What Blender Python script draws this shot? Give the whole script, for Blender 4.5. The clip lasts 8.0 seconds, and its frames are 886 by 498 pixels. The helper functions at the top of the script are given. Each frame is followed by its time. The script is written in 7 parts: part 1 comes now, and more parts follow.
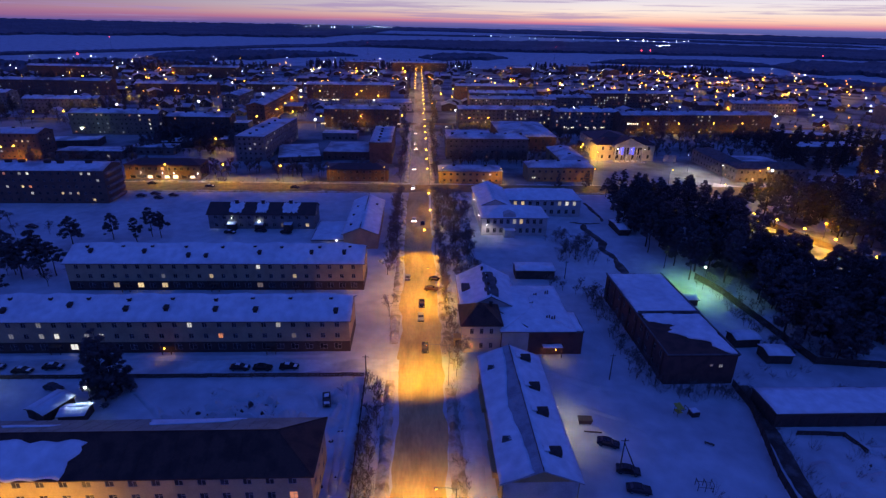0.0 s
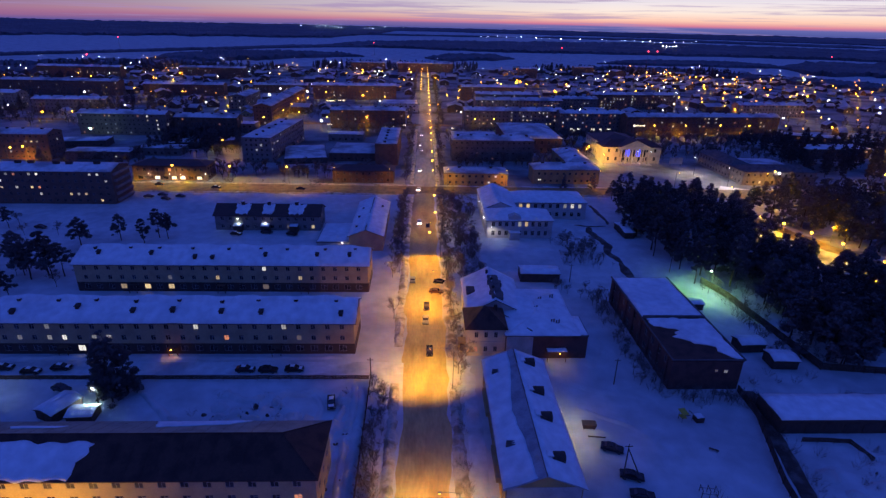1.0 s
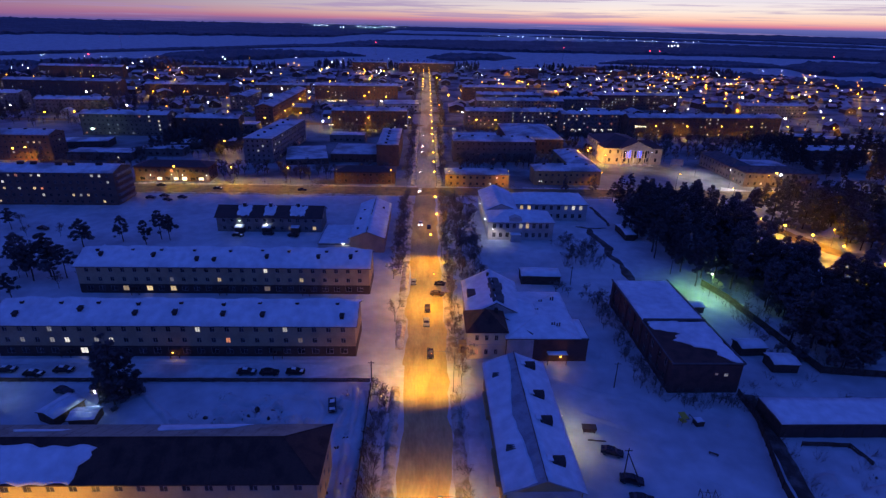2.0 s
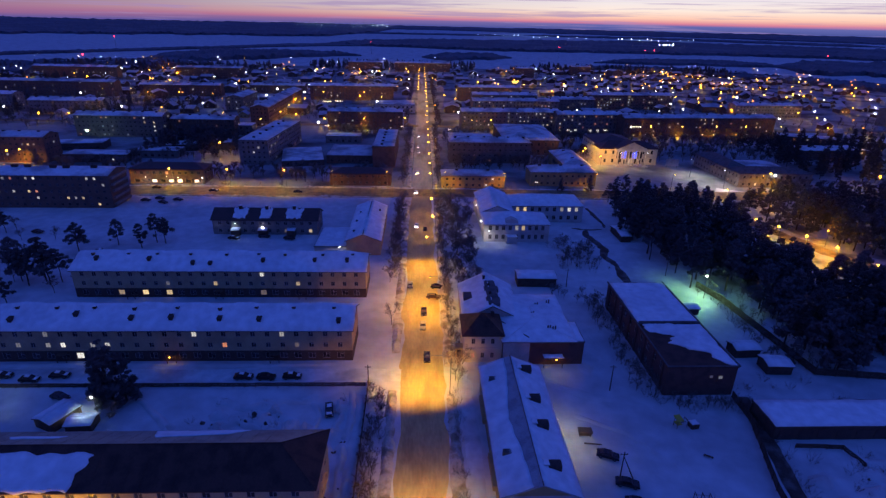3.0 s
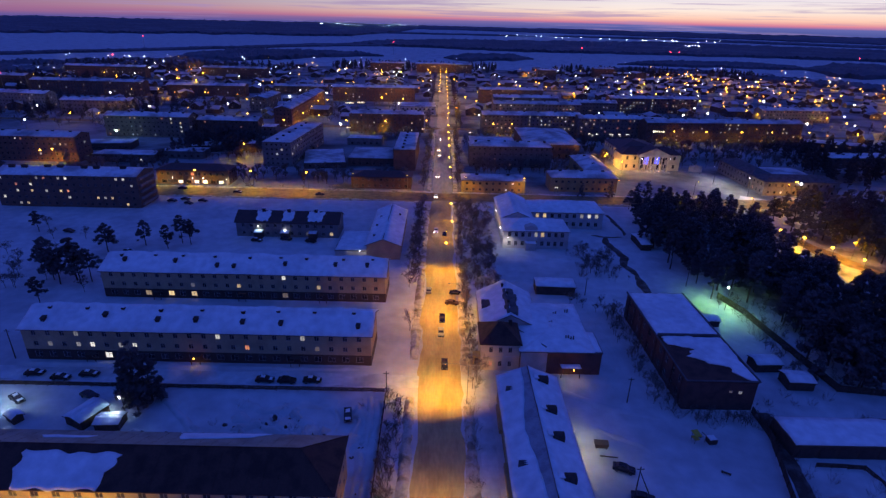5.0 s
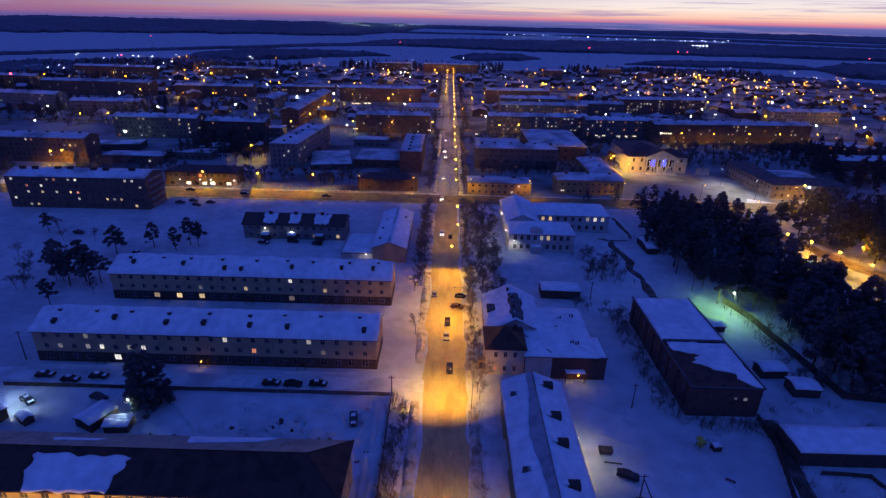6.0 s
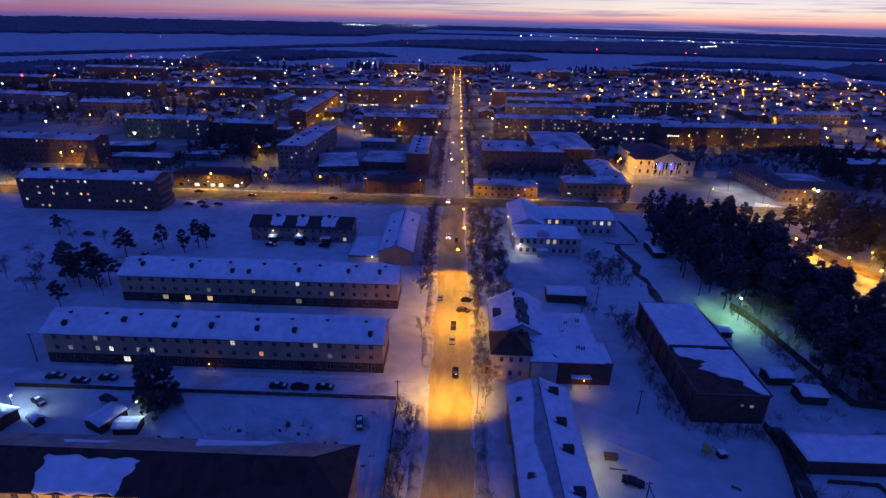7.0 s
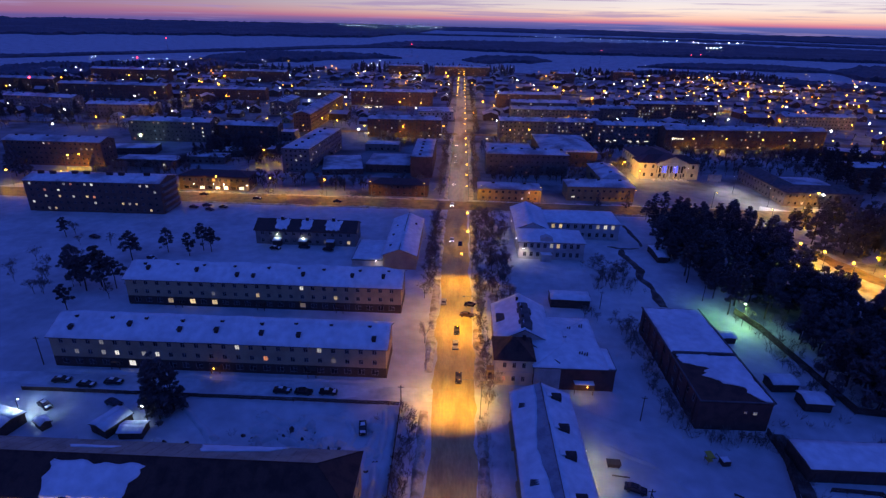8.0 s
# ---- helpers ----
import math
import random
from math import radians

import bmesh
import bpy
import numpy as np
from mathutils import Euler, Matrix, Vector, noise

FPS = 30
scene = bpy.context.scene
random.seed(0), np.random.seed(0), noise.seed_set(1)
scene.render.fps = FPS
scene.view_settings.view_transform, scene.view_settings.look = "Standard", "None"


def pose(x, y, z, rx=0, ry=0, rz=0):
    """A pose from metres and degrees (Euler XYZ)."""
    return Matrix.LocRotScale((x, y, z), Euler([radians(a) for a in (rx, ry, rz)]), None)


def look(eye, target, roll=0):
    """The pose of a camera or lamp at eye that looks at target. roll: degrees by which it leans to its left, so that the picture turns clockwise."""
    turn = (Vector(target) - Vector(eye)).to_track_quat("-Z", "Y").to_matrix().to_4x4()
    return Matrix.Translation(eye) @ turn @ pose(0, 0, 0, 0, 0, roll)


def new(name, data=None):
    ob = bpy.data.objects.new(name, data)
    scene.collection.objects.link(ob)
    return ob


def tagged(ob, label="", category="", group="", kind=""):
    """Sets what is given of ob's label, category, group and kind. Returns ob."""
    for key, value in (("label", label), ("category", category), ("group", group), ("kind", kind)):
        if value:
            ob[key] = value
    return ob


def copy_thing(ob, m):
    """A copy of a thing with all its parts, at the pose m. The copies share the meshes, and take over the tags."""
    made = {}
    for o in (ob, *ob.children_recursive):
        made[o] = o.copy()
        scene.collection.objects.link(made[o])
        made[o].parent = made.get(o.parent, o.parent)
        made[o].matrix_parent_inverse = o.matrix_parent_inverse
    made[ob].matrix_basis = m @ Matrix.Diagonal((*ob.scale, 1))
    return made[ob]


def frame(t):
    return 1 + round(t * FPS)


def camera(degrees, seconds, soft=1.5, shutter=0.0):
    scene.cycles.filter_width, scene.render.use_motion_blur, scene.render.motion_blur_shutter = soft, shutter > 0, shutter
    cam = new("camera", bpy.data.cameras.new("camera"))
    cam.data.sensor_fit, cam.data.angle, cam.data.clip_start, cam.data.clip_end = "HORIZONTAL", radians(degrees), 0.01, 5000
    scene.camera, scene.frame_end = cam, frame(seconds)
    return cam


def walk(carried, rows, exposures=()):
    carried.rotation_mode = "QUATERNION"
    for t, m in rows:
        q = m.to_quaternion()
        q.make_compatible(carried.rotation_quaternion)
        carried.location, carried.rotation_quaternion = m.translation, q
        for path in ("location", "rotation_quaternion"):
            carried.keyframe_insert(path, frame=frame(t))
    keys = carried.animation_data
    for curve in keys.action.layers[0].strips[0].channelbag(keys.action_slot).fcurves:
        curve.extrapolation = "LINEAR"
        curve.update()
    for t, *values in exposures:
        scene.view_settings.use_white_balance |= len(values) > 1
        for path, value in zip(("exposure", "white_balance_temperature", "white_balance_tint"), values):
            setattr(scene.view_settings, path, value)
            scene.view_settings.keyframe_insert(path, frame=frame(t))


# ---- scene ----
cam = camera(79.0, 8.0, soft=1.35)
PATH = [
    (0.0, (0.04, 4.87, 75.13), (4.70, 97.06, 36.67), 1.27),
    (0.5, (0.02, 4.83, 75.53), (4.14, 97.06, 37.12), 1.29),
    (1.0, (0.10, 4.91, 75.98), (3.78, 97.15, 37.53), 1.32),
    (1.5, (0.18, 4.91, 76.43), (3.37, 97.15, 37.93), 1.35),
    (3.0, (0.21, 5.07, 78.25), (4.33, 97.18, 39.52), 1.31),
    (3.5, (0.04, 5.06, 78.74), (3.89, 97.17, 40.00), 1.39),
    (4.0, (-0.08, 5.10, 79.34), (2.89, 97.21, 40.54), 1.40),
    (4.5, (-0.13, 4.90, 79.96), (1.58, 97.05, 41.16), 1.43),
    (6.0, (-0.04, 4.79, 82.24), (-0.45, 96.87, 43.24), 1.43),
    (6.5, (-0.09, 4.75, 82.83), (-0.85, 96.84, 43.86), 1.41),
    (7.0, (-0.12, 4.75, 83.45), (-1.68, 96.84, 44.48), 1.42),
    (7.5, (0.00, 4.82, 84.16), (-2.35, 96.89, 45.20), 1.40),
    (8.0, (-0.05, 4.83, 84.74), (-2.34, 96.95, 45.90), 1.40),
]
walk(cam, [(t, look(eye, target, roll)) for t, eye, target, roll in PATH])

rng = random.Random(7)

# ---- world: dusk, the sun already below the horizon ahead ----
world = bpy.data.worlds.new("dusk_sky")
scene.world = world
world.use_nodes = True
wn, wl = world.node_tree.nodes, world.node_tree.links
wn.clear()


def wnode(kind, **values):
    nd = wn.new(kind)
    for key, val in values.items():
        nd.inputs[key].default_value = val
    return nd


def ramp_node(nodes, stops, mode="EASE"):
    nd = nodes.new("ShaderNodeValToRGB")
    el = nd.color_ramp.elements
    while len(el) < len(stops):
        el.new(0.5)
    for e, (p, c) in zip(el, stops):
        e.position = p
        e.color = (*c, 1) if len(c) == 3 else c
    nd.color_ramp.interpolation = mode
    return nd


w_dir = wnode("ShaderNodeTexCoord")
w_sep = wnode("ShaderNodeSeparateXYZ")
wl.new(w_dir.outputs["Generated"], w_sep.inputs[0])
# the low glow of the first five degrees over the horizon
w_low = wnode("ShaderNodeMapRange", **{"From Min": -0.02, "From Max": 0.08})
wl.new(w_sep.outputs["Z"], w_low.inputs["Value"])
low_sky = ramp_node(wn, [(0.0, (0.10, 0.07, 0.28)), (0.17, (0.14, 0.10, 0.33)), (0.22, (0.32, 0.13, 0.28)), (0.32, (0.34, 0.17, 0.30)),
                         (0.46, (0.22, 0.16, 0.34)), (0.62, (0.15, 0.13, 0.36)), (1.0, (0.06, 0.09, 0.42))], "LINEAR")
wl.new(w_low.outputs[0], low_sky.inputs[0])
warm_sky = ramp_node(wn, [(0.0, (0.10, 0.07, 0.28)), (0.14, (0.06, 0.085, 0.33)), (0.23, (0.13, 0.14, 0.42)), (0.265, (0.72, 0.22, 0.32)), (0.34, (1.0, 0.60, 0.46)),
                          (0.46, (1.0, 0.84, 0.74)), (0.62, (0.85, 0.78, 0.85)), (1.0, (0.12, 0.16, 0.55))], "LINEAR")
wl.new(w_low.outputs[0], warm_sky.inputs[0])
w_side = wnode("ShaderNodeMapRange", **{"From Min": -0.62, "From Max": 0.30})
wl.new(w_sep.outputs["X"], w_side.inputs["Value"])
w_glow = wn.new("ShaderNodeMix")
w_glow.data_type = "RGBA"
wl.new(w_side.outputs[0], w_glow.inputs["Factor"])
wl.new(low_sky.outputs[0], w_glow.inputs["A"])
wl.new(warm_sky.outputs[0], w_glow.inputs["B"])
# thin streaks of cloud
w_map = wnode("ShaderNodeMapping", Scale=(2.0, 2.0, 70.0), Rotation=(0, 0.012, 0))
wl.new(w_dir.outputs["Generated"], w_map.inputs[0])
w_noise = wnode("ShaderNodeTexNoise", Scale=2.2, Detail=5.0, Roughness=0.6)
wl.new(w_map.outputs[0], w_noise.inputs["Vector"])
w_cloud = ramp_node(wn, [(0.50, (0, 0, 0)), (0.68, (1, 1, 1))])
wl.new(w_noise.outputs[0], w_cloud.inputs[0])
w_cm = wnode("ShaderNodeMath")
w_cm.operation = "MULTIPLY"
w_cm.inputs[1].default_value = 0.7
wl.new(w_cloud.outputs[0], w_cm.inputs[0])
w_streak = wn.new("ShaderNodeMix")
w_streak.data_type = "RGBA"
w_streak.inputs["B"].default_value = (0.38, 0.26, 0.50, 1)
wl.new(w_cm.outputs[0], w_streak.inputs["Factor"])
wl.new(w_glow.outputs["Result"], w_streak.inputs["A"])
# the dome: deep blue overhead, dimmer glow away from the sunset
# (blue opposite the sunset, more violet towards it)
dome = ramp_node(wn, [(0.0, (0.013, 0.074, 0.49)), (0.5, (0.020, 0.065, 0.445)), (1.0, (0.037, 0.053, 0.36))], "LINEAR")
w_round = wnode("ShaderNodeMapRange", **{"From Min": -0.8, "From Max": 0.8})
wl.new(w_sep.outputs["Y"], w_round.inputs["Value"])
wl.new(w_round.outputs[0], dome.inputs[0])
w_band = wnode("ShaderNodeMapRange", **{"From Min": 0.05, "From Max": 0.16, "To Min": 1.0, "To Max": 0.0})
wl.new(w_sep.outputs["Z"], w_band.inputs["Value"])
w_ahead = wnode("ShaderNodeMapRange", **{"From Min": -0.1, "From Max": 0.6})
wl.new(w_sep.outputs["Y"], w_ahead.inputs["Value"])
w_fac = wnode("ShaderNodeMath")
w_fac.operation = "MULTIPLY"
wl.new(w_band.outputs[0], w_fac.inputs[0])
wl.new(w_ahead.outputs[0], w_fac.inputs[1])
w_mix = wn.new("ShaderNodeMix")
w_mix.data_type = "RGBA"
wl.new(w_fac.outputs[0], w_mix.inputs["Factor"])
# the dim violet belt low in the sky opposite the sunset
w_belt = wnode("ShaderNodeMapRange", **{"From Min": 0.0, "From Max": 0.5, "To Min": 0.9, "To Max": 0.0})
wl.new(w_sep.outputs["Z"], w_belt.inputs["Value"])
w_low_dome = wn.new("ShaderNodeMix")
w_low_dome.data_type = "RGBA"
w_low_dome.inputs["B"].default_value = (0.105, 0.056, 0.19, 1)
wl.new(w_belt.outputs[0], w_low_dome.inputs["Factor"])
wl.new(dome.outputs[0], w_low_dome.inputs["A"])
wl.new(w_low_dome.outputs["Result"], w_mix.inputs["A"])
wl.new(w_streak.outputs["Result"], w_mix.inputs["B"])
w_bg = wnode("ShaderNodeBackground", Strength=1.0)
wl.new(w_mix.outputs["Result"], w_bg.inputs["Color"])
w_out = wn.new("ShaderNodeOutputWorld")
wl.new(w_bg.outputs[0], w_out.inputs[0])

SODIUM = (1.0, 0.43, 0.0)


# ---- materials ----
def material(name, color, rough=0.8, metal=0.0, second=None, scale=0.6, fine=9.0, amount=0.5, bump=0.15, tint=0.0, spec=0.5, shape=(1, 1, 1)):
    """Base colour broken up by broad stains and fine grain, with relief."""
    mat = bpy.data.materials.new(name)
    mat.use_nodes = True
    nd, ln = mat.node_tree.nodes, mat.node_tree.links
    bsdf = nd["Principled BSDF"]
    geo = nd.new("ShaderNodeNewGeometry")
    mp = nd.new("ShaderNodeMapping")
    mp.inputs["Scale"].default_value = shape
    ln.new(geo.outputs["Position"], mp.inputs[0])
    broad = nd.new("ShaderNodeTexNoise")
    broad.inputs["Scale"].default_value = scale
    broad.inputs["Detail"].default_value = 4
    ln.new(mp.outputs[0], broad.inputs["Vector"])
    grain = nd.new("ShaderNodeTexNoise")
    grain.inputs["Scale"].default_value = fine
    grain.inputs["Detail"].default_value = 3
    ln.new(mp.outputs[0], grain.inputs["Vector"])
    if second is None:
        second = tuple(c * 0.72 for c in color)
    rp = ramp_node(nd, [(0.42, color), (0.68, tuple(a + (b - a) * amount * 2 if amount < 0.5 else b for a, b in zip(color, second)))])
    ln.new(broad.outputs[0], rp.inputs[0])
    gr = nd.new("ShaderNodeMapRange")
    gr.inputs["From Min"].default_value, gr.inputs["From Max"].default_value = 0.3, 0.7
    gr.inputs["To Min"].default_value, gr.inputs["To Max"].default_value = 0.86, 1.08
    ln.new(grain.outputs[0], gr.inputs["Value"])
    mul = nd.new("ShaderNodeMix")
    mul.data_type, mul.blend_type = "RGBA", "MULTIPLY"
    mul.inputs["Factor"].default_value = 1.0
    ln.new(rp.outputs[0], mul.inputs["A"])
    ln.new(gr.outputs[0], mul.inputs["B"])
    last = mul.outputs["Result"]
    if tint:
        info = nd.new("ShaderNodeObjectInfo")
        tr = nd.new("ShaderNodeMapRange")
        tr.inputs["To Min"].default_value, tr.inputs["To Max"].default_value = 1 - tint, 1 + tint
        ln.new(info.outputs["Random"], tr.inputs["Value"])
        m2 = nd.new("ShaderNodeMix")
        m2.data_type, m2.blend_type = "RGBA", "MULTIPLY"
        m2.inputs["Factor"].default_value = 1.0
        ln.new(last, m2.inputs["A"])
        ln.new(tr.outputs[0], m2.inputs["B"])
        last = m2.outputs["Result"]
    ln.new(last, bsdf.inputs["Base Color"])
    bsdf.inputs["Roughness"].default_value = rough
    bsdf.inputs["Metallic"].default_value = metal
    bsdf.inputs["Specular IOR Level"].default_value = spec
    if bump:
        add = nd.new("ShaderNodeMath")
        ln.new(broad.outputs[0], add.inputs[0])
        ln.new(grain.outputs[0], add.inputs[1])
        bp = nd.new("ShaderNodeBump")
        bp.inputs["Strength"].default_value = bump
        bp.inputs["Distance"].default_value = 0.3
        ln.new(add.outputs[0], bp.inputs["Height"])
        ln.new(bp.outputs[0], bsdf.inputs["Normal"])
    return mat


def glowing(name, color, strength, spread=0.0):
    mat = bpy.data.materials.new(name)
    mat.use_nodes = True
    nd, ln = mat.node_tree.nodes, mat.node_tree.links
    bsdf = nd["Principled BSDF"]
    bsdf.inputs["Base Color"].default_value = (0.3, 0.3, 0.3, 1)
    bsdf.inputs["Emission Color"].default_value = (*color, 1)
    bsdf.inputs["Emission Strength"].default_value = strength
    if spread:
        info = nd.new("ShaderNodeObjectInfo")
        geo = nd.new("ShaderNodeNewGeometry")
        add = nd.new("ShaderNodeMath")
        ln.new(info.outputs["Random"], add.inputs[0])
        ln.new(geo.outputs["Random Per Island"], add.inputs[1])
        fract = nd.new("ShaderNodeMath")
        fract.operation = "FRACT"
        ln.new(add.outputs[0], fract.inputs[0])
        mr = nd.new("ShaderNodeMapRange")
        mr.inputs["To Min"].default_value, mr.inputs["To Max"].default_value = strength * (1 - spread), strength * (1 + spread)
        ln.new(fract.outputs[0], mr.inputs["Value"])
        ln.new(mr.outputs[0], bsdf.inputs["Emission Strength"])
    return mat


M = {}
M["snow"] = material("snow", (0.66, 0.645, 0.655), 0.8, second=(0.50, 0.485, 0.50), scale=0.05, fine=0.28, bump=0.6, spec=0.05)
M["roof_snow"] = material("roof_snow", (0.88, 0.89, 0.92), 0.7, second=(0.76, 0.77, 0.81), scale=0.10, fine=0.5, bump=0.08, spec=0.08)
M["bank_snow"] = material("bank_snow", (0.58, 0.52, 0.45), 0.8, second=(0.30, 0.24, 0.17), scale=0.35, fine=2.5, bump=0.7)
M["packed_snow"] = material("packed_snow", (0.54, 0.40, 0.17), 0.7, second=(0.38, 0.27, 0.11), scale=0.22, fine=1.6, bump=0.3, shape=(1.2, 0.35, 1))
M["slush"] = material("brown_street_slush", (0.27, 0.175, 0.085), 0.7, second=(0.14, 0.09, 0.045), scale=0.3, fine=2.0, bump=0.3)
M["yard_track"] = material("yard_track", (0.70, 0.70, 0.72), 0.8, second=(0.44, 0.44, 0.47), scale=0.09, fine=0.6, bump=0.25, spec=0.05)
M["town_snow"] = material("trodden_town_snow", (0.33, 0.325, 0.335), 0.8, second=(0.11, 0.10, 0.10), scale=0.03, fine=0.22, bump=0.4, spec=0.1)
M["town_road"] = material("trodden_road_snow", (0.44, 0.41, 0.39), 0.75, second=(0.26, 0.22, 0.19), scale=0.06, fine=0.5, bump=0.3, spec=0.1, shape=(1.5, 0.3, 1))
# snow with darker patches, for the ground between the park pines
M["wood_floor"] = material("patchy_forest_snow", (0.48, 0.46, 0.47), 0.85, second=(0.13, 0.115, 0.115), scale=0.09, fine=0.9, bump=0.4)
M["town_roof_snow"] = material("patchy_town_roof_snow", (0.74, 0.74, 0.77), 0.7, second=(0.34, 0.32, 0.33), scale=0.10, fine=0.6, bump=0.3, tint=0.15)
M["old_roof_snow"] = material("old_roof_snow", (0.50, 0.50, 0.53), 0.7, second=(0.24, 0.24, 0.26), scale=0.06, fine=0.8, bump=0.2)
M["thin_snow"] = material("thin_snow_film", (0.40, 0.41, 0.44), 0.7, second=(0.28, 0.28, 0.31), scale=0.4, fine=3, bump=0.15)
M["cream"] = material("cream_plaster", (0.50, 0.385, 0.235), 0.85, second=(0.40, 0.30, 0.185), scale=0.25, fine=4, bump=0.1)
M["peach"] = material("peach_plaster", (0.55, 0.36, 0.22), 0.85, second=(0.44, 0.28, 0.18), scale=0.3, fine=4, bump=0.1)
M["ochre"] = material("ochre_plaster", (0.45, 0.32, 0.15), 0.85, second=(0.36, 0.25, 0.12), scale=0.3, fine=4, bump=0.1)
M["pale"] = material("pale_plaster", (0.56, 0.52, 0.50), 0.85, second=(0.42, 0.38, 0.36), scale=0.3, fine=4, bump=0.1)
M["white"] = material("white_plaster", (0.68, 0.60, 0.44), 0.8, second=(0.56, 0.49, 0.36), scale=0.3, fine=4, bump=0.1)
M["plinth"] = material("dark_plinth", (0.085, 0.058, 0.05), 0.85, scale=0.5, fine=5)
M["brick_red"] = material("red_brick", (0.145, 0.092, 0.074), 0.85, second=(0.10, 0.064, 0.052), scale=0.4, fine=12, bump=0.2, tint=0.12)
M["brick_brown"] = material("brown_brick", (0.185, 0.115, 0.090), 0.85, second=(0.135, 0.085, 0.068), scale=0.4, fine=12, bump=0.2, tint=0.12)
M["brick_grey"] = material("grey_brick", (0.20, 0.17, 0.155), 0.85, second=(0.14, 0.12, 0.11), scale=0.4, fine=12, bump=0.2, tint=0.12)
M["panel"] = material("concrete_panel", (0.27, 0.24, 0.225), 0.85, second=(0.19, 0.17, 0.16), scale=0.5, fine=6, bump=0.15, tint=0.1)
M["dark_wall"] = material("dark_wall", (0.12, 0.085, 0.075), 0.85, second=(0.08, 0.06, 0.055), scale=0.5, fine=8, bump=0.2)
M["maroon"] = material("maroon_brick", (0.13, 0.068, 0.058), 0.85, second=(0.085, 0.047, 0.043), scale=0.5, fine=9, bump=0.2)
M["roof_metal"] = material("dark_sheet_roof", (0.105, 0.054, 0.042), 0.5, metal=0.0, second=(0.06, 0.034, 0.029), scale=0.4, fine=3, bump=0.04, spec=0.12)
# lighter copy of the sheet roof, with the light on its far slope painted in
M["roof_lit"] = material("lit_sheet_roof", (0.40, 0.345, 0.27), 0.6, second=(0.29, 0.245, 0.19), scale=0.3, fine=3, bump=0.04, spec=0.3)
M["earth"] = material("bare_dark_earth", (0.085, 0.05, 0.042), 0.9, second=(0.18, 0.14, 0.13), scale=0.35, fine=2.5, bump=0.6)
M["roof_brown"] = material("brown_sheet_roof", (0.075, 0.032, 0.026), 0.5, second=(0.05, 0.024, 0.02), scale=0.4, fine=3, bump=0.06)
M["slate"] = material("old_slate_roof", (0.12, 0.11, 0.115), 0.75, second=(0.07, 0.065, 0.07), scale=0.5, fine=5, bump=0.2)
M["chimney"] = material("sooty_brick", (0.075, 0.05, 0.045), 0.9, scale=1.5, fine=9)
M["wood"] = material("weathered_wood", (0.10, 0.066, 0.052), 0.85, second=(0.065, 0.043, 0.036), scale=0.8, fine=6, bump=0.3)
M["pole"] = material("pole_timber", (0.10, 0.08, 0.07), 0.8, scale=1, fine=6)
M["steel"] = material("grey_steel", (0.22, 0.22, 0.23), 0.45, metal=0.7, scale=1, fine=8, bump=0.05)
M["frame"] = material("greyed_window_frame", (0.40, 0.385, 0.37), 0.6, scale=1, fine=8, bump=0.03)
M["frame_dull"] = material("grey_window_frame", (0.20, 0.18, 0.17), 0.7, scale=1, fine=8, bump=0, tint=0.3)
M["trim"] = material("pale_trim", (0.66, 0.62, 0.58), 0.7, scale=1, fine=8, bump=0.05)
M["bark"] = material("dark_bark", (0.085, 0.060, 0.048), 0.9, scale=1.5, fine=8, bump=0.4, tint=0.25)
M["twig"] = material("bare_twigs", (0.20, 0.165, 0.16), 0.9, scale=1.5, fine=8, bump=0, tint=0.25)
M["needle"] = material("pine_needles", (0.125, 0.112, 0.122), 0.8, second=(0.092, 0.082, 0.090), scale=0.8, fine=6, bump=0, tint=0.35)
# paler and bluer than bare forest: the haze of distance put into the colour
M["far_wood"] = material("hazed_distant_forest", (0.098, 0.105, 0.135), 0.9, second=(0.15, 0.155, 0.19), scale=0.006, fine=0.03, bump=0)
M["glass_dark"] = material("dark_window_glass", (0.060, 0.052, 0.060), 0.2, scale=1, fine=4, bump=0, tint=0.6)
M["tyre"] = material("tyre_rubber", (0.02, 0.02, 0.02), 0.85, scale=3, fine=20, bump=0)
M["car_dark"] = material("dark_car_paint", (0.022, 0.022, 0.028), 0.25, scale=2, fine=9, bump=0, tint=0.3)
M["car_silver"] = material("silver_car_paint", (0.33, 0.33, 0.35), 0.3, metal=0.4, scale=2, fine=9, bump=0)
M["car_white"] = material("white_car_paint", (0.62, 0.62, 0.62), 0.3, scale=2, fine=9, bump=0)
M["car_red"] = material("dull_red_car_paint", (0.07, 0.025, 0.025), 0.3, scale=2, fine=9, bump=0)
M["yellow"] = material("yellow_paint", (0.55, 0.42, 0.05), 0.6, scale=2, fine=9)
M["warm_pane"] = glowing("warm_lit_glass", (1.0, 0.70, 0.30), 0.5, 0.9)
M["pale_pane"] = glowing("pale_lit_glass", (0.98, 0.92, 0.80), 0.55, 0.9)
M["orange_pane"] = glowing("orange_lit_glass", (1.0, 0.33, 0.08), 0.45, 0.6)
M["blue_pane"] = glowing("blue_lit_glass", (0.02, 0.06, 1.0), 3.0)
M["shop_pane"] = glowing("shop_glass", (1.0, 0.86, 0.66), 2.0, 0.5)
M["sodium"] = glowing("sodium_lens", (1.0, 0.42, 0.03), 16.0)
M["sodium_far"] = glowing("sodium_lens_far", (1.0, 0.32, 0.012), 14.0, 0.85)
M["cool_lamp"] = glowing("cool_lens", (0.80, 0.92, 1.0), 26.0, 0.7)
M["green_lamp"] = glowing("greenish_lens", (0.55, 1.0, 0.70), 80.0)
M["head_lamp"] = glowing("headlight_lens", (1.0, 0.95, 0.85), 60.0)
M["tail_lamp"] = glowing("tail_light_lens", (1.0, 0.03, 0.02), 6.0)
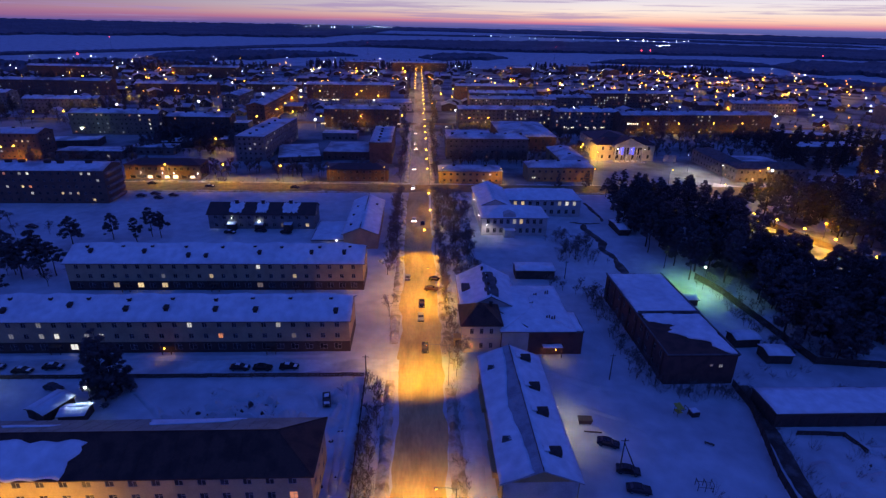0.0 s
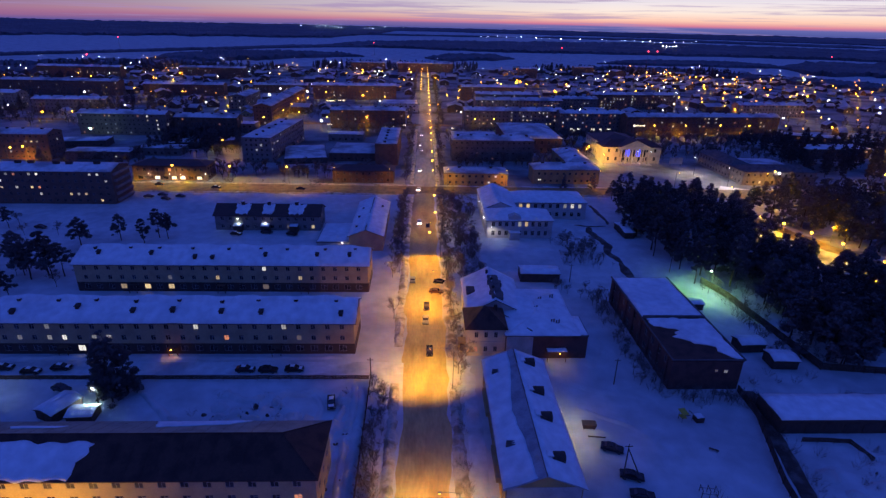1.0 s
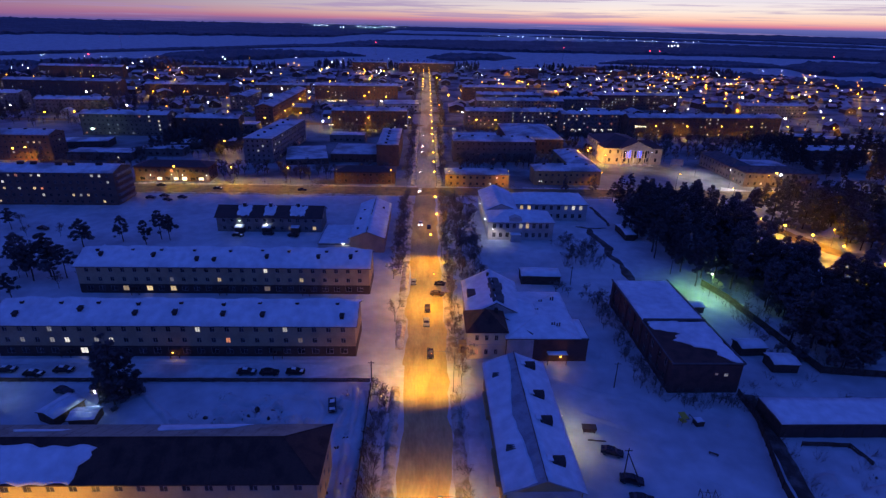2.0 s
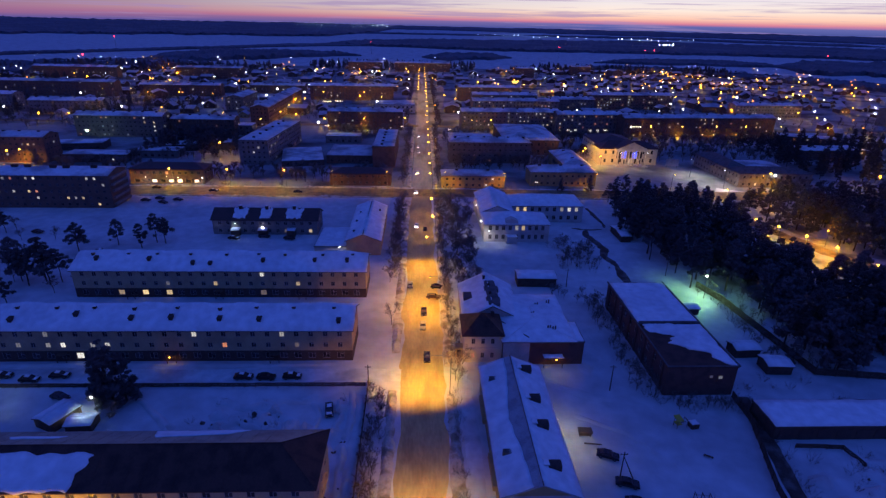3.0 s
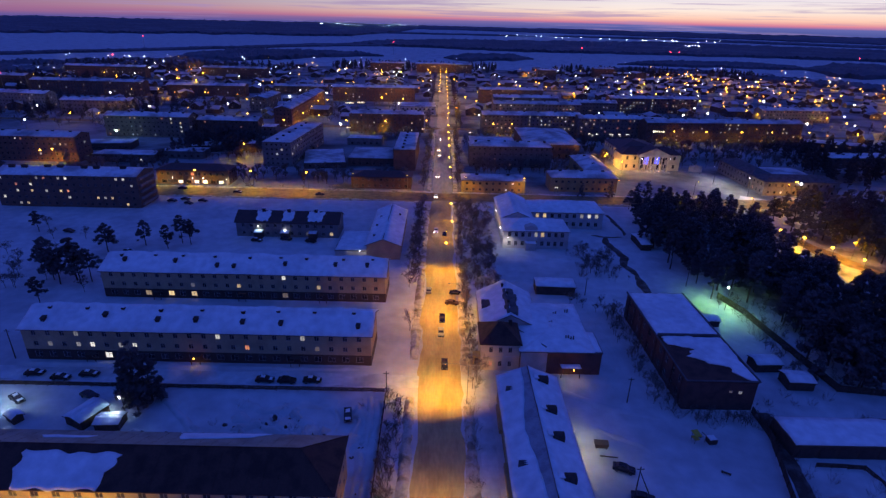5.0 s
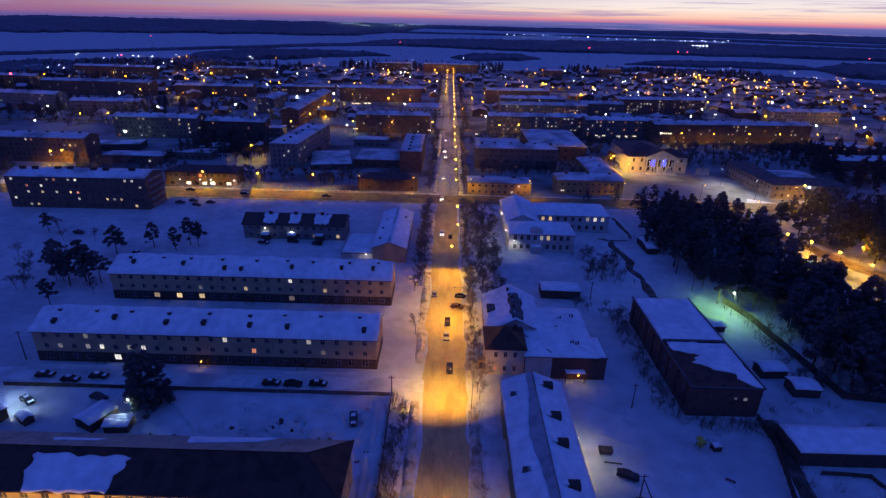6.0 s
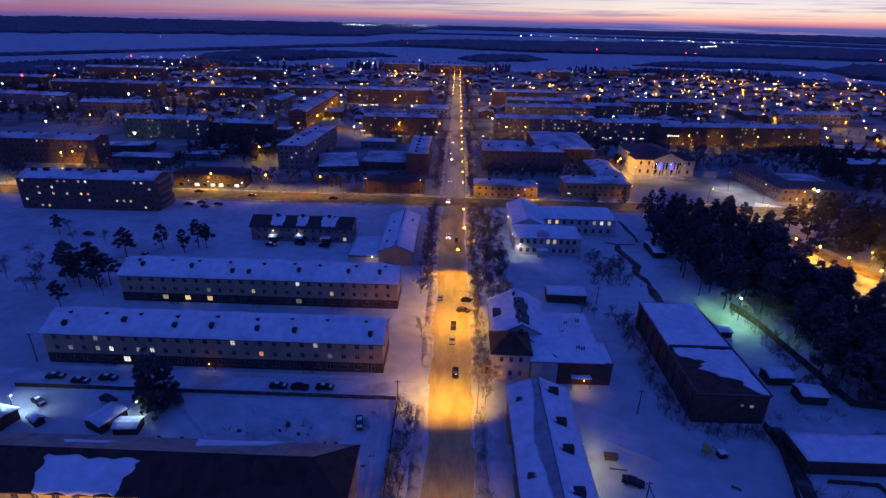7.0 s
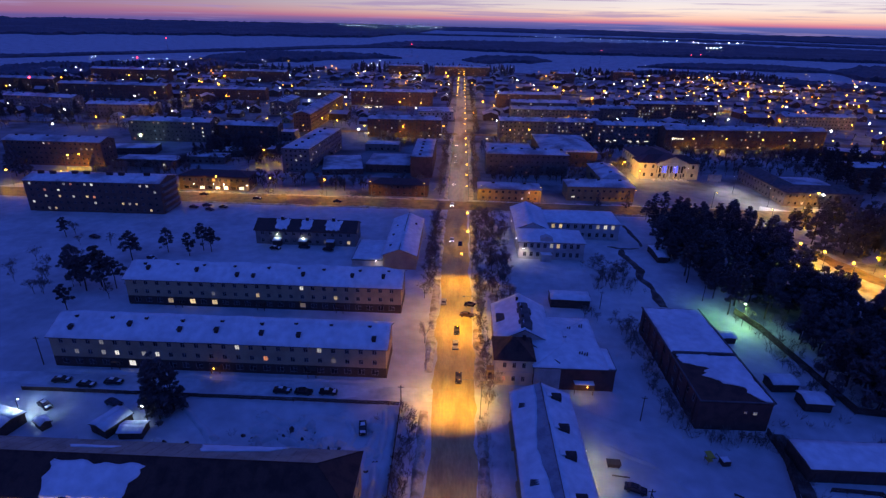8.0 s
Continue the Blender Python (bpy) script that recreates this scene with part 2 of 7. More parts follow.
M["red_beacon"] = glowing("red_beacon", (1.0, 0.03, 0.05), 14.0)


# ---- builders ----
class Geo:
    """Vertices and faces of one mesh."""

    def __init__(self):
        self.v, self.f, self.m = [], [], []

    def add(self, verts, faces, mi=0):
        k = len(self.v)
        self.v.extend(verts)
        self.f.extend(tuple(i + k for i in f) for f in faces)
        self.m.extend([mi] * len(faces))
        return self

    def box(self, x0, y0, z0, x1, y1, z1, mi=0):
        return self.add([(x0, y0, z0), (x1, y0, z0), (x1, y1, z0), (x0, y1, z0), (x0, y0, z1), (x1, y0, z1), (x1, y1, z1), (x0, y1, z1)],
                        [(0, 3, 2, 1), (4, 5, 6, 7), (0, 1, 5, 4), (1, 2, 6, 5), (2, 3, 7, 6), (3, 0, 4, 7)], mi)

    def cbox(self, x0, y0, z0, x1, y1, z1, c=0.04, mi=0):
        """A box with chamfered upright edges and top."""
        o = [(x0 + c, y0), (x1 - c, y0), (x1, y0 + c), (x1, y1 - c), (x1 - c, y1), (x0 + c, y1), (x0, y1 - c), (x0, y0 + c)]
        cx, cy = (x0 + x1) / 2, (y0 + y1) / 2
        sx, sy = 1 - 2 * c / max(x1 - x0, 1e-3), 1 - 2 * c / max(y1 - y0, 1e-3)
        top = [(cx + (x - cx) * sx, cy + (y - cy) * sy) for x, y in o]
        v = [(x, y, z0) for x, y in o] + [(x, y, z1 - c) for x, y in o] + [(x, y, z1) for x, y in top]
        f = [tuple(range(7, -1, -1)), tuple(range(16, 24))]
        for k in (0, 8):
            f += [(k + i, k + (i + 1) % 8, k + 8 + (i + 1) % 8, k + 8 + i) for i in range(8)]
        return self.add(v, f, mi)

    def prism(self, outline, z0, z1, mi=0):
        n = len(outline)
        return self.add([(x, y, z0) for x, y in outline] + [(x, y, z1) for x, y in outline],
                        [tuple(range(n - 1, -1, -1)), tuple(range(n, 2 * n))] + [(i, (i + 1) % n, n + (i + 1) % n, n + i) for i in range(n)], mi)

    def slab(self, poly, thick, mi=0):
        """A sloping polygon given thickness downwards."""
        n = len(poly)
        return self.add([tuple(p) for p in poly] + [(x, y, z - thick) for x, y, z in poly],
                        [tuple(range(n)), tuple(range(2 * n - 1, n - 1, -1))] + [(i, n + i, n + (i + 1) % n, (i + 1) % n) for i in range(n)], mi)

    def tube(self, a, b, r0, r1, n=6, mi=0, cap=True):
        a, b = Vector(a), Vector(b)
        d = (b - a).normalized()
        s = d.orthogonal().normalized()
        q = d.cross(s)
        ring = [s * math.cos(2 * math.pi * i / n) + q * math.sin(2 * math.pi * i / n) for i in range(n)]
        f = [(i, (i + 1) % n, n + (i + 1) % n, n + i) for i in range(n)]
        if cap:
            f += [tuple(range(n - 1, -1, -1)), tuple(range(n, 2 * n))]
        return self.add([tuple(a + r * r0) for r in ring] + [tuple(b + r * r1) for r in ring], f, mi)

    def ball(self, c, r, n=8, m=5, squash=1.0, mi=0):
        v = [(c[0], c[1], c[2] - r * squash)]
        for j in range(1, m):
            a = -math.pi / 2 + math.pi * j / m
            v += [(c[0] + r * math.cos(a) * math.cos(2 * math.pi * i / n), c[1] + r * math.cos(a) * math.sin(2 * math.pi * i / n), c[2] + r * squash * math.sin(a)) for i in range(n)]
        v.append((c[0], c[1], c[2] + r * squash))
        f = [(0, 1 + (i + 1) % n, 1 + i) for i in range(n)]
        for j in range(m - 2):
            k = 1 + j * n
            f += [(k + i, k + (i + 1) % n, k + n + (i + 1) % n, k + n + i) for i in range(n)]
        k = 1 + (m - 2) * n
        f += [(k + i, k + (i + 1) % n, len(v) - 1) for i in range(n)]
        return self.add(v, f, mi)

    def join(self, other, mat=None):
        vs = other.v if mat is None else [tuple(mat @ Vector(p)) for p in other.v]
        k = len(self.v)
        self.v.extend(vs)
        self.f.extend(tuple(i + k for i in f) for f in other.f)
        self.m.extend(other.m)
        return self

    def mesh(self, name, *mats, smooth=False):
        me = bpy.data.meshes.new(name)
        me.from_pydata(self.v, [], self.f)
        for mt in mats:
            me.materials.append(mt)
        if len(mats) > 1:
            me.polygons.foreach_set("material_index", self.m)
        if smooth:
            me.polygons.foreach_set("use_smooth", [True] * len(me.polygons))
        me.update()
        return me


def thing(name, label, category, m=None, group="", kind=""):
    ob = new(name)
    ob.empty_display_size = 0.2
    if m is not None:
        ob.matrix_basis = m
    return tagged(ob, label, category, group, kind)


def part(name, geo, mat, parent=None, label="", m=None, smooth=False):
    """One mesh object under a thing or a part. geo: a Geo, or a mesh that is shared."""
    data = geo.mesh(name, *(mat if isinstance(mat, (list, tuple)) else (mat,)), smooth=smooth) if isinstance(geo, Geo) else geo
    ob = new(name, data)
    ob.parent = parent
    if m is not None:
        ob.matrix_basis = m
    if label:
        tagged(ob, label)
    return ob


def n2(x, y, s=1.0, seed=0.0):
    return noise.noise(Vector((x * s + seed * 17.3, y * s - seed * 9.1, seed * 3.7)))


def snow_patch(geo, a, b, c, d, nu, nv, thick=0.3, seed=1.0, keep=None, ragged=0.25, warp=None, whole=""):
    """Settled snow over a four-cornered roof plane: uneven, thinner at its ragged rim; keep(u, v) tells where it lies, warp(u, v) bends its outline."""
    a, b, c, d = (Vector(p) for p in (a, b, c, d))
    pos = [[None] * (nv + 1) for _ in range(nu + 1)]
    base = [[None] * (nv + 1) for _ in range(nu + 1)]
    for i in range(nu + 1):
        for j in range(nv + 1):
            u, v = i / nu, j / nv
            if warp:
                u, v = warp(u, v)
            p = (a * (1 - u) + b * u) * (1 - v) + (d * (1 - u) + c * u) * v
            rim = 0.45 if (i in (0, nu) and "u" not in whole) or j == 0 or (j == nv and "v" not in whole) else 1.0
            if rim < 1:
                centre = (a + b + c + d) / 4
                p = p + (centre - p).normalized() * ragged * (0.5 + n2(p.x, p.y, 0.5, seed))
            elif keep:
                p = p + Vector((n2(p.x, p.y, 0.9, seed + 3), n2(p.x, p.y, 0.9, seed + 5), 0)) * 0.5
            base[i][j] = p
            pos[i][j] = p + Vector((0, 0, thick * rim * (0.85 + 0.7 * n2(p.x, p.y, 0.18, seed) + 0.25 * n2(p.x, p.y, 0.9, seed))))
    used, cells = {}, []
    for i in range(nu):
        for j in range(nv):
            if keep is None or keep((i + 0.5) / nu, (j + 0.5) / nv):
                cells.append([(i, j), (i + 1, j), (i + 1, j + 1), (i, j + 1)])
    k = len(geo.v)
    edges = {}
    for cell in cells:
        for q in cell:
            if q not in used:
                used[q] = k + len(used)
        for e in range(4):
            edges.setdefault(frozenset((cell[e], cell[(e + 1) % 4])), []).append((cell[e], cell[(e + 1) % 4]))
    rim_pts = {q for key, es in edges.items() if len(es) == 1 for q in key}
    verts = []
    for q in used:
        p = pos[q[0]][q[1]]
        if keep and q in rim_pts:
            p = base[q[0]][q[1]] + Vector((0, 0, 0.06))
        verts.append(tuple(p))
    faces = [tuple(used[q] - k for q in cell) for cell in cells]
    low = {}
    for key, es in edges.items():
        if len(es) == 1:
            p, q = es[0]
            for w in (p, q):
                if w not in low:
                    low[w] = len(verts)
                    verts.append(tuple(base[w[0]][w[1]] + Vector((0, 0, 0.012))))
            faces.append((used[q] - k, used[p] - k, low[p], low[q]))
    return geo.add(verts, faces)

# ---- ground, roads and distance ----
CX = 0.5  # the main road's middle line


def far_rise(r):
    """The land climbs gently towards the horizon."""
    k = min(max((r - 2300) / 2550, 0), 1)
    return 50 * k ** 1.3


def lump(x, y):
    """Uneven snow, level where roads and buildings are."""
    road = min(max((abs(x - CX) - 7) / 5, 0), 1) * min(max((abs(y - 263) - 9) / 5, 0), 1)
    near = min(max((420 - y) / 120, 0), 1) * road
    lane = 0 if 108.5 < y < 117 and x < -5 else 1
    return lane * near * (0.16 * n2(x, y, 0.09, 2) + 0.10 * n2(x, y, 0.33, 4) - 0.02)


ground = Geo()
radii = [0] + [8 * 1.0 * i for i in range(1, 6)]
r = 40.0
while r < 300:
    r += 2.4
    radii.append(r)
while r < 4860:
    r *= 1.045
    radii.append(min(r, 4860))
half = [i * 0.45 - 50 for i in range(int(100 / 0.45) + 1)]
angles = half + [50 + (310 - 50) * (i + 1) / 40 for i in range(39)]
na = len(angles)
for r in radii[1:]:
    for a in angles:
        x, y = r * math.sin(radians(a)), 5 + r * math.cos(radians(a))
        ground.v.append((x, y, far_rise(r) + (lump(x, y) if r < 450 and abs(a) <= 50 else 0)))
ground.v.append((0, 5, 0))
nr = len(radii) - 1
for i in range(nr - 1):
    for j in range(na):
        k = (j + 1) % na
        ground.f.append((i * na + j, i * na + k, (i + 1) * na + k, (i + 1) * na + j))
ground.f += [(len(ground.v) - 1, (j + 1) % na, j) for j in range(na)]
ground.f = [f[::-1] for f in ground.f]
ground.m = [0] * len(ground.f)
for i, f in enumerate(ground.f):
    x = sum(ground.v[k][0] for k in f) / len(f)
    y = sum(ground.v[k][1] for k in f) / len(f)
    if 272 < y < 1060 + 60 * n2(x, 1, 0.01, 2) and abs(x) < 700 + 60 * n2(y, 3, 0.02, 4):
        ground.m[i] = 1
    elif 84 < x < 260 and 108 < y < 256 and x > (108 if y < 156 else 95) + 3 * n2(x, y, 0.1, 3) + 2 * n2(x, y, 0.7, 5) and not (x < 118 and y < 113):
        ground.m[i] = 2
tagged(part("ground", ground, (M["snow"], M["town_snow"], M["wood_floor"]), smooth=True), "wide snow-covered ground reaching to the horizon", "ground", kind="structure")


def strip(name, xs, ys, z, mat, label, wob=0.0, crown=0.0, kind="structure", cat="road"):
    """A road surface as a sheet of its own, slightly crowned, with an uneven edge."""
    g = Geo()
    nx, ny = 9, max(2, int((ys[1] - ys[0]) / 4)) if (ys[1] - ys[0]) > (xs[1] - xs[0]) else 9
    if ys[1] - ys[0] <= xs[1] - xs[0]:
        nx = max(2, int((xs[1] - xs[0]) / 4))
    for j in range(ny + 1):
        for i in range(nx + 1):
            u, v = i / nx, j / ny
            x, y = xs[0] + (xs[1] - xs[0]) * u, ys[0] + (ys[1] - ys[0]) * v
            if ny > nx:
                x += wob * (n2(y, 3 if u < 0.5 else 9, 0.08, 1) + 0.5 * n2(y, 5 if u < 0.5 else 11, 0.3, 2)) * abs(u - 0.5) * 2
                c = 1 - (2 * u - 1) ** 2
            else:
                y += wob * n2(x, 3 if v < 0.5 else 9, 0.08, 1) * abs(v - 0.5) * 2
                c = 1 - (2 * v - 1) ** 2
            g.v.append((x, y, z + crown * c + 0.015 * n2(x, y, 0.7, 8)))
    for j in range(ny):
        for i in range(nx):
            k = j * (nx + 1) + i
            g.f.append((k, k + 1, k + nx + 2, k + nx + 1))
    g.m = [0] * len(g.f)
    return tagged(part(name, g, mat, smooth=True), label, cat, kind=kind)


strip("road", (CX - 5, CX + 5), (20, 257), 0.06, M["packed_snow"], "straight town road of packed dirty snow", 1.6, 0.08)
strip("road", (CX - 5, CX + 5.5), (269, 1050), 0.06, M["town_road"], "straight town road of packed dirty snow running to the far end of town", 0.6, 0.08)
strip("road", (-420, 420), (255.5, 270.0), 0.07, M["slush"], "cross street of packed brown snow", 0.5, 0.06)
strip("road", (-420, 420), (446, 455), 0.07, M["slush"], "farther cross street of packed snow", 0.5, 0.06)
strip("pavement", (9.2, 12.4), (40, 255), 0.05, M["yard_track"], "trodden snowy footway beside the road", 0.5, 0.03, cat="pavement")
strip("yard_lane", (-170, -4.4), (110.4, 115.6), 0.06, M["yard_track"], "snowy yard lane along the apartment house", 0.8, 0.03, cat="lane")


def ribbon(name, points, w, z, mat, label, cat, seed):
    """A ragged strip of ground along a bent line."""
    g = Geo()
    rows = []
    for (x0, y0), (x1, y1) in zip(points, points[1:]):
        n = max(2, int(math.hypot(x1 - x0, y1 - y0) / 1.0))
        rows += [(x0 + (x1 - x0) * i / n, y0 + (y1 - y0) * i / n) for i in range(n)]
    for k, (x, y) in enumerate(rows):
        for i in range(6):
            o = (i / 5 - 0.5) * w * (1 + 0.35 * n2(y, i * 2.1, 0.3, seed)) + 0.5 * n2(y, 1, 0.15, seed)
            g.v.append((x + o, y, z - (0.22 if i in (0, 5) else 0) + 0.12 * n2(x + o, y, 0.6, seed)))
    for j in range(len(rows) - 1):
        for i in range(5):
            k = j * 6 + i
            g.f.append((k, k + 6, k + 7, k + 1))
    g.m = [0] * len(g.f)
    return tagged(part(name, g, mat, smooth=True), label, cat, kind="structure")


ribbon("park_road", [(133.0, 262.0), (139.0, 236.0), (148.5, 214.0), (152.5, 200.0), (157.0, 187.0), (164.0, 176.0), (176.0, 160.0), (190.0, 140.0)], 8.0, 0.16, M["slush"], "lamp-lit park lane of packed snow", "road", 5)
ribbon("ditch", [(74.2, 103.6), (73.8, 96.0), (69.6, 78.0), (66.2, 58.0)], 3.2, 0.22, M["earth"], "dark overgrown strip beside the board fence", "ground", 3)


def bank(x, y0, y1, w, h, seed, along="y"):
    """A ridge of ploughed, clodded snow."""
    g = Geo()
    n, m = int((y1 - y0) / 0.6), 8
    for j in range(n + 1):
        s = y0 + (y1 - y0) * j / n
        k = h * (0.55 + 0.8 * n2(s, x, 0.12, seed)) * min(1, j / 3, (n - j) / 3)
        for i in range(m + 1):
            u = i / m
            o = x + (u - 0.5) * w * (1 + 0.3 * n2(s, 5, 0.2, seed)) + 0.35 * n2(s, i, 0.6, seed) + 0.3 * n2(s, i, 1.7, seed)
            z = 0.02 + max(k, 0.02) * math.sin(math.pi * u) * max(0.1, 1 + 0.9 * n2(s, o, 0.9, seed + 2) + 0.7 * n2(s, o, 2.1, seed + 8))
            if i in (0, m):
                z = -0.05
            g.v.append((o, s, z) if along == "y" else (s, o, z))
    for j in range(n):
        for i in range(m):
            k = j * (m + 1) + i
            q = (k, k + 1, k + m + 2, k + m + 1)
            g.f.append(q if along == "y" else q[::-1])
    g.m = [0] * len(g.f)
    return tagged(part("snow_bank", g, M["bank_snow"], smooth=True), "ploughed bank of clodded snow beside the road", "snow bank", kind="stuff")


for k, (y0, y1) in enumerate(((40, 107), (122, 178), (180, 252))):
    bank(CX - 6.6, y0, y1, 2.6, 0.9, k + 1)
for k, (y0, y1) in enumerate(((40, 104), (116, 170), (174, 252))):
    bank(CX + 6.9, y0, y1, 2.8, 1.0, k + 5)
bank(CX - 6.6, 272, 430, 2.4, 0.7, 9)
bank(CX + 7.0, 272, 430, 2.4, 0.7, 10)
bank(255.2, -135, -9, 2.2, 0.7, 11, "x")
bank(271.2, -150, -9, 2.2, 0.7, 12, "x")
bank(255.2, 12, 120, 2.2, 0.7, 13, "x")


def heap(x, y, r, h, seed, mat="snow", label="mound of shovelled snow with clods"):
    """A mound of shovelled snow or of dark clods."""
    g = Geo()
    n, m = 18, 8
    for j in range(m + 1):
        for i in range(n):
            a, q = 2 * math.pi * i / n, j / m
            rr = r * q * (1 + 0.35 * n2(math.cos(a) * 2, math.sin(a) * 2, 1, seed))
            px, py = x + rr * math.cos(a), y + rr * math.sin(a) * 0.8
            g.v.append((px, py, -0.1 + (h + 0.1) * (1 - q ** 1.3) * (1 + 0.5 * n2(px, py, 0.8, seed) + 0.2 * n2(px, py, 2.1, seed + 1)) - 0.25 * q ** 6))
    for j in range(m):
        for i in range(n):
            k = (i + 1) % n
            g.f.append((j * n + i, (j + 1) * n + i, (j + 1) * n + k, j * n + k))
    g.m = [0] * len(g.f)
    return tagged(part("snow_mound" if mat == "snow" else "clod_heap", g, M[mat], smooth=True), label, "mound", group="snow mounds" if mat == "snow" else "clod heaps")


for k in range(40):
    heap(rng.uniform(-44, -14), rng.uniform(88, 104), rng.uniform(0.9, 2.8), rng.uniform(0.6, 1.6), k)
for k in range(16):
    heap(rng.uniform(-15.2, -12.9), rng.uniform(64, 100), rng.uniform(0.6, 1.5), rng.uniform(0.3, 0.9), k + 40)
for k in range(12):
    heap(rng.uniform(-98, -50), rng.uniform(86, 100), rng.uniform(0.8, 2.0), rng.uniform(0.4, 1.0), k + 80)
for k in range(14):
    heap(rng.uniform(74, 98), rng.uniform(66, 85), rng.uniform(1.0, 3.0), rng.uniform(0.5, 1.4), k + 100)


for cx, cy, n in ((-41, 95, 9), (-33, 97, 10), (-27, 92, 7), (-16, 90, 6), (-14.6, 78, 6), (-58, 93, 7), (84, 76, 7), (92, 72, 6)):
    for k in range(n):
        heap(cx + rng.gauss(0, 2.2), cy + rng.gauss(0, 1.3), rng.uniform(0.25, 0.8), rng.uniform(0.4, 0.9), 200 + k + int(cx), "earth", "dark earth clods sticking out of the snow")


def berm(points, w, h, seed, mat="snow", name="snow_ridge", label="low ridge of shovelled snow beside a trodden track", cat="snow ridge"):
    """A curved ridge of shovelled or rutted snow."""
    g = Geo()
    rows = []
    for (x0, y0), (x1, y1) in zip(points, points[1:]):
        n = max(2, int(math.hypot(x1 - x0, y1 - y0) / 0.8))
        rows += [(x0 + (x1 - x0) * i / n, y0 + (y1 - y0) * i / n) for i in range(n)]
    m = 5
    for k, (x, y) in enumerate(rows):
        a, b = rows[max(0, k - 1)], rows[min(len(rows) - 1, k + 1)]
        d = Vector((b[0] - a[0], b[1] - a[1])).normalized()
        e = min(1, k / 3, (len(rows) - 1 - k) / 3)
        for i in range(m + 1):
            u = i / m - 0.5
            o = u * w * (1 + 0.4 * n2(x, y, 0.25, seed)) + 0.4 * n2(x, y, 0.35, seed + 4)
            px, py = x - d.y * o, y + d.x * o
            z = -0.12 + (0.12 + h * e * max(0.15, 0.6 + 0.9 * n2(px, py, 0.45, seed))) * math.cos(math.pi * u)
            g.v.append((px, py, z if 0 < i < m else -0.12))
    for j in range(len(rows) - 1):
        for i in range(m):
            k = j * (m + 1) + i
            g.f.append((k, k + m + 1, k + m + 2, k + 1))
    g.m = [0] * len(g.f)
    return tagged(part(name, g, M[mat], smooth=True), label, cat, kind="stuff")


for k, pts in enumerate(([(-46, 104.5), (-38, 101), (-30, 103.5), (-22, 102)], [(-24, 104), (-21, 98), (-22.5, 91), (-20, 86)], [(-17.5, 104), (-16.6, 97), (-18.5, 90), (-17, 85)], [(-44, 93), (-38, 96.5), (-33, 94), (-27, 96)],
                         [(-62, 104), (-55, 98), (-50, 92)], [(-34, 90), (-29, 92), (-25, 89)], [(-15.2, 107), (-14.2, 96), (-15.0, 84), (-14.0, 72)], [(-13.4, 106), (-12.8, 92), (-13.4, 78), (-12.9, 64)])):
    berm(pts, rng.uniform(1.6, 2.8), rng.uniform(0.8, 1.3), k + 3)
for k, pts in enumerate(([(-104, 117.2), (-70, 117.6), (-40, 117.1), (-18, 117.4)], [(-104, 109.6), (-60, 109.5), (-20, 109.7)], [(20, 168), (36, 172), (50, 166)], [(42, 112), (47, 122), (46, 136)], [(30, 110), (40, 104), (52, 101)],
                         [(34, 98), (44, 92), (52, 80), (58, 72)], [(76, 80), (84, 78), (92, 82), (98, 79)], [(74, 72), (82, 74), (90, 70)], [(78, 68), (88, 66), (97, 70)], [(28, 192), (40, 188), (56, 190)])):
    berm(pts, rng.uniform(1.4, 2.6), rng.uniform(0.25, 0.5), k + 23)


# distant woods: low canopies with uneven outline and tops
def far_forest(knots, height, seed, ragged=0.05, label="distant dark conifer forest"):
    """A canopy between a near and a far edge, given as (bearing, near, far) along its length."""
    g = Geo()
    a0, a1 = knots[0][0], knots[-1][0]
    n = max(12, int((a1 - a0) / 0.14))
    m = 12
    for j in range(m + 1):
        for i in range(n + 1):
            a = a0 + (a1 - a0) * i / n
            near, far = (float(np.interp(a, [q[0] for q in knots], [q[k] for q in knots])) for k in (1, 2))
            wide = far - near
            end = min(1.0, (a - a0) / 2.5 + 0.05, (a1 - a) / 2.5 + 0.05)
            near += (wide * 0.35 + 12) * ragged * 8 * (n2(a, 1, 0.35, seed) + 0.6 * n2(a, 1, 1.7, seed)) + wide * (1 - end) * 0.5
            far += wide * ragged * 4 * n2(a, 7, 0.5, seed) - wide * (1 - end) * 0.45
            rr = near + (far - near) * max(0, j - 1) / (m - 1)
            x, y = rr * math.sin(radians(a)), 5 + rr * math.cos(radians(a))
            top = 0 if j == 0 else height * (0.35 + 0.65 * end) * (0.72 + 0.3 * n2(a * 9, j * 2.3, 1.0, seed) + 0.35 * n2(a * 2, j, 1.0, seed))
            g.v.append((x, y, far_rise(rr) - 1 + top))
    for j in range(m):
        for i in range(n):
            k = j * (n + 1) + i
            g.f.append((k, k + 1, k + n + 2, k + n + 1))
    g.m = [0] * len(g.f)
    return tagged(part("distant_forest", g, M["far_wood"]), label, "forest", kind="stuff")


far_forest(((-58, 2750, 4780), (-28, 2800, 4780), (-9, 2850, 4780), (-2, 3900, 4780)), 14, 1, 0.02, "distant dark forest beyond the frozen river")
far_forest(((-6, 4150, 4790), (20, 3900, 4790), (50, 3700, 4790)), 9, 2, 0.03, "far forest along the horizon")
far_forest(((-9.5, 2090, 2200), (-7.8, 2040, 2311), (0, 1900, 2626), (8, 1810, 2711), (21, 1931, 3044), (33, 2108, 2984), (39, 2185, 3008), (52, 2300, 3000)), 12, 3, 0.02, "dark island forest across the frozen river")
far_forest(((-12, 3350, 3480), (0, 3300, 3420), (9, 3350, 3450)), 8, 5, 0.06)
far_forest(((10, 3450, 3560), (22, 3400, 3650), (40, 3300, 3500)), 8, 6, 0.06)
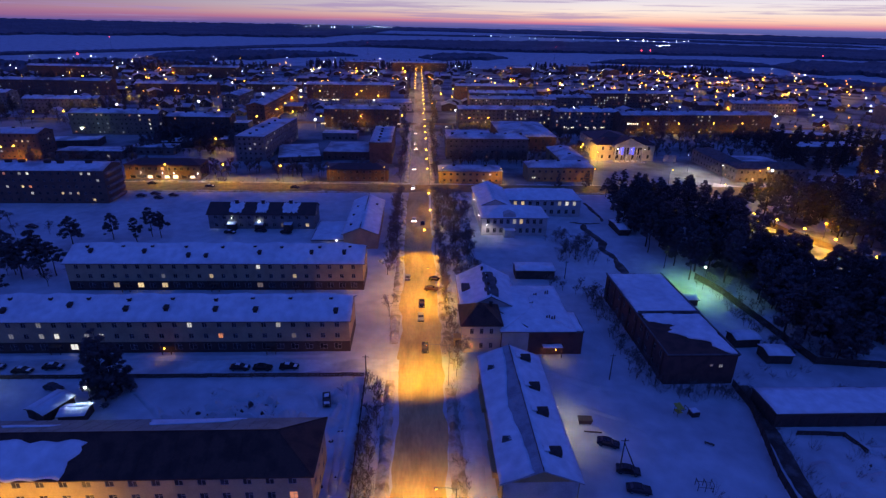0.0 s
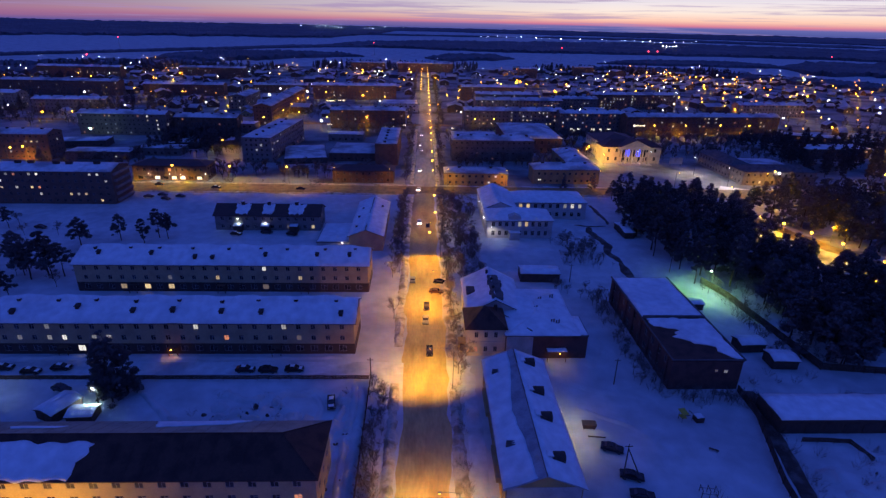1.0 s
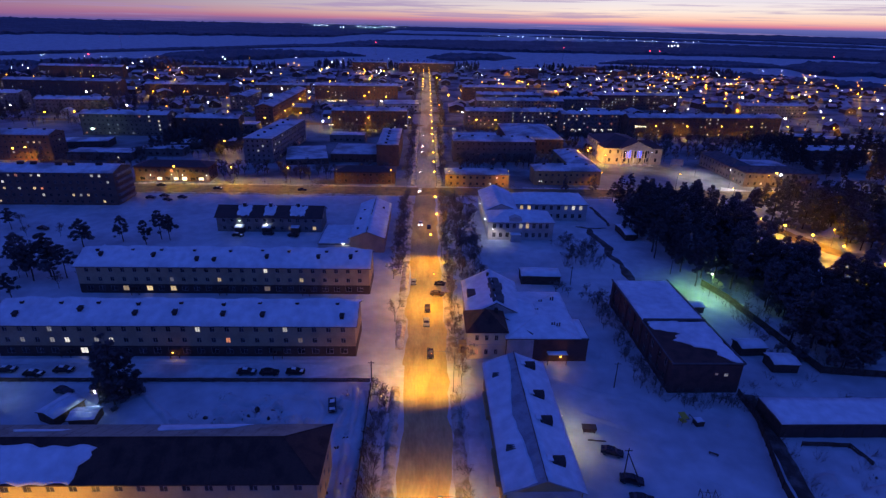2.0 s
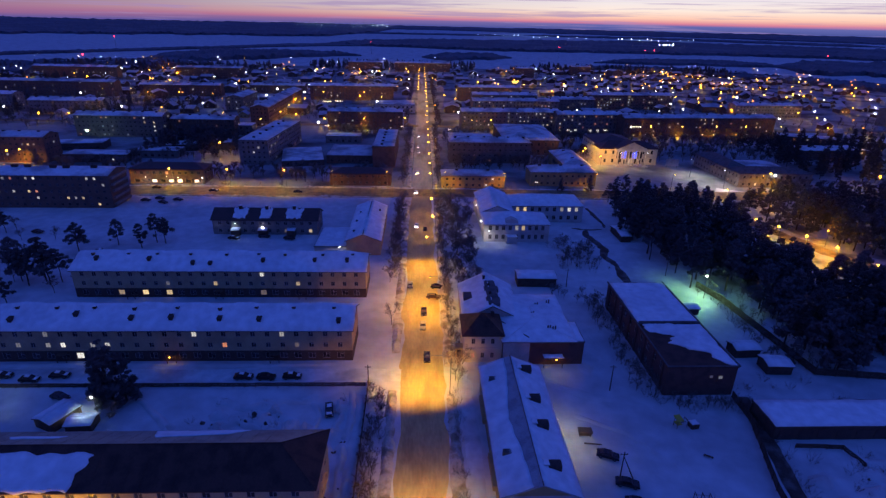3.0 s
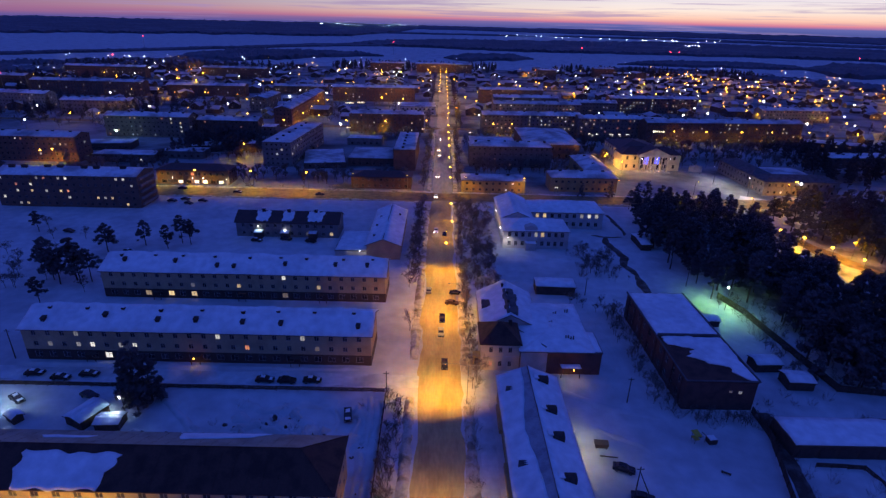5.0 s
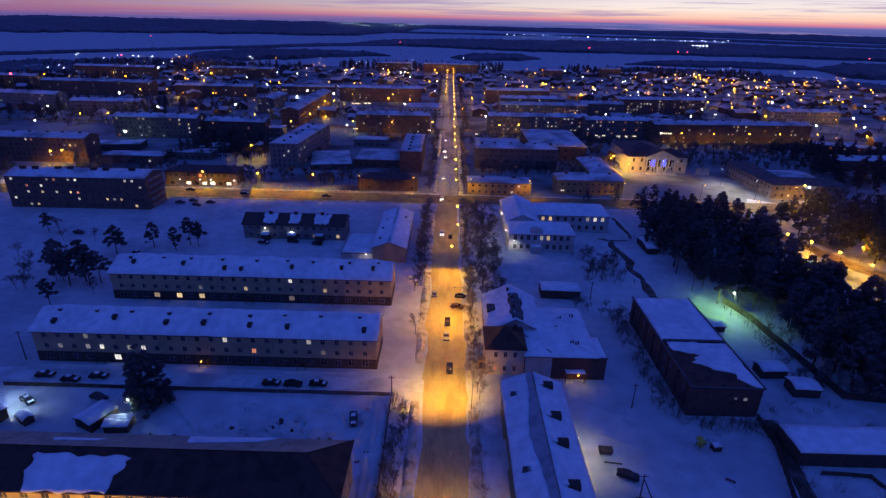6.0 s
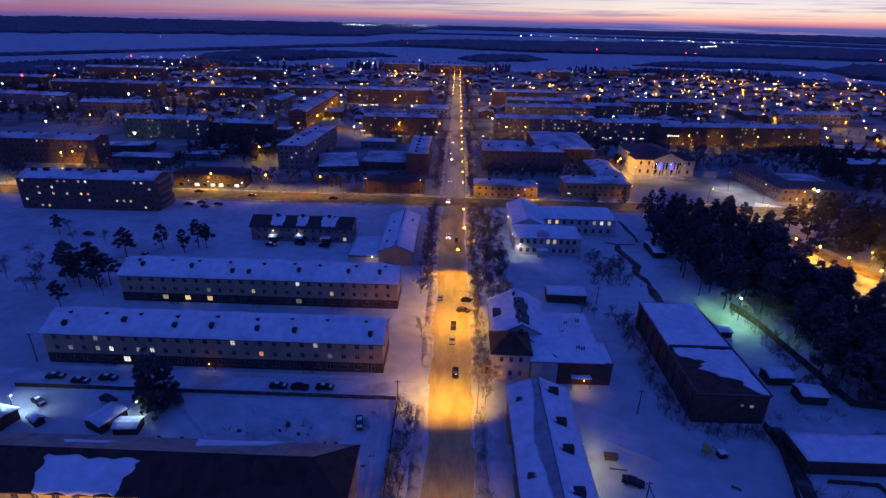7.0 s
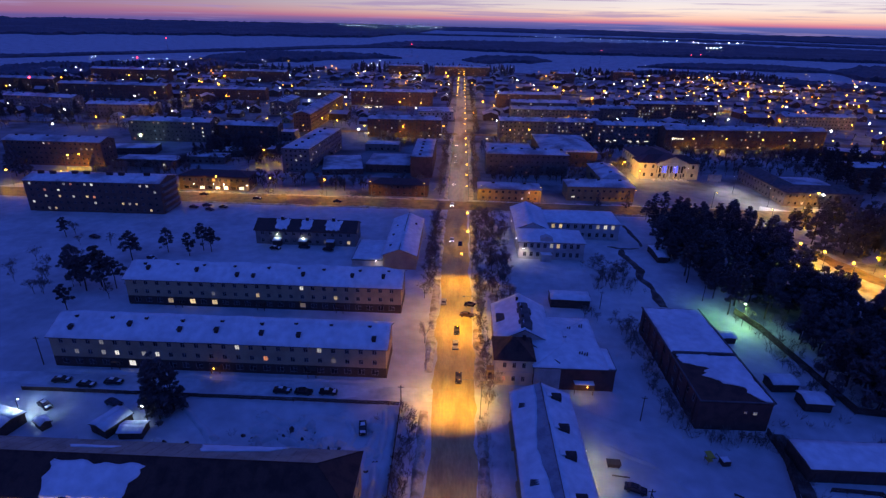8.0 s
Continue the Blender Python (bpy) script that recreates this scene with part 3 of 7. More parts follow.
far_forest(((-44, 1420, 1480), (-37, 1440, 1500), (-28.6, 1530, 1590), (-19.4, 1690, 1780), (-9, 1950, 2130), (-3, 1990, 2040)), 7, 7, 0.05, "thin wood along the near river bank")
far_forest(((-26, 1190, 1300), (-19.4, 1206, 1560), (-14.3, 1280, 1540), (-9, 1380, 1470), (-6, 1390, 1420)), 12, 8, 0.05)
far_forest(((0, 1300, 1480), (1.2, 1285, 1500), (7.4, 1343, 1560), (9, 1400, 1480)), 11, 9, 0.05)
far_forest(((17, 1340, 1400), (21.4, 1386, 1540), (28.6, 1454, 1630), (34, 1500, 1560)), 9, 10, 0.06)
far_forest(((32, 1480, 1560), (34.8, 1311, 1741), (39.6, 1327, 1900), (50, 1300, 1950)), 12, 11, 0.05)
far_forest(((-50, 930, 1150), (-38, 960, 1150), (-30, 1020, 1190), (-20, 1090, 1180)), 11, 12, 0.06)
far_forest(((14, 1100, 1180), (24, 1130, 1230), (34, 1060, 1150), (46, 980, 1100)), 9, 13, 0.06)

# ---- buildings ----
meshes = {}


def plate(xs, zs, holes, y0, y1, fill=False):
    """A flat frame of one connected piece with openings, or with panes of the second material in them."""
    g = Geo()
    nx, nz = len(xs), len(zs)
    g.v = [(x, y0, z) for z in zs for x in xs] + [(x, y1, z) for z in zs for x in xs]
    o = nx * nz
    solid = lambda i, j: 0 <= i < nx - 1 and 0 <= j < nz - 1 and (fill or (i, j) not in holes)
    for i in range(nx - 1):
        for j in range(nz - 1):
            if not solid(i, j):
                continue
            k = j * nx + i
            g.f.append((k, k + 1, k + nx + 1, k + nx))
            g.m.append(1 if (i, j) in holes else 0)
            for di, dj, p, q in ((0, -1, k, k + 1), (1, 0, k + 1, k + nx + 1), (0, 1, k + nx + 1, k + nx), (-1, 0, k + nx, k)):
                if not solid(i + di, j + dj):
                    g.f.append((q, p, p + o, q + o))
                    g.m.append(0)
    return g


def window_meshes(ww, wh, near):
    """Shared meshes of one window size: frame and pane, or the two in one."""
    key = (round(ww, 2), round(wh, 2), near)
    if key not in meshes:
        b = 0.06 if near else 0.12
        xs, zs = [-ww / 2, -ww / 2 + b, -b / 2, b / 2, ww / 2 - b, ww / 2], [0, b, wh * 0.68, wh * 0.68 + 0.07, wh - b, wh]
        holes = {(1, 1), (1, 2), (1, 3), (3, 1), (3, 3)}
        fr = plate(xs, zs, holes, 0.05, 0.13)
        pane = Geo().box(-ww / 2 + 0.02, 0.09, 0.02, ww / 2 - 0.02, 0.12, wh - 0.02)
        kinds = {}
        for kd, mt in (("dark", "glass_dark"), ("warm", "warm_pane"), ("pale", "pale_pane"), ("orange", "orange_pane"), ("blue", "blue_pane"), ("shop", "shop_pane")):
            if near:
                kinds[kd] = pane.mesh("pane", M[mt])
            else:
                kinds[kd] = plate(xs[:2] + xs[2:], [0, b, wh - b, wh], {(1, 1), (3, 1)}, 0.08, 0.13, True).mesh("window", M["frame_dull"], M[mt])
        meshes[key] = (fr.mesh("window", M["frame"]) if near else None, kinds)
    return meshes[key]


def put_window(parent, m, ww, wh, near, kd):
    fr, kinds = window_meshes(ww, wh, near)
    if near:
        w = part("window", fr, None, parent, m=m)
        part("pane", kinds[kd], None, w, "lit window pane" if kd != "dark" else "")
    else:
        part("window", kinds[kd], None, parent, m=m)


def facade(geo, p, u, width, z0, z1, cols, rows, deep=0.16, mi=0):
    """A wall face with an opening, reveals included, at every crossing of cols and rows (each a list of from, to)."""
    nx_, ny_ = u[1], -u[0]
    xs = [0] + [c for col in cols for c in col] + [width]
    zs = [z0] + [c for row in rows for c in row] + [z1]

    def at(a, z, k=0.0):
        return (p[0] + u[0] * a - nx_ * k, p[1] + u[1] * a - ny_ * k, z)

    for i in range(len(xs) - 1):
        for j in range(len(zs) - 1):
            a0, a1, b0, b1 = xs[i], xs[i + 1], zs[j], zs[j + 1]
            if a1 - a0 < 1e-4 or b1 - b0 < 1e-4:
                continue
            if i % 2 and j % 2:
                q = [(a0, b0), (a1, b0), (a1, b1), (a0, b1)]
                for e in range(4):
                    (s0, t0), (s1, t1) = q[e], q[(e + 1) % 4]
                    geo.add([at(s0, t0), at(s0, t0, deep), at(s1, t1, deep), at(s1, t1)], [(0, 1, 2, 3)], mi)
            else:
                geo.add([at(a0, b0), at(a1, b0), at(a1, b1), at(a0, b1)], [(0, 1, 2, 3)], mi)


def bays(width, bay, ww, margin=1.2):
    n = max(1, int((width - 2 * margin) / bay + 0.5))
    step = (width - 2 * margin) / n
    return [(margin + step * (k + 0.5) - ww / 2, margin + step * (k + 0.5) + ww / 2) for k in range(n)]


def volume(t, x, y, w, d, h, wall, storeys=0, bay=3.4, roof="gable", rise=2.6, ridge="x", roof_mat=None, snow=0.3, over=0.5, win=(1.35, 1.45), lit=0.1,
           sides="fr", plinth=0.0, plinth_mat=None, near=False, seed=1, keep=None, sill=1.0, kinds=("warm", "pale", "pale", "orange"), wall_label="", first="", patches=None,
           wall_name="wall", low_win=None, lit_at=None):
    """One block of a house: walls with window openings, windows, roof and its snow, in the house's own measures."""
    rg = random.Random(seed * 31 + 5)
    ww, wh = win
    ring = {"f": ((x, y), (1, 0), w), "r": ((x + w, y), (0, 1), d), "b": ((x + w, y + d), (-1, 0), w), "l": ((x, y + d), (0, -1), d)}
    g, pg, joined = Geo(), Geo(), Geo()
    far = not near and t.location.y > 400
    sh = h / storeys if storeys else h
    rows = [(sh * k + sill, sh * k + sill + wh) for k in range(storeys)]
    for side, (p, u, length) in ring.items():
        has = side in sides and storeys
        cols = bays(length, bay, ww) if has else []
        low = [q for q in rows if q[1] < plinth] if has else []
        high = [q for q in rows if q[1] >= plinth] if has else []
        low_cols = [((a + b - low_win[0]) / 2, (a + b + low_win[0]) / 2) for a, b in cols] if low_win else cols
        if low_win:
            low = [(b0 - 0.1, b0 - 0.1 + low_win[1]) for b0, b1 in low]
        if plinth:
            facade(pg, p, u, length, 0, plinth, low_cols if low else [], low)
        facade(g, p, u, length, plinth, h, cols if high else [], high)
        if has:
            turn = math.atan2(u[1], u[0])
            for ci, (c0, c1) in enumerate(cols):
                for ri, (b0, b1) in enumerate(rows):
                    a = (c0 + c1) / 2
                    size = (ww, wh)
                    if low_win and b1 < plinth:
                        size, b0 = low_win, b0 - 0.1
                    kd = "dark"
                    if rg.random() < lit:
                        kd = rg.choice(kinds)
                    if ri == 0 and first:
                        kd = first
                    if lit_at is not None:
                        kd = lit_at.get((ci, ri), "dark") if side == "f" else "dark"
                    m = Matrix.Translation((p[0] + u[0] * a, p[1] + u[1] * a, b0)) @ Matrix.Rotation(turn, 4, "Z")
                    if far and kd == "dark":
                        joined.join(plate([-ww / 2, -ww / 2 + 0.1, -0.05, 0.05, ww / 2 - 0.1, ww / 2], [0, 0.1, wh - 0.1, wh], {(1, 1), (3, 1)}, 0.08, 0.13, True), m)
                    else:
                        put_window(t, m, *size, near, kd)
    if joined.f:
        tagged(part("window_rest", joined, (M["frame_dull"], M["glass_dark"]), t), "unlit windows of a far facade", kind="stuff")
    if roof == "gable":
        if ridge == "x":
            for xx, o in ((x, (0, 2, 1)), (x + w, (0, 1, 2))):
                g.add([(xx, y, h), (xx, y + d, h), (xx, y + d / 2, h + rise)], [o])
        else:
            for yy, o in ((y, (0, 1, 2)), (y + d, (0, 2, 1))):
                g.add([(x, yy, h), (x + w, yy, h), (x + w / 2, yy, h + rise)], [o])
    part(wall_name, g, wall, t, wall_label)
    if plinth:
        part("plinth", pg, plinth_mat or M["plinth"], t, "dark ground-floor facing")
    roof_over(t, x, y, w, d, h, roof, rise, ridge, roof_mat or M["slate"], snow, over, near, seed, keep)
    return t


def roof_planes(x, y, w, d, h, roof, rise, ridge, over):
    if ridge == "x":
        L, D = w, d
    else:
        L, D = d, w
    e = h - over * rise / (D / 2)
    top = h + rise
    hl = min(D / 2 * 1.0, L / 2 - 0.3) if roof == "hip" else -over
    pl = [[(-over, -over, e), (L + over, -over, e), (L - hl, D / 2, top), (hl, D / 2, top)],
          [(L + over, D + over, e), (-over, D + over, e), (hl, D / 2, top), (L - hl, D / 2, top)]]
    if roof == "hip":
        pl += [[(L + over, -over, e), (L + over, D + over, e), (L - hl, D / 2, top), (L - hl, D / 2, top)],
               [(-over, D + over, e), (-over, -over, e), (hl, D / 2, top), (hl, D / 2, top)]]
    if ridge == "x":
        return [[(x + a, y + b, c) for a, b, c in q] for q in pl]
    return [[(x + w - b, y + a, c) for a, b, c in q] for q in pl]


def roof_over(t, x, y, w, d, h, roof, rise, ridge, mat, snow, over, near, seed, keep):
    if roof == "none":
        return
    if roof == "flat":
        g = Geo().box(x - 0.15, y - 0.15, h + 0.003, x + w + 0.15, y + d + 0.15, h + 0.35)
        part("roof", g, mat, t)
        if snow:
            s = Geo()
            step = 1.6 if near else 5
            snow_patch(s, (x, y, h + 0.352), (x + w, y, h + 0.352), (x + w, y + d, h + 0.352), (x, y + d, h + 0.352), max(3, int(w / step)), max(3, int(d / step)), snow, seed, keep)
            part("roof_snow", s, M["roof_snow" if near else "town_roof_snow"], t, "snow lying on the flat roof", smooth=True)
        return
    g = Geo()
    planes = roof_planes(x, y, w, d, h + 0.1, roof, rise, ridge, over)
    for q in planes:
        poly = q if q[2] != q[3] else q[:3]
        g.slab(poly, 0.16)
    part("roof", g, mat, t)
    if snow:
        s = Geo()
        for i, q in enumerate(planes):
            lift = [(a, b, c + 0.004) for a, b, c in q]
            length = math.dist(q[0], q[1])
            step = 1.3 if near else 5.5
            kp = keep[i] if isinstance(keep, (list, tuple)) else keep
            if kp == "bare":
                continue
            nv = max(3, int(math.dist(q[1], q[2]) / step))
            snow_patch(s, *lift, max(3, int(length / step)), min(nv, 14), snow, seed, kp, 0.18, whole="uv" if roof == "hip" else "v")
        part("roof_snow", s, M["roof_snow" if near else "town_roof_snow"], t, "uneven snow lying on the roof", smooth=True)


def chimney(t, x, y, z, w=0.9, d=0.7, h=1.3, cap=True):
    g = Geo()
    g.cbox(x - w / 2, y - d / 2, z - 0.6, x + w / 2, y + d / 2, z + h, 0.04)
    g.box(x - w / 2 - 0.08, y - d / 2 - 0.08, z + h - 0.35, x + w / 2 + 0.08, y + d / 2 + 0.08, z + h - 0.2)
    c = part("chimney", g, M["chimney"], t)
    if cap:
        s = Geo()
        s.cbox(x - w / 2, y - d / 2, z + h + 0.003, x + w / 2, y + d / 2, z + h + 0.22, 0.09)
        part("snow_cap", s, M["roof_snow"], c, "cap of snow", smooth=False)


def house(name, label, x, y, rot=0.0, category="apartment house", group=""):
    return thing(name, label, category, pose(x, y, 0, 0, 0, rot), group)


def roof_z(h, rise, d, yy):
    return h + 0.1 + rise * (1 - abs(yy - d / 2) / (d / 2))


# three long parallel houses on one side of the road
LONG = "long cream three-storey apartment house with dark ground floor and snowy roof"
LIT = ({(1, 1): "pale", (3, 1): "pale", (3, 2): "pale", (4, 1): "pale", (6, 1): "pale", (7, 1): "pale", (5, 0): "pale", (13, 2): "pale", (15, 1): "orange", (19, 2): "pale", (20, 1): "warm"},
       {(7, 1): "pale", (7, 0): "warm", (3, 0): "warm", (11, 1): "warm", (15, 0): "warm", (15, 2): "pale", (18, 1): "warm", (5, 0): "warm"})
for k, (hx, hy, hl) in enumerate(((-103.0, 118.9, 86.4), (-103.0, 152.4, 86.6))):
    t = house("apartment_house", LONG, hx, hy, group="cream apartment houses")
    dd = 12.6
    volume(t, 0, 0, hl, dd, 9.0, M["cream"], 3, 3.55, "gable", 2.9, "x", M["slate"], 0.34, 0.6, (1.15, 1.35), 0.0, "fr" if k else "f", 3.0, None, True, 11 + k, None, 0.95,
           low_win=(1.75, 1.6), lit_at=LIT[k])
    g = Geo()
    n = int(hl / 1.6)
    for j in range(n + 1):  # the drift along the ridge
        px = j * hl / n
        e = 0.3 + 0.7 * min(1, j / 2, (n - j) / 2)
        h0 = 1.5 * (0.42 + 0.5 * n2(px, k, 0.16, 3) + 0.2 * n2(px, k, 0.6, 6)) * e
        for oy, oz in ((-1.5, 0), (-0.55, 0.55), (0.15, 1.0), (0.75, 0.75), (2.0, 0)):
            g.v.append((px, dd / 2 + oy + 0.25 * n2(px, oy, 0.4, 7), roof_z(9, 2.9, dd, dd / 2 + oy) + 0.2 + max(h0, 0.05) * oz))
    g.f = [(j * 5 + i, j * 5 + 5 + i, j * 5 + 6 + i, j * 5 + 1 + i) for j in range(n) for i in range(4)]
    g.m = [0] * len(g.f)
    part("ridge_drift", g, M["roof_snow"], t, "wavy drift of snow along the ridge", smooth=True)
    for i in range(9):
        cx = 4.5 + i * (hl - 9) / 8 + rng.uniform(-1, 1)
        chimney(t, cx, dd / 2 - 0.8 - rng.uniform(0, 0.6), roof_z(9, 2.9, dd, dd / 2 - 1.2), 0.8, 0.6, 0.9)
    for i in range(7):
        cx, cy = 7 + i * (hl - 14) / 6 + rng.uniform(-4, 4), dd * rng.uniform(0.12, 0.3)
        g = Geo().prism([(cx - 0.45, cy - 0.6), (cx + 0.45, cy - 0.6), (cx + 0.45, cy + 0.6), (cx - 0.45, cy + 0.6)], roof_z(9, 2.9, dd, cy) - 0.5, roof_z(9, 2.9, dd, cy) + 0.75)
        g.slab([(cx - 0.6, cy - 0.75, roof_z(9, 2.9, dd, cy) + 0.85), (cx + 0.6, cy - 0.75, roof_z(9, 2.9, dd, cy) + 0.85), (cx + 0.6, cy + 0.7, roof_z(9, 2.9, dd, cy) + 1.1), (cx - 0.6, cy + 0.7, roof_z(9, 2.9, dd, cy) + 1.1)], 0.08)
        part("roof_hatch", g, M["chimney"], t, "small dark roof hatch")
    for cx in (16.6, 42.6, 67.4):  # entrances
        g = Geo().box(cx - 1.2, -1.5, 2.45, cx + 1.2, -0.01, 2.6).box(cx - 1.15, -1.4, -0.1, cx - 1.0, -1.25, 2.45).box(cx + 1.0, -1.4, -0.1, cx + 1.15, -1.25, 2.45)
        part("porch", g, M["wood"], t, "small timber entrance canopy")

# the dark-roofed house in front
t = house("apartment_house", "cream three-storey house, dark hipped sheet roof with snow patches", -104.0, 70.3)


volume(t, 0, 0, 87.2, 12.8, 9.4, M["cream"], 3, 3.5, "hip", 3.1, "x", M["roof_metal"], None, 0.6, (1.35, 1.5), 0.05, "fr", 0.0, None, True, 21, None, 1.0)


def slope(px, py):
    """A point of the front or back roof slope of this house."""
    return (px, py, 9.504 + 3.1 * (1 - abs(py - 6.4) / 6.4))


def waved(seed, amp, fx=9.0):
    return lambda u, v: (u + amp * n2(v * 5, 1, 1, seed) + 0.4 * amp * n2(v * 17, 2, 1, seed), v + 1.6 * amp * n2(u * fx, 3, 1, seed + 2))


for k, (quad, thick, nu, nv) in enumerate((([slope(34.6, -0.5), slope(48.7, -0.5), slope(51.0, 4.9), slope(34.2, 5.4)], 0.3, 22, 10), ([slope(73.6, 13.2), slope(56.6, 13.2), slope(58.2, 9.6), slope(70.5, 11.0)], 0.22, 22, 7),
                                           ([slope(43.0, 10.6), slope(33.0, 10.6), slope(34.5, 9.2), slope(42.0, 9.5)], 0.2, 14, 5))):
    s = Geo()
    snow_patch(s, *quad, nu, nv, thick, 4 + k, None, 0.15, waved(k + 2, 0.05))
    part("snow_patch", s, M["roof_snow"], t, "patch of snow left on the dark roof", smooth=True)
for i in range(-1, 58, 2):  # standing seams of the near and far slopes
    sx = 6.6 + i * 1.3
    if sx > 80.5:
        break
    for yy0, s in ((-0.6, 1), (13.4, -1)):
        e0, e1 = (sx, yy0, 9.5 - 0.6 * 3.1 / 6.4 + 0.0), (sx, 6.4, 12.6)
        g = Geo()
        g.slab([(sx - 0.02, e0[1], e0[2] + 0.025), (sx + 0.02, e0[1], e0[2] + 0.025), (sx + 0.02, e1[1], e1[2] + 0.025), (sx - 0.02, e1[1], e1[2] + 0.025)], 0.05)
        part("roof_seam", g, M["roof_metal"], t)
# pale sheet laid on the far slope: the glow it catches, as colour
part("frosted_slope", Geo().slab([(81.0, 6.5, 12.555), (6.2, 6.5, 12.555), (0.2, 13.35, 9.24), (87.0, 13.35, 9.24)], 0.03), M["roof_lit"], t, "thin sheet on the far roof slope with evening light in its colour")
g = Geo().tube((6.4, 6.4, 12.62), (80.8, 6.4, 12.62), 0.09, 0.09, 6)
for cy in (-0.6, 13.4):
    g.tube((80.8, 6.4, 12.62), (87.8, cy, 9.25), 0.08, 0.08, 6)
part("ridge_cap", g, M["roof_metal"], t)

# two-storey house with a bare dark roof behind them
t = house("apartment_house", "two-storey plastered house with dark roof, snow round its three chimneys", -81.0, 205.0)


volume(t, 0, 0, 40.5, 11.5, 6.2, M["panel"], 2, 3.3, "gable", 2.9, "x", M["roof_brown"], None, 0.6, (1.3, 1.4), 0.22, "fr", 0.0, None, True, 23, None, 0.9, ("warm", "orange", "warm"))
for k, (cx, wd) in enumerate(((10.0, 5.4), (20.2, 4.4), (31.0, 6.2))):
    s = Geo()
    sz = lambda yy: 6.306 + 2.9 * (1 - abs(yy - 5.75) / 5.75)
    snow_patch(s, (cx - wd * 0.45, 0.4, sz(0.4)), (cx + wd * 0.5, 0.4, sz(0.4)), (cx + wd * 0.62, 5.5, sz(5.5)), (cx - wd * 0.5, 5.5, sz(5.5)), 12, 8, 0.25, 5 + k, None, 0.35, waved(k + 7, 0.10))
    part("snow_patch", s, M["roof_snow"], t, "patch of snow round a chimney", smooth=True)
s = Geo()
snow_patch(s, (41, 12, 6.0), (-0.5, 12, 6.0), (-0.5, 5.9, 9.14), (41, 5.9, 9.14), 20, 5, 0.25, 9)
part("roof_snow", s, M["roof_snow"], t, smooth=True)
for cx in (10.0, 20.2, 31.0):
    chimney(t, cx, 4.9, roof_z(6.2, 2.9, 11.5, 4.9), 1.2, 0.8, 1.5)
for cx in (9.0, 19.5, 30.5):
    p = part("porch", Geo().box(cx - 1.6, -2.2, -0.1, cx + 1.6, -0.02, 2.4), M["wood"], t, "timber entrance porch")
    s = Geo()
    snow_patch(s, (cx - 1.8, -2.4, 2.41), (cx + 1.8, -2.4, 2.41), (cx + 1.8, -0.02, 2.9), (cx - 1.8, -0.02, 2.9), 5, 4, 0.25, 4)
    part("porch_snow", s, M["roof_snow"], p, smooth=True)

# peach house with its gable to the camera, and its snowed-over annex
t = house("public_house", "single-storey peach building with a snowy gabled roof", -26.6, 185.0, category="building")
volume(t, 0, 0, 12.2, 40, 5.7, M["peach"], 1, 4.0, "gable", 2.4, "y", M["slate"], 0.3, 0.5, (1.4, 1.7), 0.0, "r", 0, None, True, 24, None, 1.5)
part("ridge_cap", Geo().tube((6.1, -0.4, 8.35), (6.1, 40.4, 8.35), 0.16, 0.16, 6), M["slate"], t)
for i, (cx, cy) in enumerate(((2.2, 6), (2.0, 17), (2.6, 27), (10, 30))):
    chimney(t, cx, cy, 6.7, 0.7, 0.7, 0.9)
t = house("annex", "low annex with flat snow-covered roof beside the peach building", -38.5, 187.0, category="building")
volume(t, 0, 0, 11.4, 20, 2.2, M["pale"], 0, roof="flat", snow=0.35, near=True, seed=25)

# long house beside the road with four snow-topped dormers
t = house("apartment_house", "two-storey ochre house with snowy gabled roof and four dark dormers", 14.0, 70.8)


volume(t, 0, 0, 12.9, 36.0, 6.3, M["ochre"], 2, 3.5, "gable", 2.7, "y", M["thin_snow"], 0.3, 0.6, (1.3, 1.5), 0.0, "l", 0, None, True, 26, [None, "bare"], 1.0)
s = Geo()
snow_patch(s, (-0.58, 36.5, 6.16), (-0.58, -0.5, 6.16), (6.4, -0.5, 9.08), (6.4, 36.5, 9.08), 34, 9, 0.3, 8, None, 0.22, lambda u, v: (u, v * (0.70 + 0.10 * math.sin(u * 7 + 1) + 0.05 * n2(u * 14, 1, 1, 6))))
part("roof_snow", s, M["roof_snow"], t, "snow that has slid down from the ridge", smooth=True)
part("wall_panel", Geo().box(0.2, -0.06, 0, 12.7, -0.004, 6.2), M["pale"], t, "grey plastered end wall")
part("ridge_cap", Geo().tube((6.45, -0.6, 9.25), (6.45, 36.6, 9.25), 0.10, 0.10, 6), M["roof_metal"], t)
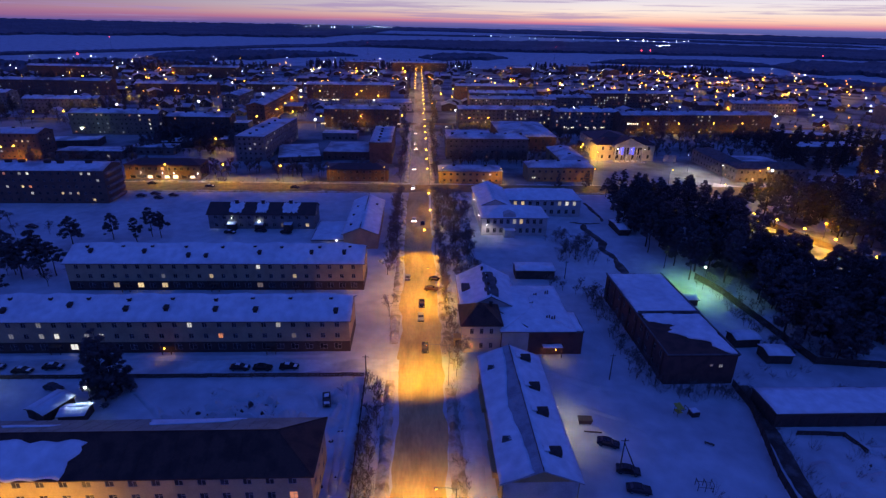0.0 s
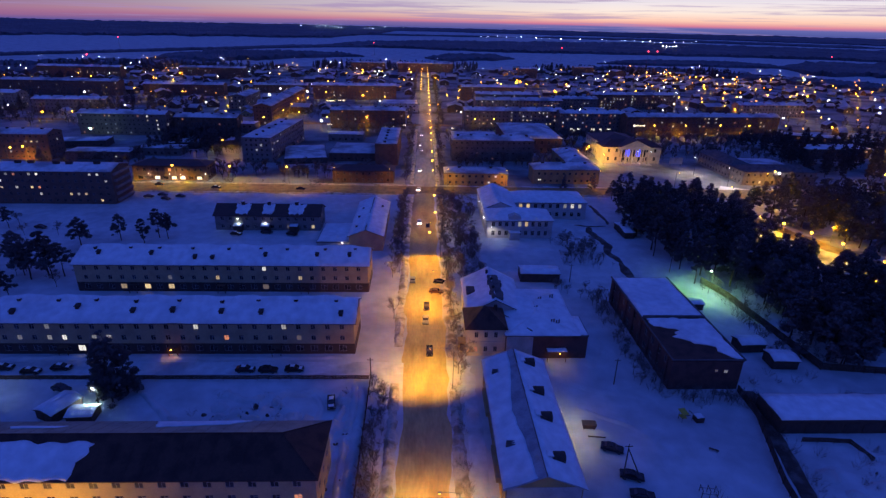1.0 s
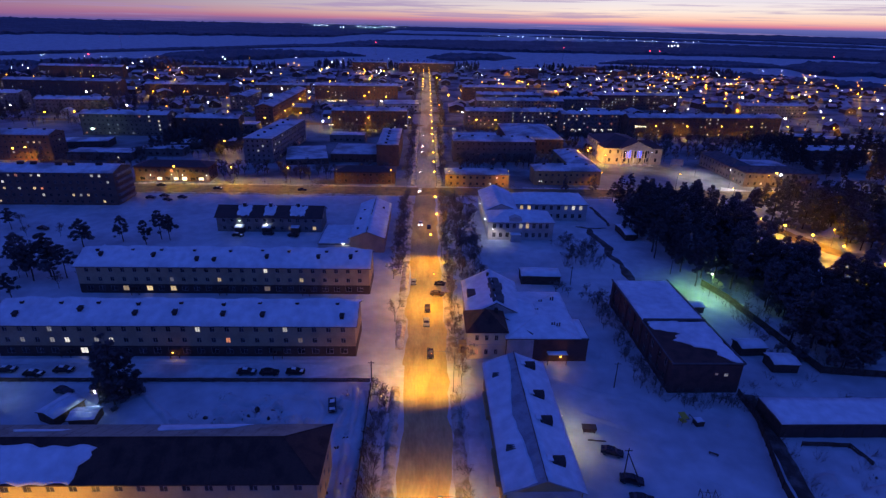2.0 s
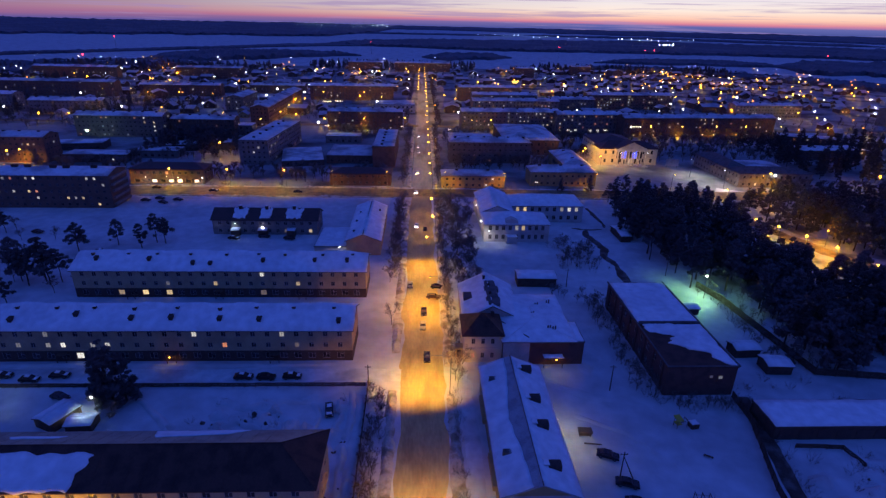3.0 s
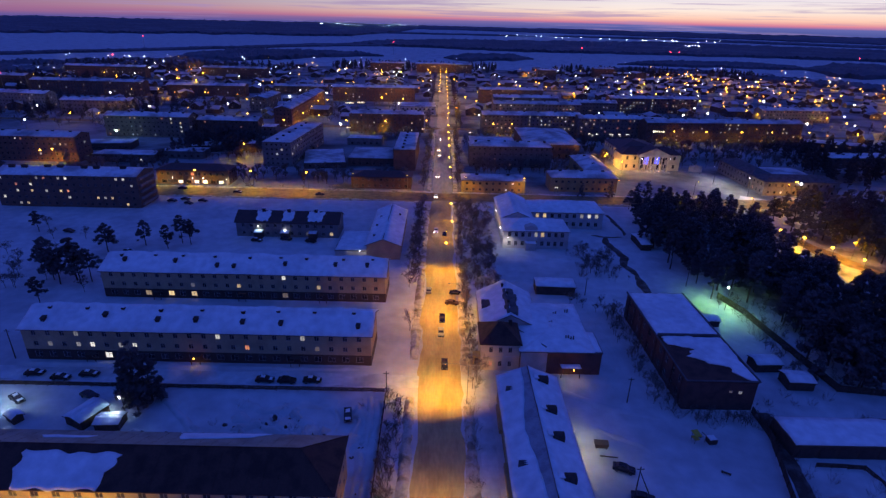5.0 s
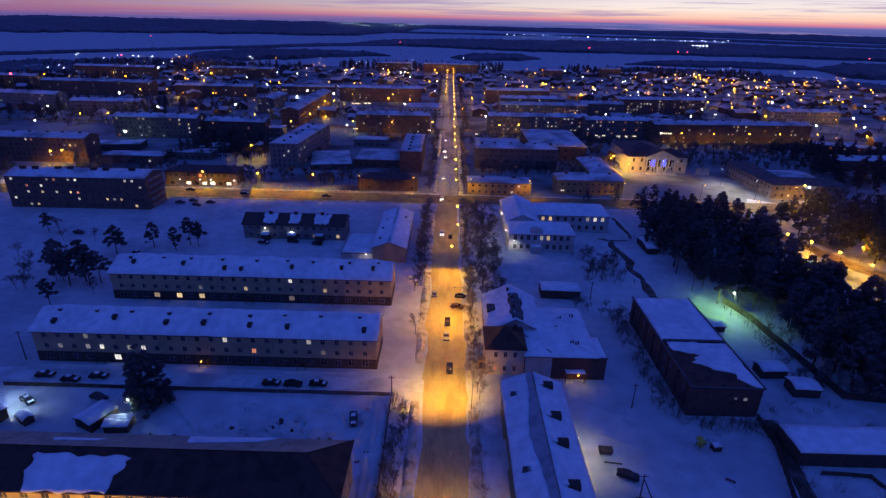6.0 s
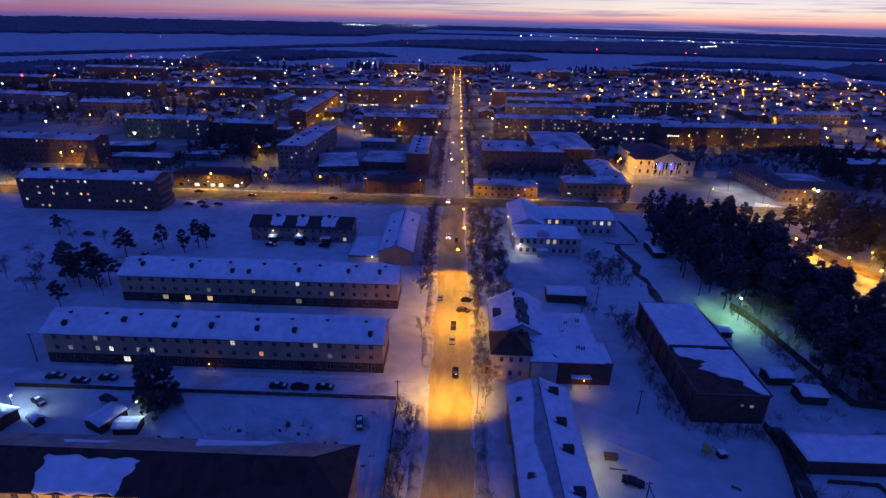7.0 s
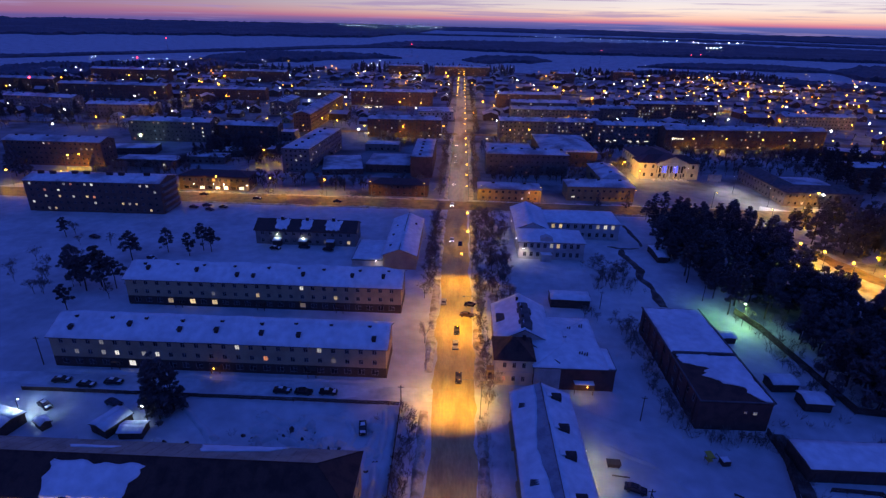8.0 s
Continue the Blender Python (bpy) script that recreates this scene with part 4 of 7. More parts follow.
for cy in (4.6, 14.9, 22.6, 32.6):
    dx, dz = 8.5, roof_z(6.3, 2.7, 12.9, 8.6)
    g = Geo()
    arch = [(-0.95, -1.6), (-0.95, 0.3)] + [(-0.95 * math.cos(math.pi * q / 8), 0.3 + 0.6 * math.sin(math.pi * q / 8)) for q in range(1, 8)] + [(0.95, 0.3), (0.95, -1.6)]
    n = len(arch)
    g.add([(dx - 0.2, cy + a_, dz + b_) for a_, b_ in arch] + [(dx + 2.1, cy + a_, dz + b_) for a_, b_ in arch],
          [tuple(range(n - 1, -1, -1)), tuple(range(n, 2 * n))] + [(i, (i + 1) % n, n + (i + 1) % n, n + i) for i in range(n)])
    dm = part("dormer", g, M["chimney"], t, "dark round-topped boarded dormer")
    part("dormer_louvre", Geo().box(dx + 2.103, cy - 0.8, dz - 0.9, dx + 2.15, cy + 0.8, dz + 0.4), M["plinth"], dm)
    s = Geo()
    snow_patch(s, (dx - 1.2, cy - 0.8, dz + 0.9), (dx + 0.1, cy - 0.8, dz + 0.7), (dx + 0.1, cy + 0.8, dz + 0.7), (dx - 1.2, cy + 0.8, dz + 0.9), 5, 5, 0.32, cy)
    part("dormer_snow", s, M["roof_snow"], dm, smooth=True)
for cy in (8.6, 30.2):
    g = Geo()
    for q in range(3):
        g.box(1.0 + q * 0.1, cy - 0.5 + q * 0.45, 6.8, 3.9 + q * 0.2, cy - 0.32 + q * 0.45, 7.75)
    part("snow_guard", g, M["slate"], t, "dark roof ledge sticking out of the snow")
for cy in (8, 25):
    part("balcony", Geo().box(-1.0, cy - 4, 3.1, -0.01, cy + 4, 4.2), M["ochre"], t, "ochre balcony front lit by the street")

# shop complex: a towered corner, a gabled hall and a broad hipped wing
t = house("public_building", "pale two-storey corner building with a bare dark hipped roof", 10.9, 118.0, category="building")
volume(t, 0, 0, 9.6, 10.0, 8.1, M["white"], 2, 2.2, "hip", 3.2, "x", M["roof_metal"], None, 0.5, (0.9, 1.5), 0.12, "fl", 0, None, True, 31, None, 1.3, ("warm", "orange"))
part("cornice", Geo().box(-0.12, -0.12, 7.7, 9.72, -0.003, 7.95), M["trim"], t)
part("string_course", Geo().box(-0.08, -0.08, 4.1, 9.68, -0.003, 4.25), M["trim"], t)
chimney(t, 7.6, 6.4, 9.6, 0.8, 0.6, 1.4, False)
p = part("side_porch", Geo().box(-1.9, 1.0, 0.9, -0.01, 3.2, 3.6), M["ochre"], t, "ochre side porch with an open doorway")
part("doorway", Geo().box(-1.5, 0.97, 0.95, -0.6, 0.998, 3.0), M["plinth"], p)
t = house("public_building", "building with steep snow-covered gabled roof and dark roof gully", 11.6, 128.3, category="building")
volume(t, 0, 0, 15.0, 20, 6.6, M["pale"], 1, 4, "gable", 3.8, "y", M["slate"], 0.3, 0.5, (1.2, 1.5), 0.0, "l", 0, None, True, 32, None, 3.0)
# low dark boxes added in place of a snow-free strip of slate
g = Geo().cbox(6.6, 0.6, 8.6, 9.6, 14.6, 10.75, 0.25)
g.cbox(6.2, 3.0, 8.5, 9.9, 5.0, 10.6, 0.2).cbox(6.3, 9.0, 8.4, 10.2, 11.5, 10.62, 0.2)
part("roof_lantern", g, M["slate"], t, "raised dark boxes standing in for a bare slate strip along the ridge")
part("gutter", Geo().tube((8.8, -1.2, 7.05), (15.4, -10.2, 7.15), 0.2, 0.2, 6), M["slate"], t, "dark valley gutter")
for cy in (4, 9, 14):
    chimney(t, 7.5 + rng.uniform(-0.8, 0.8), cy + 2.2, 10.1, 0.6, 0.6, 1.3, False)
part("dormer", Geo().box(0.6, 8.5, 5.6, 3.4, 12.0, 8.3), M["dark_wall"], t, "dark open dormer")
t = house("public_building", "broad building with hipped snow roof, brick front and lit entrance", 20.6, 117.1, category="building")
volume(t, 0, 0, 17.8, 24.0, 6.6, M["maroon"], 1, 5, "hip", 1.1, "y", M["slate"], 0.34, 0.5, (1.2, 1.4), 0.0, "", 0, None, True, 33)
volume(t, 17.81, 0.0, 2.3, 9.4, 6.2, M["maroon"], 0, roof="flat", snow=0.3, near=True, seed=34)
part("wall_panel", Geo().box(0.02, -0.05, 0, 6.6, -0.004, 6.5), M["pale"], t, "pale plastered stretch of the front")
g = Geo().box(17.4, 15.5, 3.4, 18.6, 19.5, 6.0)
part("vent_housing", g, M["plinth"], t, "dark vent opening under the eaves")
for cx, cy in ((12, 5), (13.2, 4.6), (9, 12), (11, 17), (14.5, 18.5)):
    g = Geo()
    for q in range(2):
        g.tube((cx + q * 0.6, cy, 7.0), (cx + q * 0.6, cy, 8.15 + 0.15 * q), 0.2, 0.18, 8)
    part("roof_vent", g, M["slate"], t)
p = part("entrance_canopy", Geo().box(10.0, -1.8, 2.7, 15.0, -0.06, 2.95).box(10.1, -1.7, -0.1, 10.25, -1.55, 2.7).box(14.7, -1.7, -0.1, 14.85, -1.55, 2.7), M["wood"], t, "timber canopy over a lit entrance")
s = Geo()
snow_patch(s, (9.9, -1.9, 2.96), (15.1, -1.9, 2.96), (15.1, -0.1, 2.96), (9.9, -0.1, 2.96), 6, 4, 0.35, 3)
part("canopy_snow", s, M["roof_snow"], p, smooth=True)
part("door", Geo().box(11.2, -0.08, 0, 12.8, -0.05, 2.3), M["wood"], t, "timber entrance door")

# dark flat-roofed block with half its snow gone
t = house("workshop_building", "long dark brick building, snow partly gone from its roof", 56.2, 104.6, category="building")


volume(t, 0, 0, 16.2, 42.5, 7.6, M["maroon"], 2, 4.0, "flat", 0, "x", M["roof_metal"], None, 0.3, (1.6, 1.9), 0.0, "l", 0, None, True, 35, None, 1.3)
for k, (quad, amp) in enumerate((([(0, 18.9, 7.96), (16.2, 18.9, 7.96), (16.2, 42.4, 7.96), (0, 42.4, 7.96)], 0.0), ([(14.6, 0.1, 7.96), (16.1, 0.1, 7.96), (16.1, 18.3, 7.96), (1.0, 18.3, 7.96)], 0.0), ([(1.0, 14.6, 7.96), (8.0, 12.6, 7.96), (9.5, 18.3, 7.96), (0.8, 18.3, 7.96)], 0.06))):
    s = Geo()
    snow_patch(s, *quad, 16, 36, 0.4, 30 + k, None, 0.35, waved(k + 12, amp) if amp else (lambda u, v: (u + (1 - u) * (0.5 * n2(v * 6, 1, 1, 9) + 0.55 * n2(v * 17, 2, 1, 5)) * (1 - v * 0.6), v)) if k == 1 else None)
    part("snow_patch", s, M["roof_snow"], t, "snow left on the flat roof", smooth=True)
g = Geo()
g.box(-0.35, -0.35, 7.95, 0, 42.8, 8.2).box(16.2, -0.35, 7.95, 16.55, 42.8, 8.2).box(0, -0.35, 7.95, 16.2, 0, 8.2)
part("parapet", g, M["slate"], t)
part("roof_step", Geo().box(0.1, 18.4, 7.96, 16.1, 18.8, 8.75), M["slate"], t)
for cy in range(8):
    part("pilaster", Geo().box(-0.25, 2 + cy * 5.4, 0, -0.004, 2.6 + cy * 5.4, 7.5), M["maroon"], t)
put_window(t, pose(12.6, -0.2, 4.6), 0.9, 0.8, True, "pale")
put_window(t, pose(10.4, -0.2, 4.9), 0.7, 0.6, True, "warm")

# long low garage row and sheds
t = house("garage_row", "long low timber garage row under thick snow", 73.2, 90.0, category="garage")
volume(t, 0, 0, 42, 8.4, 3.0, M["wood"], 0, roof="flat", snow=0.45, roof_mat=M["wood"], near=True, seed=36)
for i in range(10):
    part("garage_door", Geo().box(1.2 + i * 4.1, -0.09, 0.05, 4.2 + i * 4.1, -0.01, 2.4), M["plinth"], t)
for x, y, w, d, h in ((81.5, 119.5, 6.6, 4.2, 2.3), (85.6, 112.4, 6.2, 4.6, 2.4), (77.6, 141.5, 5.0, 3.6, 2.0), (79.0, 199.0, 4.0, 12.0, 2.4), (31.5, 160.0, 12.5, 6.0, 3.0)):
    t = house("shed", "small dark timber shed carrying deep snow", x, y, rng.uniform(-4, 4), "shed", "yard sheds")
    volume(t, 0, 0, w, d, h, M["wood"], 0, roof="gable", rise=0.6, snow=0.45, roof_mat=M["wood"], near=True, seed=int(x), over=0.3)
    part("door", Geo().box(w * 0.3, -0.06, 0.1, w * 0.3 + 0.9, -0.01, h - 0.2), M["plinth"], t)

# school with three wings
t = house("school", "pale two-storey school with hipped snowy roofs and three wings", 24.6, 198.9, category="school")
volume(t, 0, 0, 25.4, 13.5, 7.3, M["pale"], 2, 2.55, "hip", 2.6, "x", M["slate"], 0.32, 0.5, (1.3, 1.9), 0.0, "fl", 0, None, True, 41, None, 1.1, lit_at={(4, 1): "pale", (5, 1): "warm"})
volume(t, 0, 13.9, 13.6, 28, 7.3, M["pale"], 2, 3.3, "gable", 2.8, "y", M["slate"], 0.32, 0.4, (1.3, 1.7), 0.0, "l", 0, None, True, 42, None, 1.2)
volume(t, 14.0, 22.9, 31.0, 16.0, 7.3, M["pale"], 2, 3.1, "hip", 2.6, "x", M["slate"], 0.34, 0.5, (1.4, 1.8), 0.0, "fr", 0, None, True, 47, None, 1.2, lit_at={(0, 1): "warm", (1, 1): "warm", (6, 1): "pale", (7, 1): "pale", (8, 1): "pale"})
p = part("porch", Geo().box(8.6, -2.6, 0, 12.6, -0.01, 3.0), M["pale"], t, "pale projecting entrance porch")
s = Geo()
snow_patch(s, (8.4, -2.8, 3.01), (12.8, -2.8, 3.01), (12.8, -0.05, 3.01), (8.4, -0.05, 3.01), 5, 4, 0.3, 3)
part("porch_snow", s, M["roof_snow"], p, smooth=True)
part("front_gable", Geo().add([(8.2, -0.08, 7.2), (13.0, -0.08, 7.2), (13.0, -0.08, 8.6), (10.6, -0.08, 9.6), (8.2, -0.08, 8.6), (8.2, 3, 7.2), (13.0, 3, 7.2), (13.0, 3, 8.6), (10.6, 3, 9.6), (8.2, 3, 8.6)],
                              [(0, 1, 2, 3, 4), (9, 8, 7, 6, 5), (1, 6, 7, 2), (2, 7, 8, 3), (3, 8, 9, 4), (4, 9, 5, 0)]), M["pale"], t, "stepped attic gable")

# ---- the town beyond the cross street ----
FIVE = "five-storey %s apartment block with snow on its roof"


footprints = []


def block5(x, y, w, d, rot, mat, word, storeys=5, lit=0.14, sides="fr", roof="gable", seed=1, rise=2.0, bay=3.2, h=None, chim=6, kinds=("warm", "pale", "pale", "orange")):
    t = house("apartment_block", FIVE.replace("five", {2: "two", 3: "three", 4: "four", 5: "five"}[storeys]) % word, x, y, rot, "apartment block", "town apartment blocks")
    hh = h or storeys * 2.9
    footprints.append((x - 7, y - 8, x + w + 7, y + d + 8))
    volume(t, 0, 0, w, d, hh, mat, storeys, bay, roof, rise, "x" if w >= d else "y", M["slate"], 0.32, 0.4, (1.2, 1.25), lit, sides, 0, None, False, seed, None, 1.0, kinds)
    for i in range(chim):
        if w >= d:
            cx, cy = w * (i + 0.5) / chim + rng.uniform(-1, 1), d * 0.42
            zz = hh + (rise * 0.75 if roof != "flat" else 0.4)
        else:
            cx, cy = w * 0.42, d * (i + 0.5) / chim + rng.uniform(-1, 1)
            zz = hh + (rise * 0.75 if roof != "flat" else 0.4)
        chimney(t, cx, cy, zz, 1.5, 0.8, 1.1, False)
    return t


R, B, G_, P_ = M["brick_red"], M["brick_brown"], M["brick_grey"], M["panel"]
t = block5(-197.5, 235.0, 62.5, 15.5, 0.8, B, "dark brick", 5, 0.26, "f", seed=51, chim=0)
for k in range(5):
    part("balcony", Geo().cbox(62.51, 1.2, 1.0 + k * 2.9, 63.6, 14.3, 2.0 + k * 2.9, 0.05), M["panel"], t, "pale concrete balcony front")
for cx in (5.0, 10.5, 20.5, 26.0, 37.0, 42.5, 54.0):
    chimney(t, cx, 6.4 + rng.uniform(-0.6, 0.6), 16.0, 2.6, 1.1, 1.7, False)
block5(-272, 315.5, 59.5, 14, 0, B, "brown brick", 5, 0.07, "fr", seed=52)
block5(-240, 391, 60, 13, 0, G_, "grey brick", 5, 0.22, "fr", seed=53)
block5(-177, 397, 44, 13, 0, R, "red brick", 4, 0.08, "fr", seed=54, h=12)
block5(-105, 317.5, 17.0, 68, -4, P_, "panel", 5, 0.10, "fr", "flat", seed=55, h=13.8)
block5(-28, 313.5, 12.8, 54, 0, B, "brown brick", 4, 0.0, "r", "flat", seed=56, h=12)
block5(-72.5, 430, 58, 13, 2, R, "brick", 5, 0.10, "f", "hip", seed=57, h=14)
block5(-118, 600, 88, 13, 4, B, "brown brick", 5, 0.10, "f", seed=58)
block5(-134, 440, 14, 128, 0, B, "brick", 5, 0.08, "fr", seed=59)
block5(-125, 975, 58, 13, 3, B, "brown brick", 5, 0.15, "f", seed=60)
block5(-46, 975, 95, 13, 3, B, "brown brick", 5, 0.17, "f", seed=61)
block5(17, 326.5, 49.5, 14, 1, G_, "grey brick", 4, 0.05, "fl", "hip", seed=62, h=12.6)
block5(10.6, 272.6, 32.6, 12, 0, M["ochre"], "ochre", 2, 0.10, "f", "hip", seed=63, h=6.4, rise=1.6, chim=2)
block5(57.5, 277.5, 35, 13, 1, M["ochre"], "ochre", 2, 0.10, "f", "hip", seed=64, h=7.6, rise=2.2, chim=3)
block5(79, 291.5, 14.5, 38, 1, M["ochre"], "ochre", 2, 0.06, "r", "hip", seed=65, h=7.6, rise=2.2, chim=2)
block5(31.5, 435, 79, 13, 3, G_, "grey panel", 5, 0.30, "f", seed=66)
block5(106, 428, 53, 13, 3, G_, "grey brick", 5, 0.20, "f", seed=67)
block5(155, 416, 126, 13, 5, R, "red brick", 5, 0.13, "f", seed=68, chim=10)
block5(46, 500, 80, 13, 4, G_, "grey brick", 5, 0.22, "f", seed=69)
block5(50, 545, 64, 13, 4, G_, "grey brick", 5, 0.18, "f", seed=70)
block5(120, 520, 44, 12, 4, G_, "grey brick", 5, 0.10, "f", seed=71)
block5(168, 560, 92, 13, 5, B, "brown brick", 5, 0.28, "f", seed=72)
block5(40, 610, 70, 13, 4, B, "brown brick", 5, 0.14, "f", seed=73)
block5(-440, 600, 120, 13, 0, B, "brick", 5, 0.10, "f", seed=74)
block5(-300, 610, 84, 13, 2, R, "red brick", 4, 0.09, "f", seed=75)
block5(-196, 650, 62, 13, 2, R, "red brick", 3, 0.06, "f", seed=76)
block5(-560, 640, 90, 13, -3, R, "red brick", 5, 0.06, "fr", seed=77)
block5(-520, 780, 110, 13, 0, B, "brown brick", 5, 0.08, "f", seed=78)
block5(-340, 800, 90, 13, 2, B, "brown brick", 5, 0.14, "f", seed=79)
block5(-420, 500, 70, 13, -6, P_, "panel", 5, 0.16, "fr", seed=80)
block5(-330, 480, 60, 13, 2, P_, "panel", 4, 0.10, "f", seed=81)
block5(-180, 520, 16, 46, 0, G_, "grey brick", 4, 0.18, "fr", seed=82)
block5(300, 520, 70, 13, 5, P_, "panel", 4, 0.14, "f", seed=83)
block5(420, 480, 80, 14, 4, P_, "panel", 5, 0.10, "f", seed=84)
block5(150, 900, 30, 13, 4, B, "brown brick", 5, 0.06, "f", seed=85)
block5(255, 960, 34, 13, 4, B, "brown brick", 5, 0.06, "f", seed=86)
block5(300, 880, 16, 26, 4, B, "brown brick", 5, 0.06, "f", seed=87)

# red brick shop row beside the cross street, with lit shopfronts
t = house("shop_row", "two-storey brick shop row with brightly lit shopfronts", -147, 275.5, category="shop")
volume(t, 0, 0, 37, 12, 7.6, R, 2, 3.1, "hip", 2.0, "x", M["roof_brown"], None, 0.5, (1.5, 1.6), 0.04, "fr", 0, None, False, 91, None, 0.9)
for i in range(8):
    part("shop_window", Geo().box(2.4 + i * 4.2, -0.12, 0.7, 4.6 + i * 4.2, -0.02, 2.0), M["shop_pane"] if i in (2, 4, 5, 7) else M["glass_dark"], t)
t = house("terrace_building", "low red brick building with a dark roof beside the street", -46.5, 275.0, category="building")
volume(t, 0, 0, 31, 12, 6.4, R, 2, 3.2, "hip", 1.8, "x", M["roof_brown"], None, 0.5, (1.3, 1.4), 0.0, "f", 0, None, False, 92)
for x, y, w, d, h, mat, rot in ((-206, 318, 36, 12, 4.2, "dark_wall", 0), (-172, 330, 26, 12, 4.0, "brick_grey", 0), (-147, 404, 24, 12, 6.5, "brick_grey", 0), (-66, 380, 24, 12, 4.5, "panel", 0), (-80, 312, 24, 36, 3.0, "dark_wall", 12),
                                (-56, 322, 27, 30, 4.5, "dark_wall", 0), (265, 398, 40, 14, 6, "dark_wall", -22), (250, 345, 46, 16, 6, "dark_wall", 5), (185, 300, 22, 16, 6, "dark_wall", 0), (330, 360, 40, 16, 6, "dark_wall", -10),
                                (-230, 345, 30, 14, 4, "dark_wall", 10), (-160, 345, 40, 14, 4, "dark_wall", 18), (18, 345, 30, 30, 9, "brick_grey", 0), (140, 480, 60, 16, 6, "panel", 3), (-40, 520, 34, 30, 7, "pale", 2)):
    t = house("low_building", "low building with a flat snow-covered roof", x, y, rot, "building", "low town buildings")
    volume(t, 0, 0, w, d, h, M[mat], 1 if h < 5 else 2, 4.0, "flat", 0, "x", M["slate"], 0.35, 0.3, (1.6, 1.4), 0.10, "f", 0, None, False, int(abs(x)) + 3, None, 0.9)
t = house("assembly_hall", "large hall with a broad snowy hipped roof", 54, 351, category="building")
volume(t, 0, 0, 35.5, 58, 9.6, B, 2, 4.5, "hip", 3.0, "y", M["slate"], 0.32, 0.5, (1.6, 2.4), 0.02, "fr", 0, None, False, 93)

# the house of culture: white portico with blue-lit windows
t = house("theatre", "white theatre with columned portico, dark roof and blue-lit windows", 109.0, 325.9, 1.0, "theatre")
volume(t, 0, 0.5, 36, 13, 10.2, M["white"], 2, 5.0, "hip", 3.4, "x", M["roof_brown"], None, 0.6, (1.4, 2.2), 0.05, "f", 0, None, False, 94, None, 1.6)
volume(t, 2.5, 13.9, 26, 30, 10.2, M["white"], 2, 4.5, "hip", 3.4, "y", M["roof_brown"], None, 0.6, (1.2, 1.9), 0.14, "l", 0, None, False, 95, None, 1.6)
p = part("pediment", Geo().add([(9.4, -3.4, 10.6), (27.6, -3.4, 10.6), (18.5, -3.4, 14.6), (9.4, 7, 10.6), (27.6, 7, 10.6), (18.5, 7, 14.6)], [(0, 1, 2), (3, 5, 4), (0, 2, 5, 3), (1, 4, 5, 2), (0, 3, 4, 1)]), M["white"], t, "white triangular pediment")
part("pediment_roof", Geo().slab([(8.9, -3.8, 10.75), (18.5, -3.8, 14.95), (18.5, 7.0, 14.95), (8.9, 7.0, 10.75)][::-1], 0.2).slab([(18.5, -3.8, 14.95), (28.1, -3.8, 10.75), (28.1, 7.0, 10.75), (18.5, 7.0, 14.95)][::-1], 0.2), M["roof_brown"], p)
part("entablature", Geo().box(9.2, -3.5, 9.2, 27.8, 0.45, 10.58), M["white"], t)
for i in range(6):
    cx = 10.2 + i * 3.32
    g = Geo().tube((cx, -2.9, 0.9), (cx, -2.9, 8.9), 0.55, 0.45, 12)
    g.box(cx - 0.7, -3.6, 0.5, cx + 0.7, -2.2, 0.9).box(cx - 0.65, -3.55, 8.9, cx + 0.65, -2.25, 9.2)
    part("column", g, M["white"], t, "white round column")
part("steps", Geo().box(8.0, -5.5, 0, 29.0, -0.01, 0.25).box(8.6, -4.7, 0.25, 28.4, -0.01, 0.5), M["pale"], t)
for i, kd in ((1, "blue"), (2, "dark"), (3, "blue"), (0, "dark"), (4, "dark")):
    put_window(t, pose(11.9 + i * 3.32, 0.25, 4.0), 2.6, 4.8, False, kd)
    put_window(t, pose(11.9 + i * 3.32, 0.25, 0.8), 1.6, 2.6, False, "pale" if i == 2 else "dark")

# two-storey building round the square
t = house("civic_building", "two-storey pale building with dark hipped roof along the square", 170.5, 279.5, category="building")
volume(t, 0, 0, 40, 13, 7.6, M["panel"], 2, 3.3, "hip", 2.4, "x", M["slate"], None, 0.5, (1.2, 1.5), 0.02, "fl", 0, None, False, 96)
volume(t, -0.5, 13.4, 13, 36, 7.6, M["panel"], 2, 3.3, "hip", 2.4, "y", M["slate"], None, 0.5, (1.2, 1.5), 0.02, "l", 0, None, False, 97)

# private houses farther out
cabin_label = "small wooden house with a snow-laden gabled roof"
cabin_meshes = []
for k in range(5):
    w, d, h, ri = 7 + k * 0.8, 8 - k * 0.4, 2.8 + 0.3 * k, 2.2 + 0.2 * k
    g = Geo().box(-w / 2, 0, 0, w / 2, d, h)
    for yy, o in ((0, (0, 1, 2)), (d, (0, 2, 1))):
        g.add([(-w / 2, yy, h), (w / 2, yy, h), (0, yy, h + ri)], [o])
    wall_me = g.mesh("wall", (M["wood"], M["ochre"], M["pale"], M["brick_red"], M["wood"])[k])
    s = Geo()
    for q in roof_planes(-w / 2, 0, w, d, h + 0.1, "gable", ri, "y", 0.4):
        s.slab([(a, b, c + 0.3) for a, b, c in q], 0.42)
    cabin_meshes.append((wall_me, s.mesh("roof", M["old_roof_snow"]), d, h))
lit_small = Geo().box(-0.5, -0.06, 1.0, 0.5, -0.005, 2.1).mesh("window", M["warm_pane"])
dark_small = Geo().box(-0.5, -0.06, 1.0, 0.5, -0.005, 2.1).mesh("window", M["glass_dark"])


